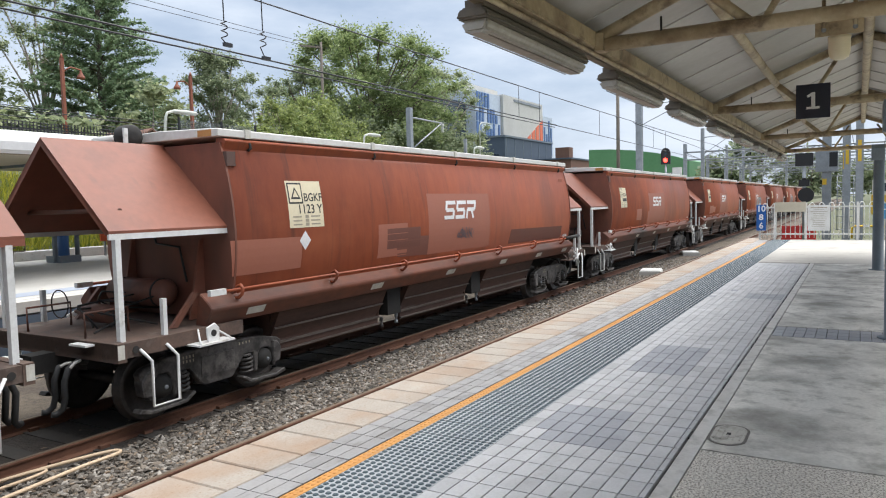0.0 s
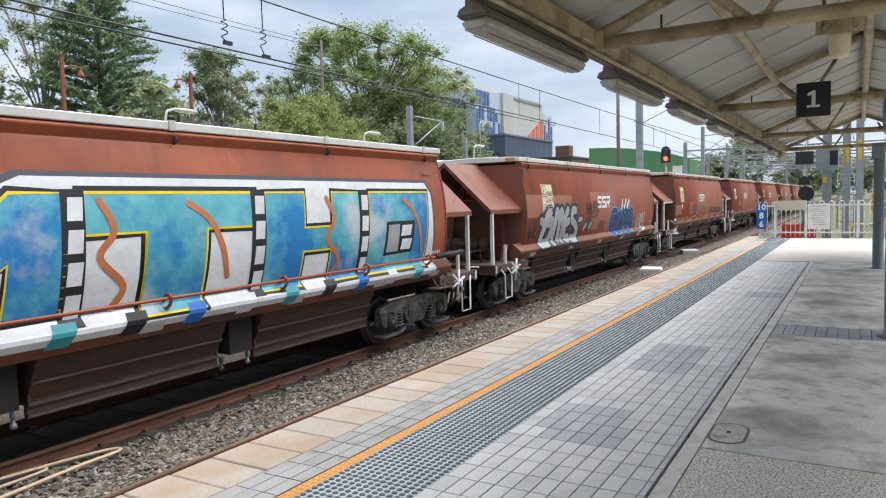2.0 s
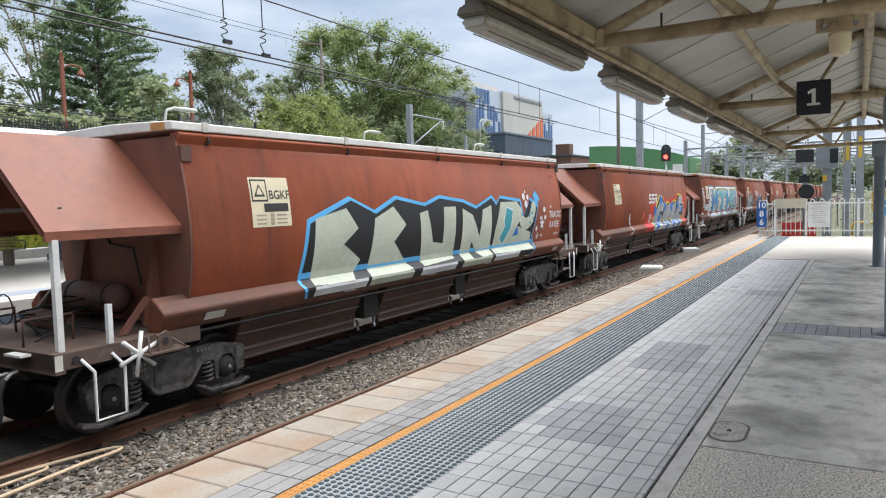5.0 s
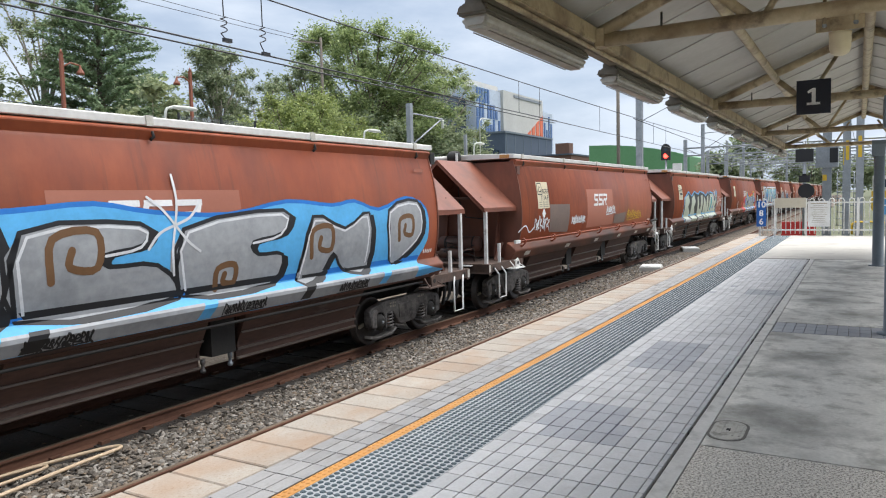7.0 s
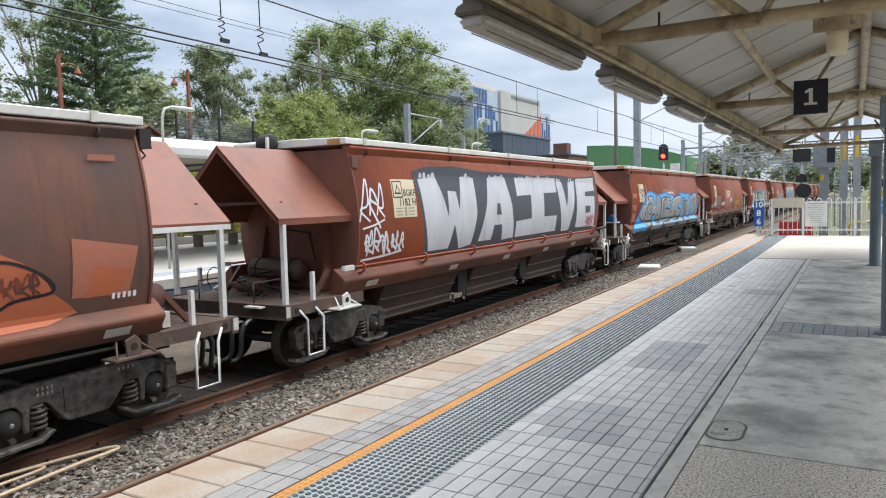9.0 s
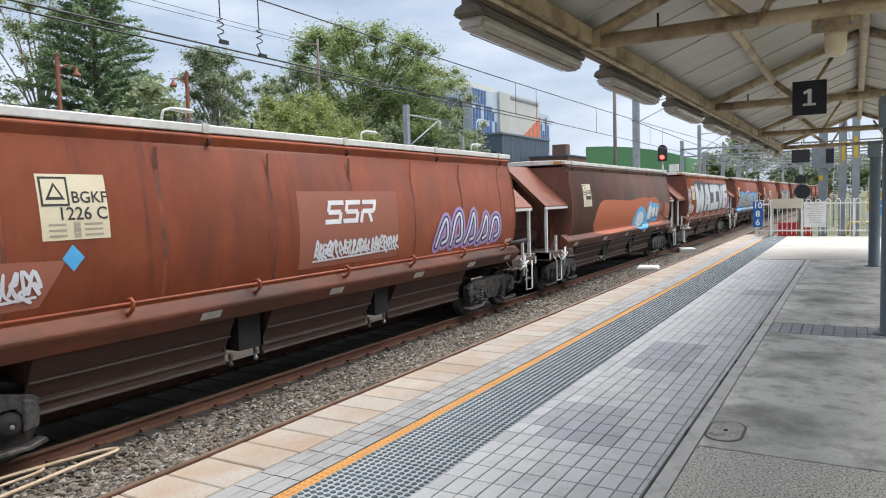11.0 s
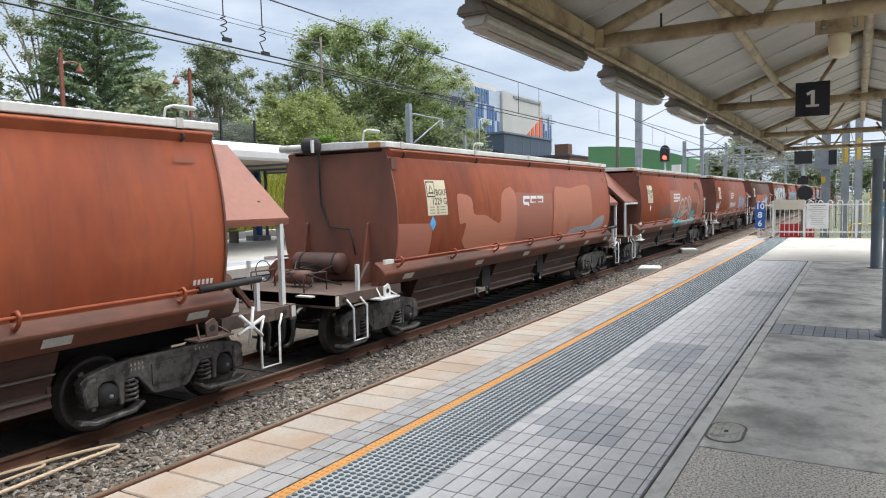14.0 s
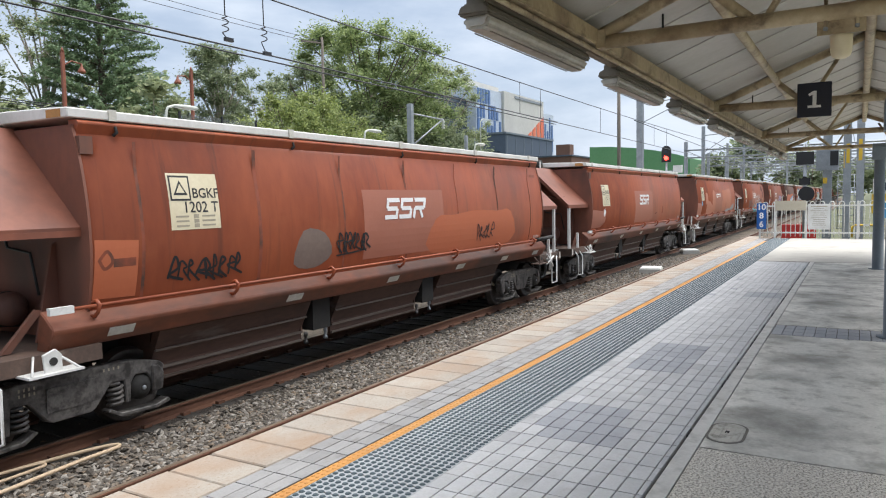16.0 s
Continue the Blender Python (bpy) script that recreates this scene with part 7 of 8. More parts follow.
w = WAGONS[10]
diamond(w)
for i, pts in enumerate(([(-3.6, 1.68), (-2.6, 1.65), (-2.5, 2.2), (-3.7, 2.25)], [(-2.45, 2.0), (-1.8, 1.98), (-1.85, 2.32), (-2.45, 2.34)], [(-2.2, 1.72), (-1.5, 1.7), (-1.48, 2.02), (-2.25, 2.06)], [(2.74, 1.62), (4.4, 1.56), (4.45, 2.28), (2.8, 2.34)])):
    art(w, "overpaint_patch", pts, "patch_dark", 0.005 + i * 0.0002, "dark overpainted patch")
spray(w, [(4.2, 3.2), (4.7, 3.15), (5.1, 2.95), (5.2, 2.6)], 0.4, "patch_dark", 0.005, "overpaint_patch")
blob(w, "sprayed_ground", [(-1.4, 1.26), (-0.9, 1.7), (-0.15, 1.95), (0.1, 1.7), (0.2, 1.3)], "p_teal", 0.006)
blob(w, "sprayed_ground", [(2.7, 1.55), (3.0, 1.88), (3.7, 1.9), (3.95, 1.6), (3.2, 1.4)], "p_teal", 0.0063)
art(w, "sprayed_band", [(0.2, 1.24), (3.2, 1.24), (3.2, 1.48), (0.2, 1.48)], "p_grey", 0.0055)
for i, line in enumerate((((-0.14, 1.55), (0.0, 2.05), (0.4, 2.42), (0.9, 2.5), (1.15, 2.2), (1.15, 1.75)), ((0.95, 1.7), (1.0, 2.2), (1.5, 2.56), (2.0, 2.35), (2.12, 1.7)), ((2.1, 1.68), (2.2, 2.58), (2.65, 2.5), (2.82, 2.1), (2.6, 1.8), (2.3, 1.75)),
                          ((0.15, 1.6), (0.45, 2.1), (0.75, 2.15), (0.6, 1.9)), ((1.3, 2.1), (1.55, 2.2), (1.6, 2.0), (1.3, 1.98)))):
    spray(w, line, 0.1 if i < 3 else 0.05, "p_chalk", 0.0118 + i * 0.0004)
for i in range(9):
    spray(w, [(0.1 + i * 0.06, 1.62 + i * 0.04), (1.1 + i * 0.12, 1.7 + i * 0.035)], 0.025, "p_chalk", 0.0142 + i * 0.0001)
tag(w, 2.5, 2.2, 0.3, 0.6, "p_white", 103, 0.025, 0.015)
for q in (-1, 1):
    spray(w, [(4.72, 2.43 - 0.22 * q), (5.02, 2.43 + 0.22 * q)], 0.04, "cream", 0.0082 + q * 0.0004, "sprayed_cross")
tagged(w, "red-brown grain hopper wagon with white outline graffiti and teal paint")

M["salmon"] = mat("salmon_overpaint", (0.40, 0.145, 0.08), (0.46, 0.17, 0.10), 0.6, s1=1.0, s2=14, bump=0.03, stain=(0.30, 0.09, 0.045), stain_scale=0.8, stain_at=(0.58, 0.8))
w = WAGONS[11]
art(w, "overpaint_patch", [(-6.93, 1.6), (-5.75, 1.62), (-5.68, 2.26), (-6.93, 2.3)], "patch", 0.003, "paler overpainted patch")
blob(w, "overpaint_patch", [(-4.6, 2.75), (-4.45, 2.86), (-3.95, 2.76), (-3.85, 2.4), (-3.3, 2.36), (-2.8, 2.2), (-2.5, 2.2), (-2.35, 2.85), (-1.6, 2.92), (-1.55, 1.6), (-4.2, 1.65), (-4.25, 2.2), (-4.55, 2.22)], "salmon", 0.0045, 3, "salmon overpainted patch with ragged edge")
art(w, "repainted_patch", [(-1.55, 1.6), (0.85, 1.56), (0.92, 2.86), (-1.53, 2.88)], "patch", 0.0055, "paler repainted patch")
owner_mark(w, "logo", False)
blob(w, "overpaint_patch", [(-1.2, 1.75), (-1.2, 2.5), (-0.75, 2.52), (-0.7, 2.6), (0.3, 2.6), (0.6, 2.5), (0.6, 1.75)], "patch", 0.0135, 3, "paler overpainted patch")
blob(w, "overpaint_patch", [(1.1, 1.68), (1.12, 2.9), (1.6, 3.04), (2.4, 3.0), (3.2, 3.08), (4.2, 3.08), (4.32, 2.6), (4.28, 1.75), (2.8, 1.68)], "salmon", 0.0047, 3, "salmon overpainted patch with ragged edge")
blob(w, "grey_smear", [(2.2, 1.62), (2.8, 1.8), (4.2, 1.82), (4.8, 2.0), (5.55, 2.1), (5.5, 1.75), (4.2, 1.65)], "p_grey", 0.0050, 3)
diamond(w, -5.75, 2.26, "p_sky")
tagged(w, "red-brown grain hopper wagon with salmon patches and no rear hood")

w = WAGONS[12]
diamond(w, -5.75, 2.2)
art(w, "overpaint_patch", [(-6.93, 1.72), (-6.0, 1.72), (-5.95, 1.86), (-5.55, 1.88), (-5.5, 2.24), (-6.93, 2.32)], "patch", 0.003, "paler overpainted patch")
spray(w, [(2.5, 2.25), (2.56, 2.1), (2.52, 2.0)], 0.06, "p_rust", 0.004, "rust_scar")
spray(w, [(1.3, 2.0), (1.5, 2.02)], 0.05, "p_rust", 0.004, "rust_scar")
tagged(w, "plain red-brown grain hopper wagon with pale patch")

w = WAGONS[13]
tag(w, -5.3, 1.93, 1.15, 0.3, "p_black", 131, 0.04)
tag(w, -2.15, 2.06, 0.85, 0.3, "p_black", 132, 0.04)
tag(w, 2.8, 2.0, 0.85, 0.38, "p_black", 133, 0.035)
blob(w, "overpaint_patch", [(0.5, 1.66), (0.62, 2.36), (1.4, 2.42), (2.4, 2.5), (3.4, 2.46), (4.2, 2.44), (4.2, 1.66)], "patch_orange", 0.0045, 3, "orange-red overpainted patch")
art(w, "overpaint_patch", [(-6.92, 1.68), (-6.36, 1.66), (-6.33, 2.33), (-6.9, 2.36)], "patch_orange", 0.0045, "orange-red overpainted patch")
paint(w, "old_number_bar", rect(0.3, 0.1), "p_rust", -6.6, 2.08, 0.006)
spray(w, [(-6.85, 2.12), (-6.75, 2.22), (-6.68, 2.1), (-6.78, 2.02), (-6.85, 2.12)], 0.04, "p_rust", 0.0062, "old_emblem")
blob(w, "grey_smear", [(-3.6, 1.8), (-3.4, 2.3), (-2.9, 2.25), (-2.7, 1.9), (-3.1, 1.7)], "p_rust_grey", 0.0035, 3)
tagged(w, "red-brown grain hopper wagon with ribs and black tags")
for k in (-3, -5):
    piece(WAGONS[k], "ACER", 0.5, 2.1, 1.2, "p_grey", "p_black", None, 0.06, 1.1, 0.9)


# ---- trees ----
def leaves(name, centres, radii, count, size, material, seed, squash=0.75):
    """Many small leaf blades scattered in and on clumps."""
    rng = np.random.default_rng(seed)
    centres, radii = np.array(centres, float), np.array(radii, float)
    p = radii ** 2 / (radii ** 2).sum()
    pick = rng.choice(len(centres), count, p=p)
    d = rng.normal(size=(count, 3))
    d /= np.linalg.norm(d, axis=1, keepdims=True)
    r = radii[pick] * np.minimum(np.abs(rng.normal(0.0, 0.8, count)) + 0.1, 2.0)
    pos = centres[pick] + d * r[:, None] * np.array((1, 1, squash))
    u = rng.normal(size=(count, 3)) * (1, 1, 0.55)
    u /= np.linalg.norm(u, axis=1, keepdims=True)
    w = np.cross(u, rng.normal(size=(count, 3)) * (0.6, 0.6, 1))
    w /= np.linalg.norm(w, axis=1, keepdims=True)
    s = size * rng.uniform(0.6, 1.4, count)
    u, w = u * s[:, None], w * (s * 0.45)[:, None]
    v = np.stack([pos - u, pos + w, pos + u, pos - w], 1).reshape(-1, 3)
    return soup(name, v, np.arange(4 * count).reshape(count, 4), material)


def broad_tree(x, y, z, height, spread, seed, leafmat, barkmat, label, clumps=40, count=9000, size=0.35, low=0.3, open_by=0.16):
    rng = random.Random(seed)
    t = holder("tree", pose(x, y, z), label, "tree")
    limbs = B()
    top = height * 0.62
    pipe(limbs, [(0, 0, -0.5), (spread * 0.03, 0, height * 0.2), (-spread * 0.02, spread * 0.03, height * 0.42), (spread * 0.02, 0, top)], height * 0.012, 8)
    cs, rs = [], []
    for k in range(clumps):
        a, h = rng.uniform(0, 6.283), low + (1 - low) * rng.random()
        reach = spread * math.sqrt(max(0.05, 1 - ((h - 0.55) / 0.52) ** 2)) * rng.uniform(0.25, 1.0) ** 0.7
        c = (math.cos(a) * reach, math.sin(a) * reach, h * height * 0.93)
        cs.append(c)
        rs.append(spread * rng.uniform(open_by * 0.8, open_by * 1.6))
        if k % 2 == 0:
            s = rng.uniform(0.2, 0.6) * top
            mid = (c[0] * 0.45, c[1] * 0.45, s + (c[2] - s) * 0.6)
            pipe(limbs, [(0, 0, s), mid, c], height * 0.004, 5)
    part("trunk", limbs, barkmat, t, "branching trunk and limbs")
    part("crown", leaves("crown", cs, rs, count, size, leafmat, seed), None, t, "leafy crown with gaps")
    return t


def pine(x, y, z, height, spread, seed):
    """A tiered pine with level branches."""
    rng = random.Random(seed)
    t = holder("tree", pose(x, y, z), "dark green tiered Norfolk pine", "tree")
    bm = B()
    rod(bm, (0, 0, -0.5), (0, 0, height), height * 0.018, 10, 0.03)
    cs, rs = [], []
    tiers = 24
    for k in range(tiers):
        q = k / (tiers - 1)
        h = height * (0.12 + 0.87 * q)
        reach = spread * (1.03 - q) ** 0.95 * rng.uniform(0.85, 1.12)
        for j in range(8):
            a = j * math.pi / 4 + k * 0.5 + rng.uniform(-0.2, 0.2)
            rr = reach * rng.uniform(0.7, 1.08)
            tip = (math.cos(a) * rr, math.sin(a) * rr, h + rr * 0.22)
            rod(bm, (0, 0, h - 0.1), tip, 0.05, 4, 0.015)
            n = max(3, int(rr / 0.42))
            for i in range(n):
                f = 0.25 + 0.75 * (i + 1) / n
                cs.append((tip[0] * f, tip[1] * f, h + (tip[2] - h) * f + 0.12))
                rs.append(0.42 * (0.6 + 0.7 * (1 - abs(f - 0.6))))
    part("trunk", bm, M["bark"], t)
    part("crown", leaves("crown", cs, rs, 70000, 0.15, M["leaf_pine"], seed, 0.6), None, t, "level tiers of needle foliage")


pine(41.4, 60, 3.5, 26.0, 7.3, 1)
broad_tree(39.8, 66, 3.5, 20.5, 5.2, 2, M["leaf_gum"], M["gum_bark"], "tall open gum tree with pale limbs", 30, 15000, 0.15, 0.35, 0.13)
broad_tree(40.5, 52, 3.5, 9.0, 2.6, 20, M["leaf_gum"], M["gum_bark"], "slender gum tree beside the pine", 16, 2600, 0.28, 0.4, 0.24)
broad_tree(31.0, 62, 3.5, 10.6, 4.0, 3, M["leaf_dark"], M["bark"], "dense dark green tree behind the fence", 34, 9000, 0.3)
broad_tree(49.5, 66, 3.5, 12.5, 4.4, 4, M["leaf_gum"], M["gum_bark"], "pale green gum tree behind the pine", 26, 5500, 0.3, 0.3, 0.2)
broad_tree(55.3, 60, 3.5, 15.9, 4.2, 5, M["leaf_dark"], M["gum_bark"], "upright grey-green tree with airy crown", 90, 34000, 0.15, 0.08, 0.15)
broad_tree(62.6, 61, 3.5, 15.0, 3.0, 6, M["leaf_dark"], M["gum_bark"], "slim airy grey-green tree", 50, 15000, 0.15, 0.08, 0.17)
broad_tree(97.0, 70, 4.0, 26.6, 15.0, 7, M["leaf_fig"], M["bark"], "large spreading fig tree with dense domed crown", 190, 100000, 0.24, 0.2, 0.085)
broad_tree(84.5, 72, 4.0, 19.0, 7.5, 8, M["leaf_dark"], M["bark"], "dark leafy tree in front of a large fig", 60, 22000, 0.24, 0.1, 0.13)
broad_tree(116.5, 70, 4.0, 23.5, 11.0, 9, M["leaf_gum"], M["gum_bark"], "sparse gum tree with bare twigs", 110, 30000, 0.24, 0.12, 0.09)
for i, (x, y, h, s) in enumerate(((51.5, 47, 8.6, 3.3), (56.5, 48, 9.6, 3.8), (61.5, 49, 8.8, 3.6), (66.5, 50, 6.6, 3.2), (47.5, 47, 6.0, 2.6))):
    broad_tree(x, y, 3.4, h, s, 30 + i, M["leaf_bush"], M["bark"], "dense yellow-green shrub thicket", 44, 13000, 0.15, 0.02, 0.22)
broad_tree(50.0, 41, 3.4, 4.3, 1.0, 40, M["leaf_bright"], M["bark"], "small bright green sapling", 16, 1500, 0.17, 0.2, 0.3)
for i, (x, y, h, s) in enumerate(((88, 62, 11, 5), (97, 60, 9, 5), (106, 62, 10, 5), (112, 60, 8, 5), (29, 47, 4.6, 2.6), (46, 48, 4.6, 2.4), (24, 46, 4.6, 3), (20, 46, 4.6, 3))):
    broad_tree(x, y, 3.6, h, s, 50 + i, M["leaf_dark"] if i < 4 else M["leaf_gum"], M["bark"], "low dark shrub under taller trees" if i < 4 else "yellowish low shrub behind the fence", 30, 6000, 0.3, 0.02, 0.24)
for i, (x, y, h, s) in enumerate(((205, 22, 17, 9), (240, 12, 14, 9), (270, 4, 13, 10), (300, -6, 14, 9), (190, 30, 11, 6), (230, -22, 14, 10), (260, -38, 14, 10), (200, -30, 12, 8))):
    broad_tree(x, y, 0.5, h, s, 70 + i, M["leaf_dark"], M["bark"], "distant dark green tree beyond the railway yard", 30, 5000, 0.6, 0.1, 0.22)


# ---- buildings ----
def office():
    o = holder("office_building", pose(0, 0, 0), "modern office block with blue panels and orange striped wall", "building")
    y = 120.0
    part("glass_wing", box(B(), 203, y + 4, 5, 233, y + 30, 38), M["glass_dark"], o, "dark glazed wing")
    for i in range(8):
        part("floor_band", box(B(), 203.5, y + 3.8, 8.4 + i * 3.7, 232.5, y + 4.0, 8.8 + i * 3.7), M["slate"], o)
    rng = random.Random(8)
    part("panel_wing", box(B(), 231, y, 5, 252, y + 30, 42.3), M["panel_white"], o, "pale blue panelled wing")
    for i in range(9):
        for j in range(4):
            z = 20.5 + j * 5.4
            if rng.random() < 0.72:
                part("blue_panel", box(B(), 231.4 + i * 2.25, y - 0.25, z, 232.9 + i * 2.25, y - 0.02, z + rng.choice((3.2, 5.2, 5.2))), M["panel_blue"], o)
    part("roof_plant", box(B(), 236, y + 6, 42.3, 262, y + 24, 46.0), M["facade"], o)
    part("blank_wall", box(B(), 252.2, y - 1, 5, 292, y + 30, 43.0), M["facade"], o, "pale blank concrete wall")
    part("parapet", box(B(), 262, y - 1.3, 41.2, 290, y - 1.02, 42.2), M["steel"], o)
    for i in range(7):
        x = 262 + i * 4.4
        st = prism(B(), [(x, 21.0), (x + 3.0, 21.0), (x + 3.0, 21.0 + (x + 3.0 - 262) * 0.52), (x, 21.0 + (x - 262) * 0.52 + 0.01)], y - 1.3, y - 1.03, "y")
        part("orange_stripe", st, M["panel_orange"], o, "orange vertical stripe")
    part("end_wing", box(B(), 292.2, y, 5, 306, y + 30, 38.5), M["panel_white"], o)
    for i in range(5):
        part("blue_panel", box(B(), 293 + i * 2.6, y - 0.25, 22, 294.4 + i * 2.6, y - 0.02, 37 - (i % 3) * 3), M["panel_blue"], o)
    p = holder("podium_building", pose(0, 0, 0), "slate blue low building in front of an office block", "building")
    part("wall", box(B(), 217, 102, 3, 259, 112, 23.2), M["slate"], p)
    part("roof", box(B(), 216.6, 101.6, 23.2, 259.4, 112.4, 23.8), M["steel_blue"], p)
    part("annexe", box(B(), 190, 104, 3, 216.5, 114, 17.5), M["glass_dark"], p, "dark glazed annexe")
    for i in range(6):
        part("rib", box(B(), 218 + i * 7, 101.9, 15, 218.3 + i * 7, 101.99, 23), M["steel_blue"], p)
    q = holder("brick_building", pose(0, 0, 0), "brown brick building with flat roof", "building")
    part("wall", box(B(), 236, 86, 3, 274, 100, 15.8), M["brick_wall"], q)
    for i in range(7):
        part("window", box(B(), 238 + i * 5.2, 85.85, 9.5, 241 + i * 5.2, 85.98, 13), M["glass_dark"], q)
    part("roof", box(B(), 235.6, 85.6, 15.8, 274.4, 100.4, 16.3), M["slate"], q)
    part("stair_tower", box(B(), 237, 87, 16.3, 241, 92, 20), M["brick_wall"], q)


office()
sh = B()
prism(sh, [(37.5, 3), (37.5, 11.0), (41, 12.2), (46, 13.4), (52, 14.4), (58, 15.0), (64, 15.2), (64, 3)], 190, 240)
shed = thing("green_shed", sh, M["green_shed"], "large green curved-roof shed in the distance", "shed")
for i in range(9):
    part("door", box(B(), 189.9, 42 + i * 2.6, 3, 189.99, 44 + i * 2.6, 8), M["slate"], shed)


def house():
    h = holder("house", pose(34.6, 45.0, 3.9), "ochre rendered house with red gabled roof", "house")
    part("wall", box(B(), -2.6, 0, 0, 2.6, 6, 2.0), M["ochre"], h)
    part("gable", prism(B(), [(-2.6, 2.0), (2.6, 2.0), (0, 3.45)], 0, 0.2, "y"), M["ochre"], h)
    part("roof", prism(B(), [(-3.0, 1.85), (-3.0, 1.98), (0, 3.72), (3.0, 1.98), (3.0, 1.85), (0, 3.58)], -0.5, 6.5, "y"), M["brick_wall"], h, "brown tiled gable roof")
    for x in (-1.4, 1.0):
        w = part("window", box(B(), x - 0.5, -0.05, 0.7, x + 0.5, 0.02, 1.7), M["glass_dark"], h)
        part("frame", box(B(), x - 0.58, -0.08, 0.62, x + 0.58, -0.051, 0.7), M["white"], w)


house()
for i, (x, y) in enumerate(((40.5, 52), (60, 66))):
    hb = holder("house", pose(x, y, 3.4), "distant brick house among trees", "house")
    part("wall", box(B(), -3, 0, 0, 3, 6, 2.7), M["brick_wall"], hb)
    part("roof", prism(B(), [(-3.4, 2.6), (-3.4, 2.8), (0, 4.2), (3.4, 2.8), (3.4, 2.6)], -0.4, 6.4, "y"), M["red_roof"], hb)
    part("window", box(B(), -1, -0.05, 1.2, 0.6, 0.01, 2.1), M["glass_dark"], hb)


# ---- fences, lamps and poles on the bank ----
def bank_fence():
    f = holder("bank_fence", pose(0, 31.5, 4.0), "black picket fence along the top of the bank", "fence")
    for z in (0.25, 1.35):
        part("fence_rail", box(B(), 4, -0.02, z - 0.03, 24.5, 0.02, z + 0.03), M["black"], f)
    pk = done("picket", prism(B(), [(-0.022, 0), (-0.022, 1.55), (0, 1.68), (0.022, 1.55), (0.022, 0)], -0.015, 0.015, "y"), M["black"])
    for i in range(128):
        o = new("picket", pk)
        o.parent, o.location = f, (4.1 + i * 0.16, 0, 0)
    m = holder("mesh_fence", pose(26.2, 31.5, 3.95), "dark mesh screen panels on the bank", "fence")
    mesh = mat("dark_wire_mesh", (0.05, 0.06, 0.06), (0.10, 0.115, 0.11), 0.7)
    for i, (x0, x1, z0, z1) in enumerate(((0, 2.9, 0.3, 2.5), (2.95, 5.6, 0.2, 2.5))):
        part("post", box(B(), x0 - 0.05, -0.05, 0, x0 + 0.05, 0.05, z1 + 0.15), M["black"], m)
        g = B()
        for k in range(34):
            x = x0 + (x1 - x0) * (k + 0.5) / 34
            rod(g, (x, 0, z0), (x, 0, z1), 0.012, 4)
        for k in range(24):
            z = z0 + (z1 - z0) * k / 23
            rod(g, (x0, 0, z), (x1, 0, z), 0.012, 4)
        part("mesh_panel", g, mesh, m)
    part("post", box(B(), 5.55, -0.05, 0, 5.65, 0.05, 2.65), M["black"], m)


bank_fence()
rw = holder("retaining_wall", pose(0, 23.9, 0.0), "grey concrete block retaining wall behind the platform", "wall", kind="structure")
for r in range(5):
    blk = done("block", bevel(box(B(), 0, 0, 0, 0.58, 0.3, 0.26), 0.02, 1), M["sandstone"])
    for i in range(18):
        o = new("block", blk)
        o.parent, o.location = rw, (-6.0 + i * 0.6 + (r % 2) * 0.3, 0.03 * r, 0.9 + r * 0.28)
part("wall_core", box(B(), -6, 0.2, 0, 5, 0.6, 2.35), M["sandstone"], rw)


def street_lamp(x, y, z, h, reach, label="pale curved street lamp"):
    l = holder("street_lamp", pose(x, y, z), label, "street lamp", "street lamps")
    pts = [(0, 0, 0), (0, 0, h - 0.6)] + [(reach * 0.25 * (1 - math.cos(a)), 0, h - 0.6 + 0.55 * math.sin(a)) for a in np.linspace(0.2, 1.5, 6)] + [(reach * 0.6, 0, h)]
    part("pole", pipe(B(), pts, 0.035 if h < 5 else 0.07), M["pale_lamp"], l)
    part("lamp_head", lathe(B(), [(-0.42, 0.02), (-0.3, 0.05), (0.1, 0.065), (0.38, 0.05), (0.45, 0.01)], (reach * 0.6 + 0.35, 0, h + 0.0), "x", 14), M["pale_lamp"], l, "flat pale lamp head")
    return l


street_lamp(12.2, 15.2, 0.0, 4.15, 0.45)
street_lamp(20.6, 15.2, 0.0, 4.15, 0.45)
street_lamp(29.0, 15.2, 0.0, 4.15, 0.45)
street_lamp(78.0, 40.0, 2.5, 8.9, 3.0, "pale street lamp with flat wing head")


def heritage_lamp(x, y, z, h, side):
    l = holder("heritage_lamp", pose(x, y, z), "red-brown heritage lamp post with bell lantern", "street lamp", "heritage lamps")
    part("post", box(B(), -0.1, -0.1, 0, 0.1, 0.1, h), M["heritage"], l)
    part("arm", pipe(B(), [(0, 0, h - 0.9), (side * 0.6, 0, h - 0.5), (side * 1.3, 0, h - 0.6)], 0.05), M["heritage"], l)
    part("lantern", lathe(B(), [(-0.62, 0.27), (-0.5, 0.25), (-0.3, 0.12), (-0.1, 0.06), (0.0, 0.03)], (side * 1.3, 0, h - 0.55), "z", 14), M["heritage"], l)
    part("finial", lathe(B(), [(0, 0.13), (0.3, 0.02)], (0, 0, h), "z", 8), M["heritage"], l)


heritage_lamp(28.3, 45, 3.4, 8.3, 1)
heritage_lamp(38.7, 45, 3.4, 8.6, -1)


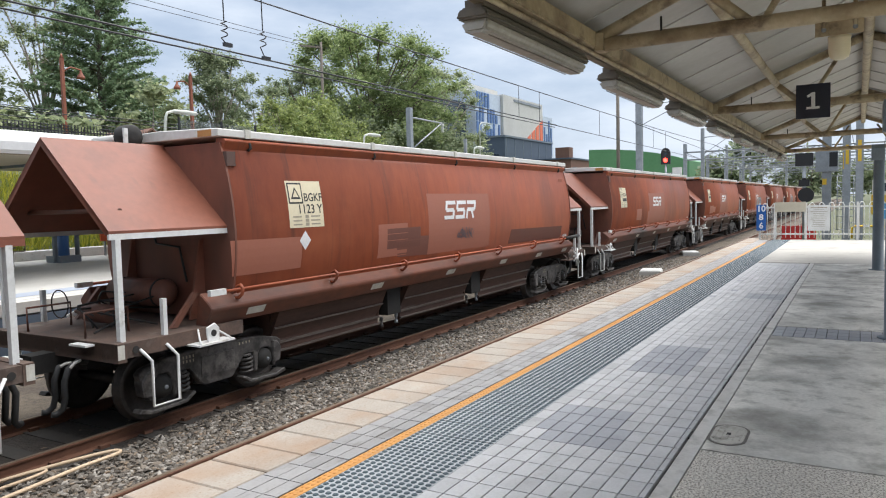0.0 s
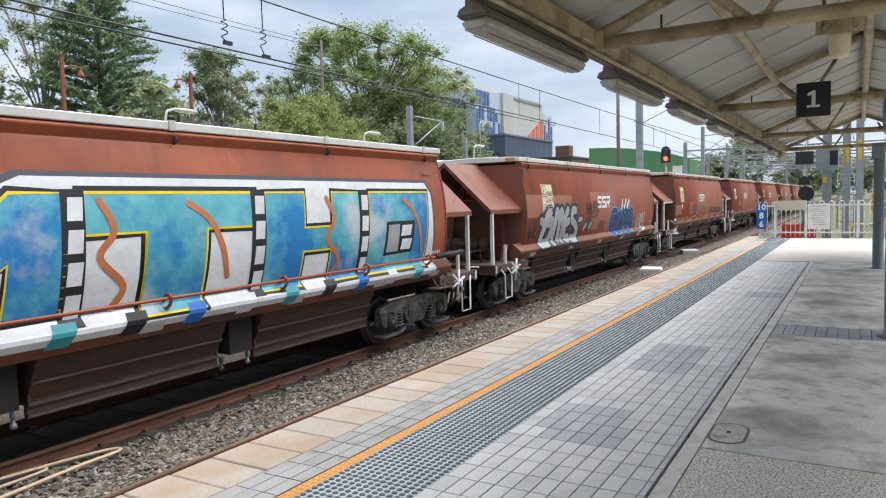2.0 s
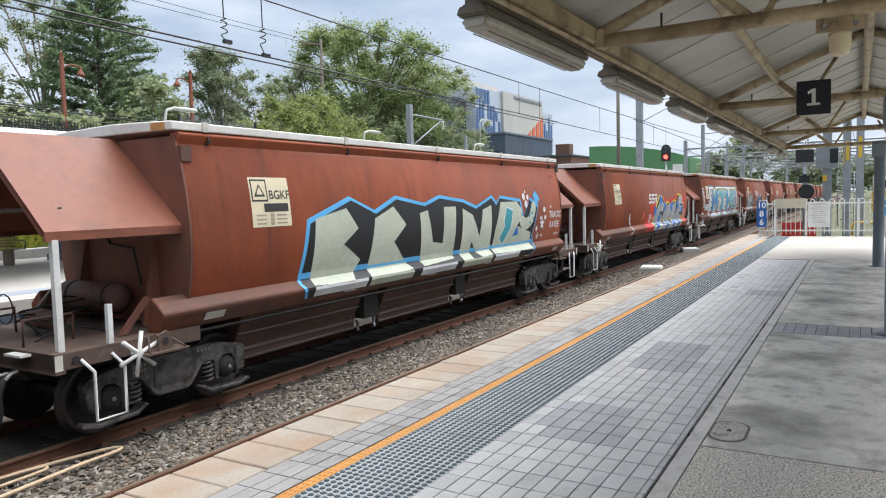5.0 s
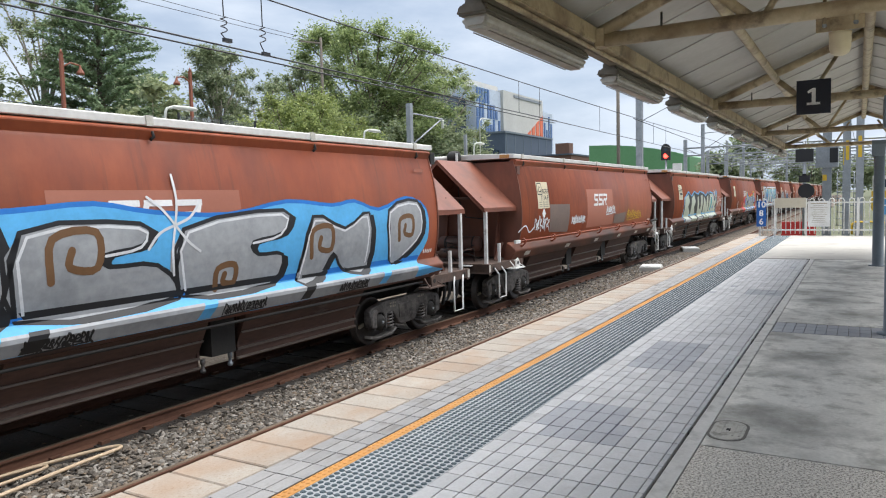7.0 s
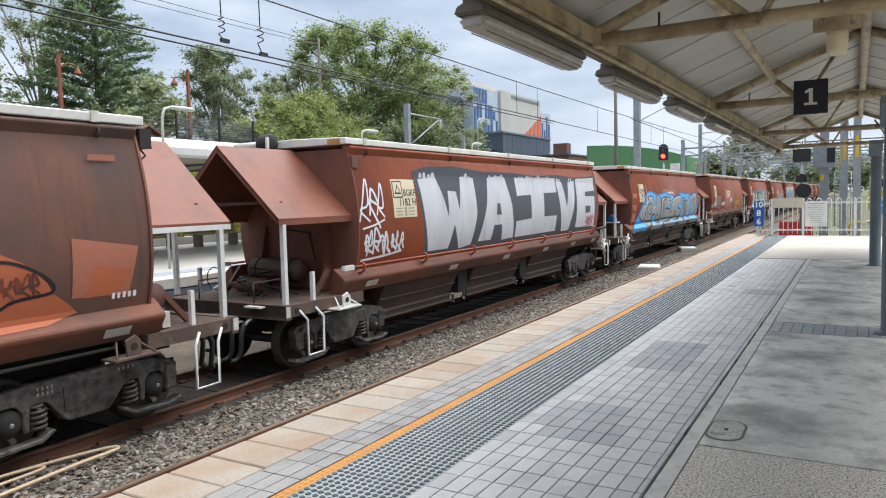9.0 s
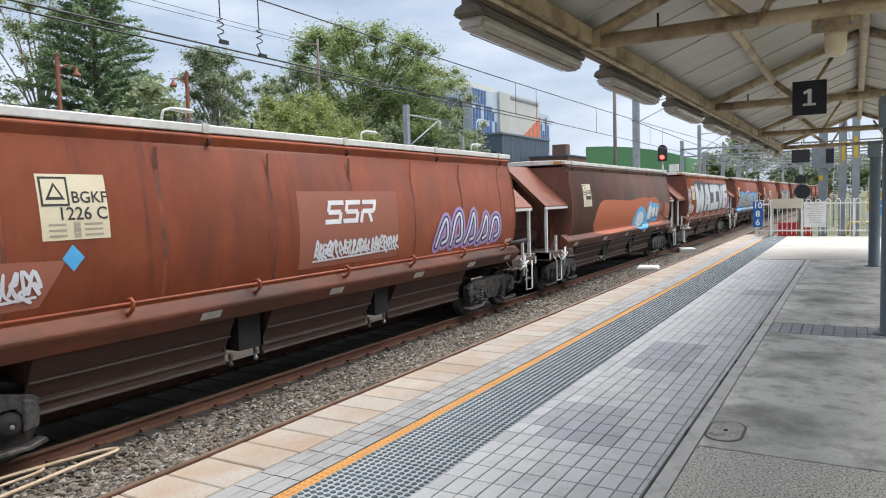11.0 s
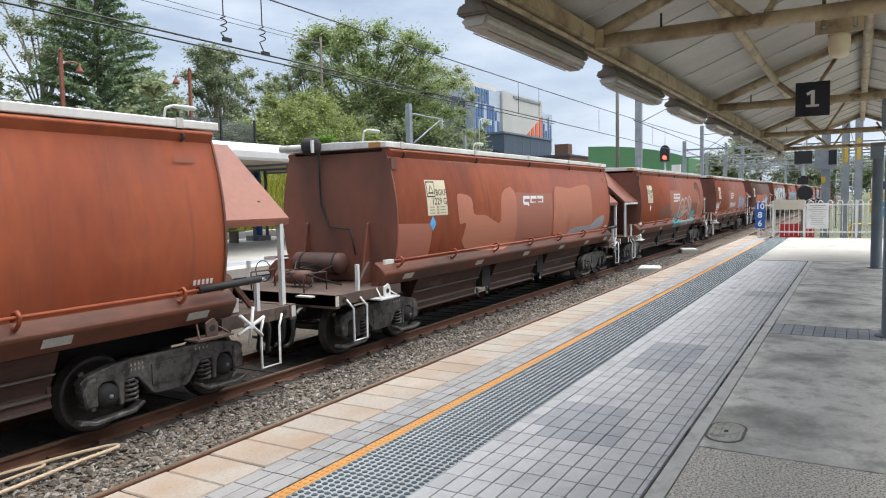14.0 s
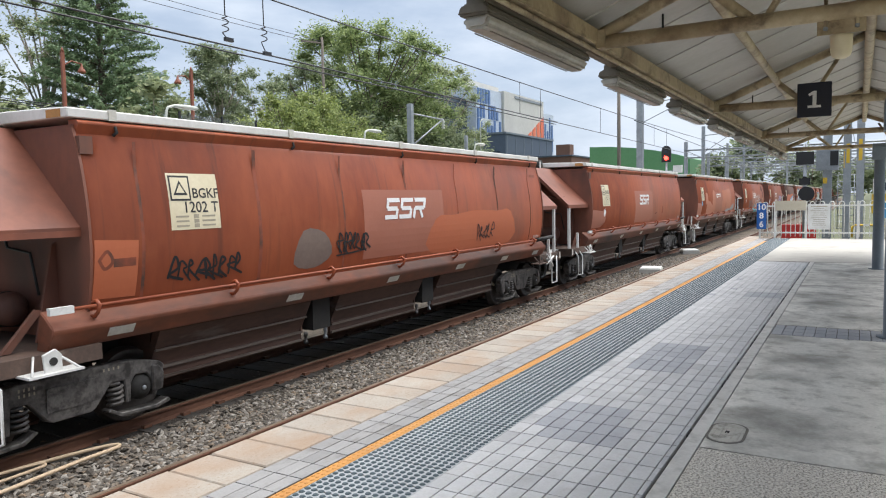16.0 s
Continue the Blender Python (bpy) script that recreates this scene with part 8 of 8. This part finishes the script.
def t_pole(x, y, z, h, arms):
    l = holder("power_pole", pose(x, y, z), "grey timber power pole with crossarm", "power pole")
    part("pole", rod(B(), (0, 0, 0), (0, 0, h), 0.22, 10, 0.17), M["wood_pole"], l)
    part("crossarm", box(B(), -arms, -0.08, h - 0.9, arms, 0.08, h - 0.68, pose(0, 0, 0, 0, -6, 0)), M["wood_pole"], l)
    for s in (-0.9, -0.5, 0.5, 0.9):
        part("insulator", rod(B(), (s * arms, 0, h - 0.7), (s * arms, 0, h - 0.5), 0.06, 6), M["wire"], l)


t_pole(72.8, 60, 3.5, 19.2, 2.1)
t_pole(76.5, 22.5, -1.0, 15.2, 0.9)

# ---- overhead line ----
def mast(x, y, h, r=0.15, arm=0.0, label="galvanised overhead line mast"):
    m = holder("overhead_mast", pose(x, y, -1.4), label, "overhead mast", "overhead masts")
    part("mast", bevel(box(B(), -r, -r, 0, r, r, h + 1.4), 0.02, 1), M["steel"], m)
    if arm:
        part("cantilever", rod(B(), (0, 0, h + 0.6), (0, -arm, h + 0.75), 0.04, 6), M["steel"], m)
        part("stay", rod(B(), (0, 0, h - 0.9), (0, -arm, h + 0.7), 0.03, 6), M["steel"], m)
        part("insulator", lathe(B(), [(0, 0.05), (0.05, 0.1), (0.1, 0.05), (0.15, 0.1), (0.2, 0.05), (0.25, 0.1), (0.3, 0.05)], (0, -arm, h + 0.25), "z", 8), M["wire"], m)
    return m


pm = mast(38.9, 25, 7.8, 0.16, 0)
part("cantilever", rod(B(), (0, 0, 8.6), (4.3, 0, 8.55), 0.05, 6), M["steel"], pm)
part("stay", rod(B(), (0.3, 0, 6.6), (4.0, 0, 8.5), 0.05, 6), M["steel"], pm)
part("insulator", lathe(B(), [(0, 0.06), (0.1, 0.14), (0.2, 0.06), (0.3, 0.14), (0.4, 0.06), (0.5, 0.14), (0.6, 0.06)], (4.2, 0, 7.9), "z", 8), M["pale_lamp"], pm)
am = mast(53.0, 14, 9.2, 0.22, 3.5, "tall grey overhead mast beside the far track")
mast(46.4, 25.0, 6.3, 0.1, 0)


def signal():
    s = holder("railway_signal", pose(61.3, 14.0, -1.4), "railway signal head showing red", "signal")
    part("post", rod(B(), (0, 0, 0), (0, 0, 6.1), 0.09, 10), M["steel"], s)
    head = part("signal_head", prism(B(), [(-0.38, 5.8)] + [(0.38 * math.cos(a), 6.75 + 0.42 * math.sin(a)) for a in np.linspace(math.pi, 0, 9)] + [(0.38, 5.8)], -0.12, 0.12, "x"), M["black"], s, "black rounded backing")
    part("red_lamp", lathe(B(), [(-0.16, 0.17), (-0.125, 0.18)], (0, 0, 6.15), "x", 16), M["red_glow"], head, "lit red lamp")
    part("lens", lathe(B(), [(-0.16, 0.13), (-0.125, 0.14)], (0, 0, 6.65), "x", 16), M["glass_dark"], head)
    part("hood", pipe(B(), [(-0.14, -0.2, 6.15), (-0.35, -0.2, 6.25), (-0.35, 0, 6.36), (-0.35, 0.2, 6.25), (-0.14, 0.2, 6.15)], 0.03, 5), M["black"], head)
    part("telephone", box(B(), -0.3, -1.3, 4.9, 0.1, -0.6, 5.5), M["white"], s, "white equipment case")
    part("bracket", box(B(), -0.05, -1.0, 5.0, 0.05, 0.0, 5.1), M["steel"], s)


signal()


def wire(name, pts, r, label):
    return thing(name, pipe(B(), pts, r, 5), M["wire"], label, "wire", "overhead wires")


def span(x0, x1, y0, y1, z0, z1, sag, n=12):
    return [(x0 + (x1 - x0) * i / n, y0 + (y1 - y0) * i / n, z0 + (z1 - z0) * i / n - sag * 4 * (i / n) * (1 - i / n)) for i in range(n + 1)]


wire("catenary_wire", span(-6, 53, 8.8, 8.85, 5.25, 5.25, 0.18), 0.014, "dark catenary wire above the goods line")
wire("contact_wire", span(13.5, 53, 8.8, 8.85, 4.16, 4.05, 0.0), 0.013, "dark contact wire above the goods line")
wire("catenary_wire", span(53, 160, 8.85, 9.2, 5.25, 5.3, 0.5), 0.02, "dark catenary wire far along the line")
wire("contact_wire", span(53, 160, 8.85, 9.2, 4.05, 4.1, 0.0), 0.02, "dark contact wire far along the line")
for x in (19.8, 21.4, 27.5, 29.8, 36.0, 38.6):
    wire("dropper", [(x, 8.82, 5.09), (x, 8.82, 4.13)], 0.008, "thin dropper wire between catenary and contact wire")
wire("feeder_wire", span(-8, 34, 12.9, 13.1, 5.4, 5.38, 0.03), 0.022, "thick dark feeder wire above the far platform edge")
wire("feeder_wire", span(-8, 34, 13.05, 13.2, 5.28, 5.28, 0.03), 0.02, "second dark feeder wire above the far platform edge")
for x, z1 in ((8.27, 4.26), (9.13, 4.18)):
    coil = [(x, 8.8, 6.2), (x + 0.02, 8.8, 4.62)] + [(x + 0.02 + 0.05 * math.cos(a), 8.8 + 0.05 * math.sin(a), 4.62 - 0.27 * a / 15) for a in np.linspace(0, 15, 26)] + [(x + 0.05, 8.8, z1)]
    d = wire("coiled_dropper", coil, 0.01, "coiled wire hanging above the goods line")
    part("clamp", box(B(), x + 0.0, 8.77, z1 - 0.04, x + 0.16, 8.83, z1 + 0.02), M["black"], d, "black wire clamp")
rng = random.Random(12)
for i in range(7):
    z = 7.2 + i * 0.33
    wire("street_cable", span(-10, 62, 44, 44 + i * 0.5, z + 0.6, z - 0.4 + rng.uniform(-0.2, 0.2), 0.9), 0.03, "dark street cables slung before the trees")
wire("street_cable", span(5, 140, 40, 52, 8.0, 8.2, 0.8), 0.03, "dark street cable slung before the trees")
wire("street_cable", span(-5, 72.8, 62, 60, 24, 22.2, 0.6), 0.03, "thin street cable to a power pole")
wire("street_cable", span(-5, 72.8, 61, 60, 22.5, 21.8, 0.6), 0.03, "thin street cable to a power pole")


# ---- the yard beyond the platform end ----
def gantry(x, y0, y1, h, seed):
    g = holder("overhead_gantry", pose(x, 0, -1.3), "galvanised lattice gantry over the tracks", "gantry", "yard gantries")
    for y in (y0, y1):
        part("leg", box(B(), -0.16, y - 0.16, 0, 0.16, y + 0.16, h + 1.6), M["steel"], g)
    tr = B()
    n = max(4, int((y1 - y0) / 1.4))
    for dx in (-0.35, 0.35):
        for z in (h, h + 0.75):
            rod(tr, (dx, y0, z), (dx, y1, z), 0.06, 5)
        for i in range(n):
            a, b = y0 + (y1 - y0) * i / n, y0 + (y1 - y0) * (i + 1) / n
            rod(tr, (dx, a, h if i % 2 else h + 0.75), (dx, b, h + 0.75 if i % 2 else h), 0.035, 4)
    part("truss", tr, M["steel"], g, "lattice truss beam")
    r = random.Random(seed)
    for i in range(4):
        y = y0 + (y1 - y0) * (0.15 + 0.23 * i)
        part("drop_bracket", rod(B(), (0, y, h), (0.2, y + 0.4, h - 1.7), 0.04, 5), M["steel"], g)
        part("registration_arm", rod(B(), (0.2, y + 0.4, h - 1.2), (0.1, y - 1.3, h - 1.0), 0.03, 5), M["steel"], g)
        part("insulator", lathe(B(), [(0, 0.05), (0.06, 0.12), (0.12, 0.05), (0.2, 0.12), (0.3, 0.05)], (0.1, y - 1.0, h - 1.05), "z", 8), M["pale_lamp"], g)


gantry(74, -14, 15, 6.6, 1)
gantry(92, -16, 16, 6.4, 2)
gantry(112, -16, 17, 6.8, 3)
gantry(135, -18, 18, 7.0, 4)
gantry(165, -20, 20, 7.4, 5)
for x, y, h, r in ((66, 11.9, 7.6, 0.14), (84, 12.6, 7.2, 0.12), (100, 13.0, 8.0, 0.14), (60, -2.5, 8.6, 0.17), (72, -6, 8.0, 0.15), (50, -4.5, 7.5, 0.15), (120, 9.5, 7.5, 0.15)):
    mast(x, y, h, r, 2.4)
for i in range(10):
    y = -14 + i * 2.9
    wire("yard_wire", span(34, 180, y * 0.6 + 2, y + 2, 5.2 + (i % 3) * 0.5, 5.6, 0.25, 8), 0.018, "thin overhead wire above the yard")


def end_gear():
    s = holder("platform_signal", pose(33.0, 1.95, -1.2), "grey signal post with black back-facing signal heads", "signal")
    part("post", rod(B(), (0, 0, 0), (0, 0, 4.8), 0.07, 10), M["steel"], s)
    part("signal_case", bevel(box(B(), -0.12, -0.33, 3.98, 0.15, 0.33, 4.5), 0.02, 1), M["black"], s, "black rectangular signal case")
    part("signal_case", bevel(box(B(), -0.12, -0.2, 3.15, 0.15, 0.2, 3.42), 0.02, 1), M["black"], s)
    part("signal_disc", lathe(B(), [(-0.1, 0.30), (0.12, 0.30)], (0, -0.07, 2.78), "x", 22), M["black"], s, "black round signal backing")
    part("cap", lathe(B(), [(0, 0.1), (0.15, 0.04)], (0, 0, 3.42), "z", 8), M["black"], s)
    c = holder("equipment_case", pose(34.5, 1.18, -1.2), "grey trackside equipment column with cage ladder", "equipment case")
    part("column", bevel(box(B(), -0.17, -0.17, 0, 0.17, 0.17, 5.4), 0.02, 1), M["steel"], c)
    part("cabinet", bevel(box(B(), -0.25, -0.42, 3.75, 0.25, 0.42, 4.65), 0.02, 1), M["steel"], c, "pale grey cabinet")
    part("hatch", box(B(), -0.27, -0.4, 3.95, -0.251, -0.1, 4.55), M["black"], c)
    part("warning_label", box(B(), -0.185, 0.0, 3.2, -0.171, 0.16, 3.45), M["yellow"], c)
    for i in range(9):
        z = 1.3 + i * 0.28
        part("cage_hoop", pipe(B(), [(0.1, -0.35, z), (-0.25, -0.4, z), (-0.4, -0.7, z), (-0.25, -1.0, z), (0.1, -1.05, z)], 0.02, 5), M["steel"], c)
    for y in (-0.4, -0.7, -1.0):
        part("cage_bar", rod(B(), (-0.3, y, 1.3), (-0.3, y, 3.55), 0.018, 5), M["steel"], c)
    for y, x, h, r in ((0.42, 33.8, 6.8, 0.12), (-0.02, 31.2, 6.2, 0.13), (0.62, 40.0, 6.6, 0.08)):
        p = mast(x, y, h, r, 0)
        part("label", box(B(), -r - 0.012, -0.06, 4.2, -r - 0.002, 0.06, 5.0), M["yellow"], p, "yellow warning strip")
    v = holder("track_machine", pose(74, -2.2, -1.2), "yellow and white track maintenance vehicle", "vehicle")
    part("body", bevel(box(B(), -1.6, -1.2, 0.9, 4, 1.2, 2.6), 0.08), M["yellow"], v)
    part("cab", bevel(box(B(), -1.4, -1.15, 2.6, 1.0, 1.15, 3.9), 0.1), M["white"], v)
    part("windscreen", box(B(), -1.45, -0.9, 2.9, -1.41, 0.9, 3.6), M["glass_dark"], v)
    for y in (-0.9, 0.9):
        part("headlight", lathe(B(), [(-0.05, 0.12), (0, 0.14)], (-1.6, y, 1.5), "x", 10), M["white"], v)
        part("wheel", lathe(B(), [(-0.06, 0.45), (0.06, 0.45)], (-0.6, y, 0.45), "y", 14), M["wheel"], v)
    for i in range(1):
        b = thing("red_barrier", bevel(box(B(), -0.1, -0.9, 0.2, 0.1, 0.9, 1.0), 0.05), plain("red_plastic", (0.5, 0.03, 0.025), 0.5), "red plastic barrier in the railway yard", "barrier", "yard barriers", at=pose(46 + i * 9, 3.0 - i * 0.2, -1.2))
        part("foot", box(B(), -0.25, -0.7, 0, 0.25, -0.5, 0.2), M["black"], b)
        part("foot", box(B(), -0.25, 0.5, 0, 0.25, 0.7, 0.2), M["black"], b)


end_gear()
wedge = holder("far_station_house", pose(-8, -60, -1.6), "plain station building wall behind the viewer", "building")
part("wall", box(B(), -30, 0, 0, 90, 2, 5), M["brick_wall"], wedge)
part("roof", box(B(), -31, -1, 5, 91, 3, 5.3), M["slate"], wedge)
pavers()


# ---- what moves ----
def run(t):
    """How far the train has come after t seconds; it gathers speed a little."""
    return 13.668 * t + 0.02144 * t * t


def motions():
    steps = [i * 0.5 for i in range(33)]
    for k, w in WAGONS.items():
        walk(w, [(t, pose(13.976 - PITCH * k + run(t), TRACK, ZR)) for t in steps])
    rolled = {}
    for w in WAGONS.values():
        for b in w.children:
            if b.name.split(".")[0] != "bogie":
                continue
            for ws in b.children:
                if ws.name.split(".")[0] != "wheelset":
                    continue
                side = ws.location.x > 0
                if side not in rolled:
                    x, y, z = ws.location
                    walk(ws, [(i / 30, pose(x, y, z) @ Matrix.Rotation(run(i / 30) / AXLE, 4, "Y")) for i in range(481)])
                    rolled[side] = ws.animation_data
                else:
                    ws.rotation_mode = "QUATERNION"
                    keys = ws.animation_data_create()
                    keys.action = rolled[side].action
                    keys.action_slot = rolled[side].action_slot


motions()
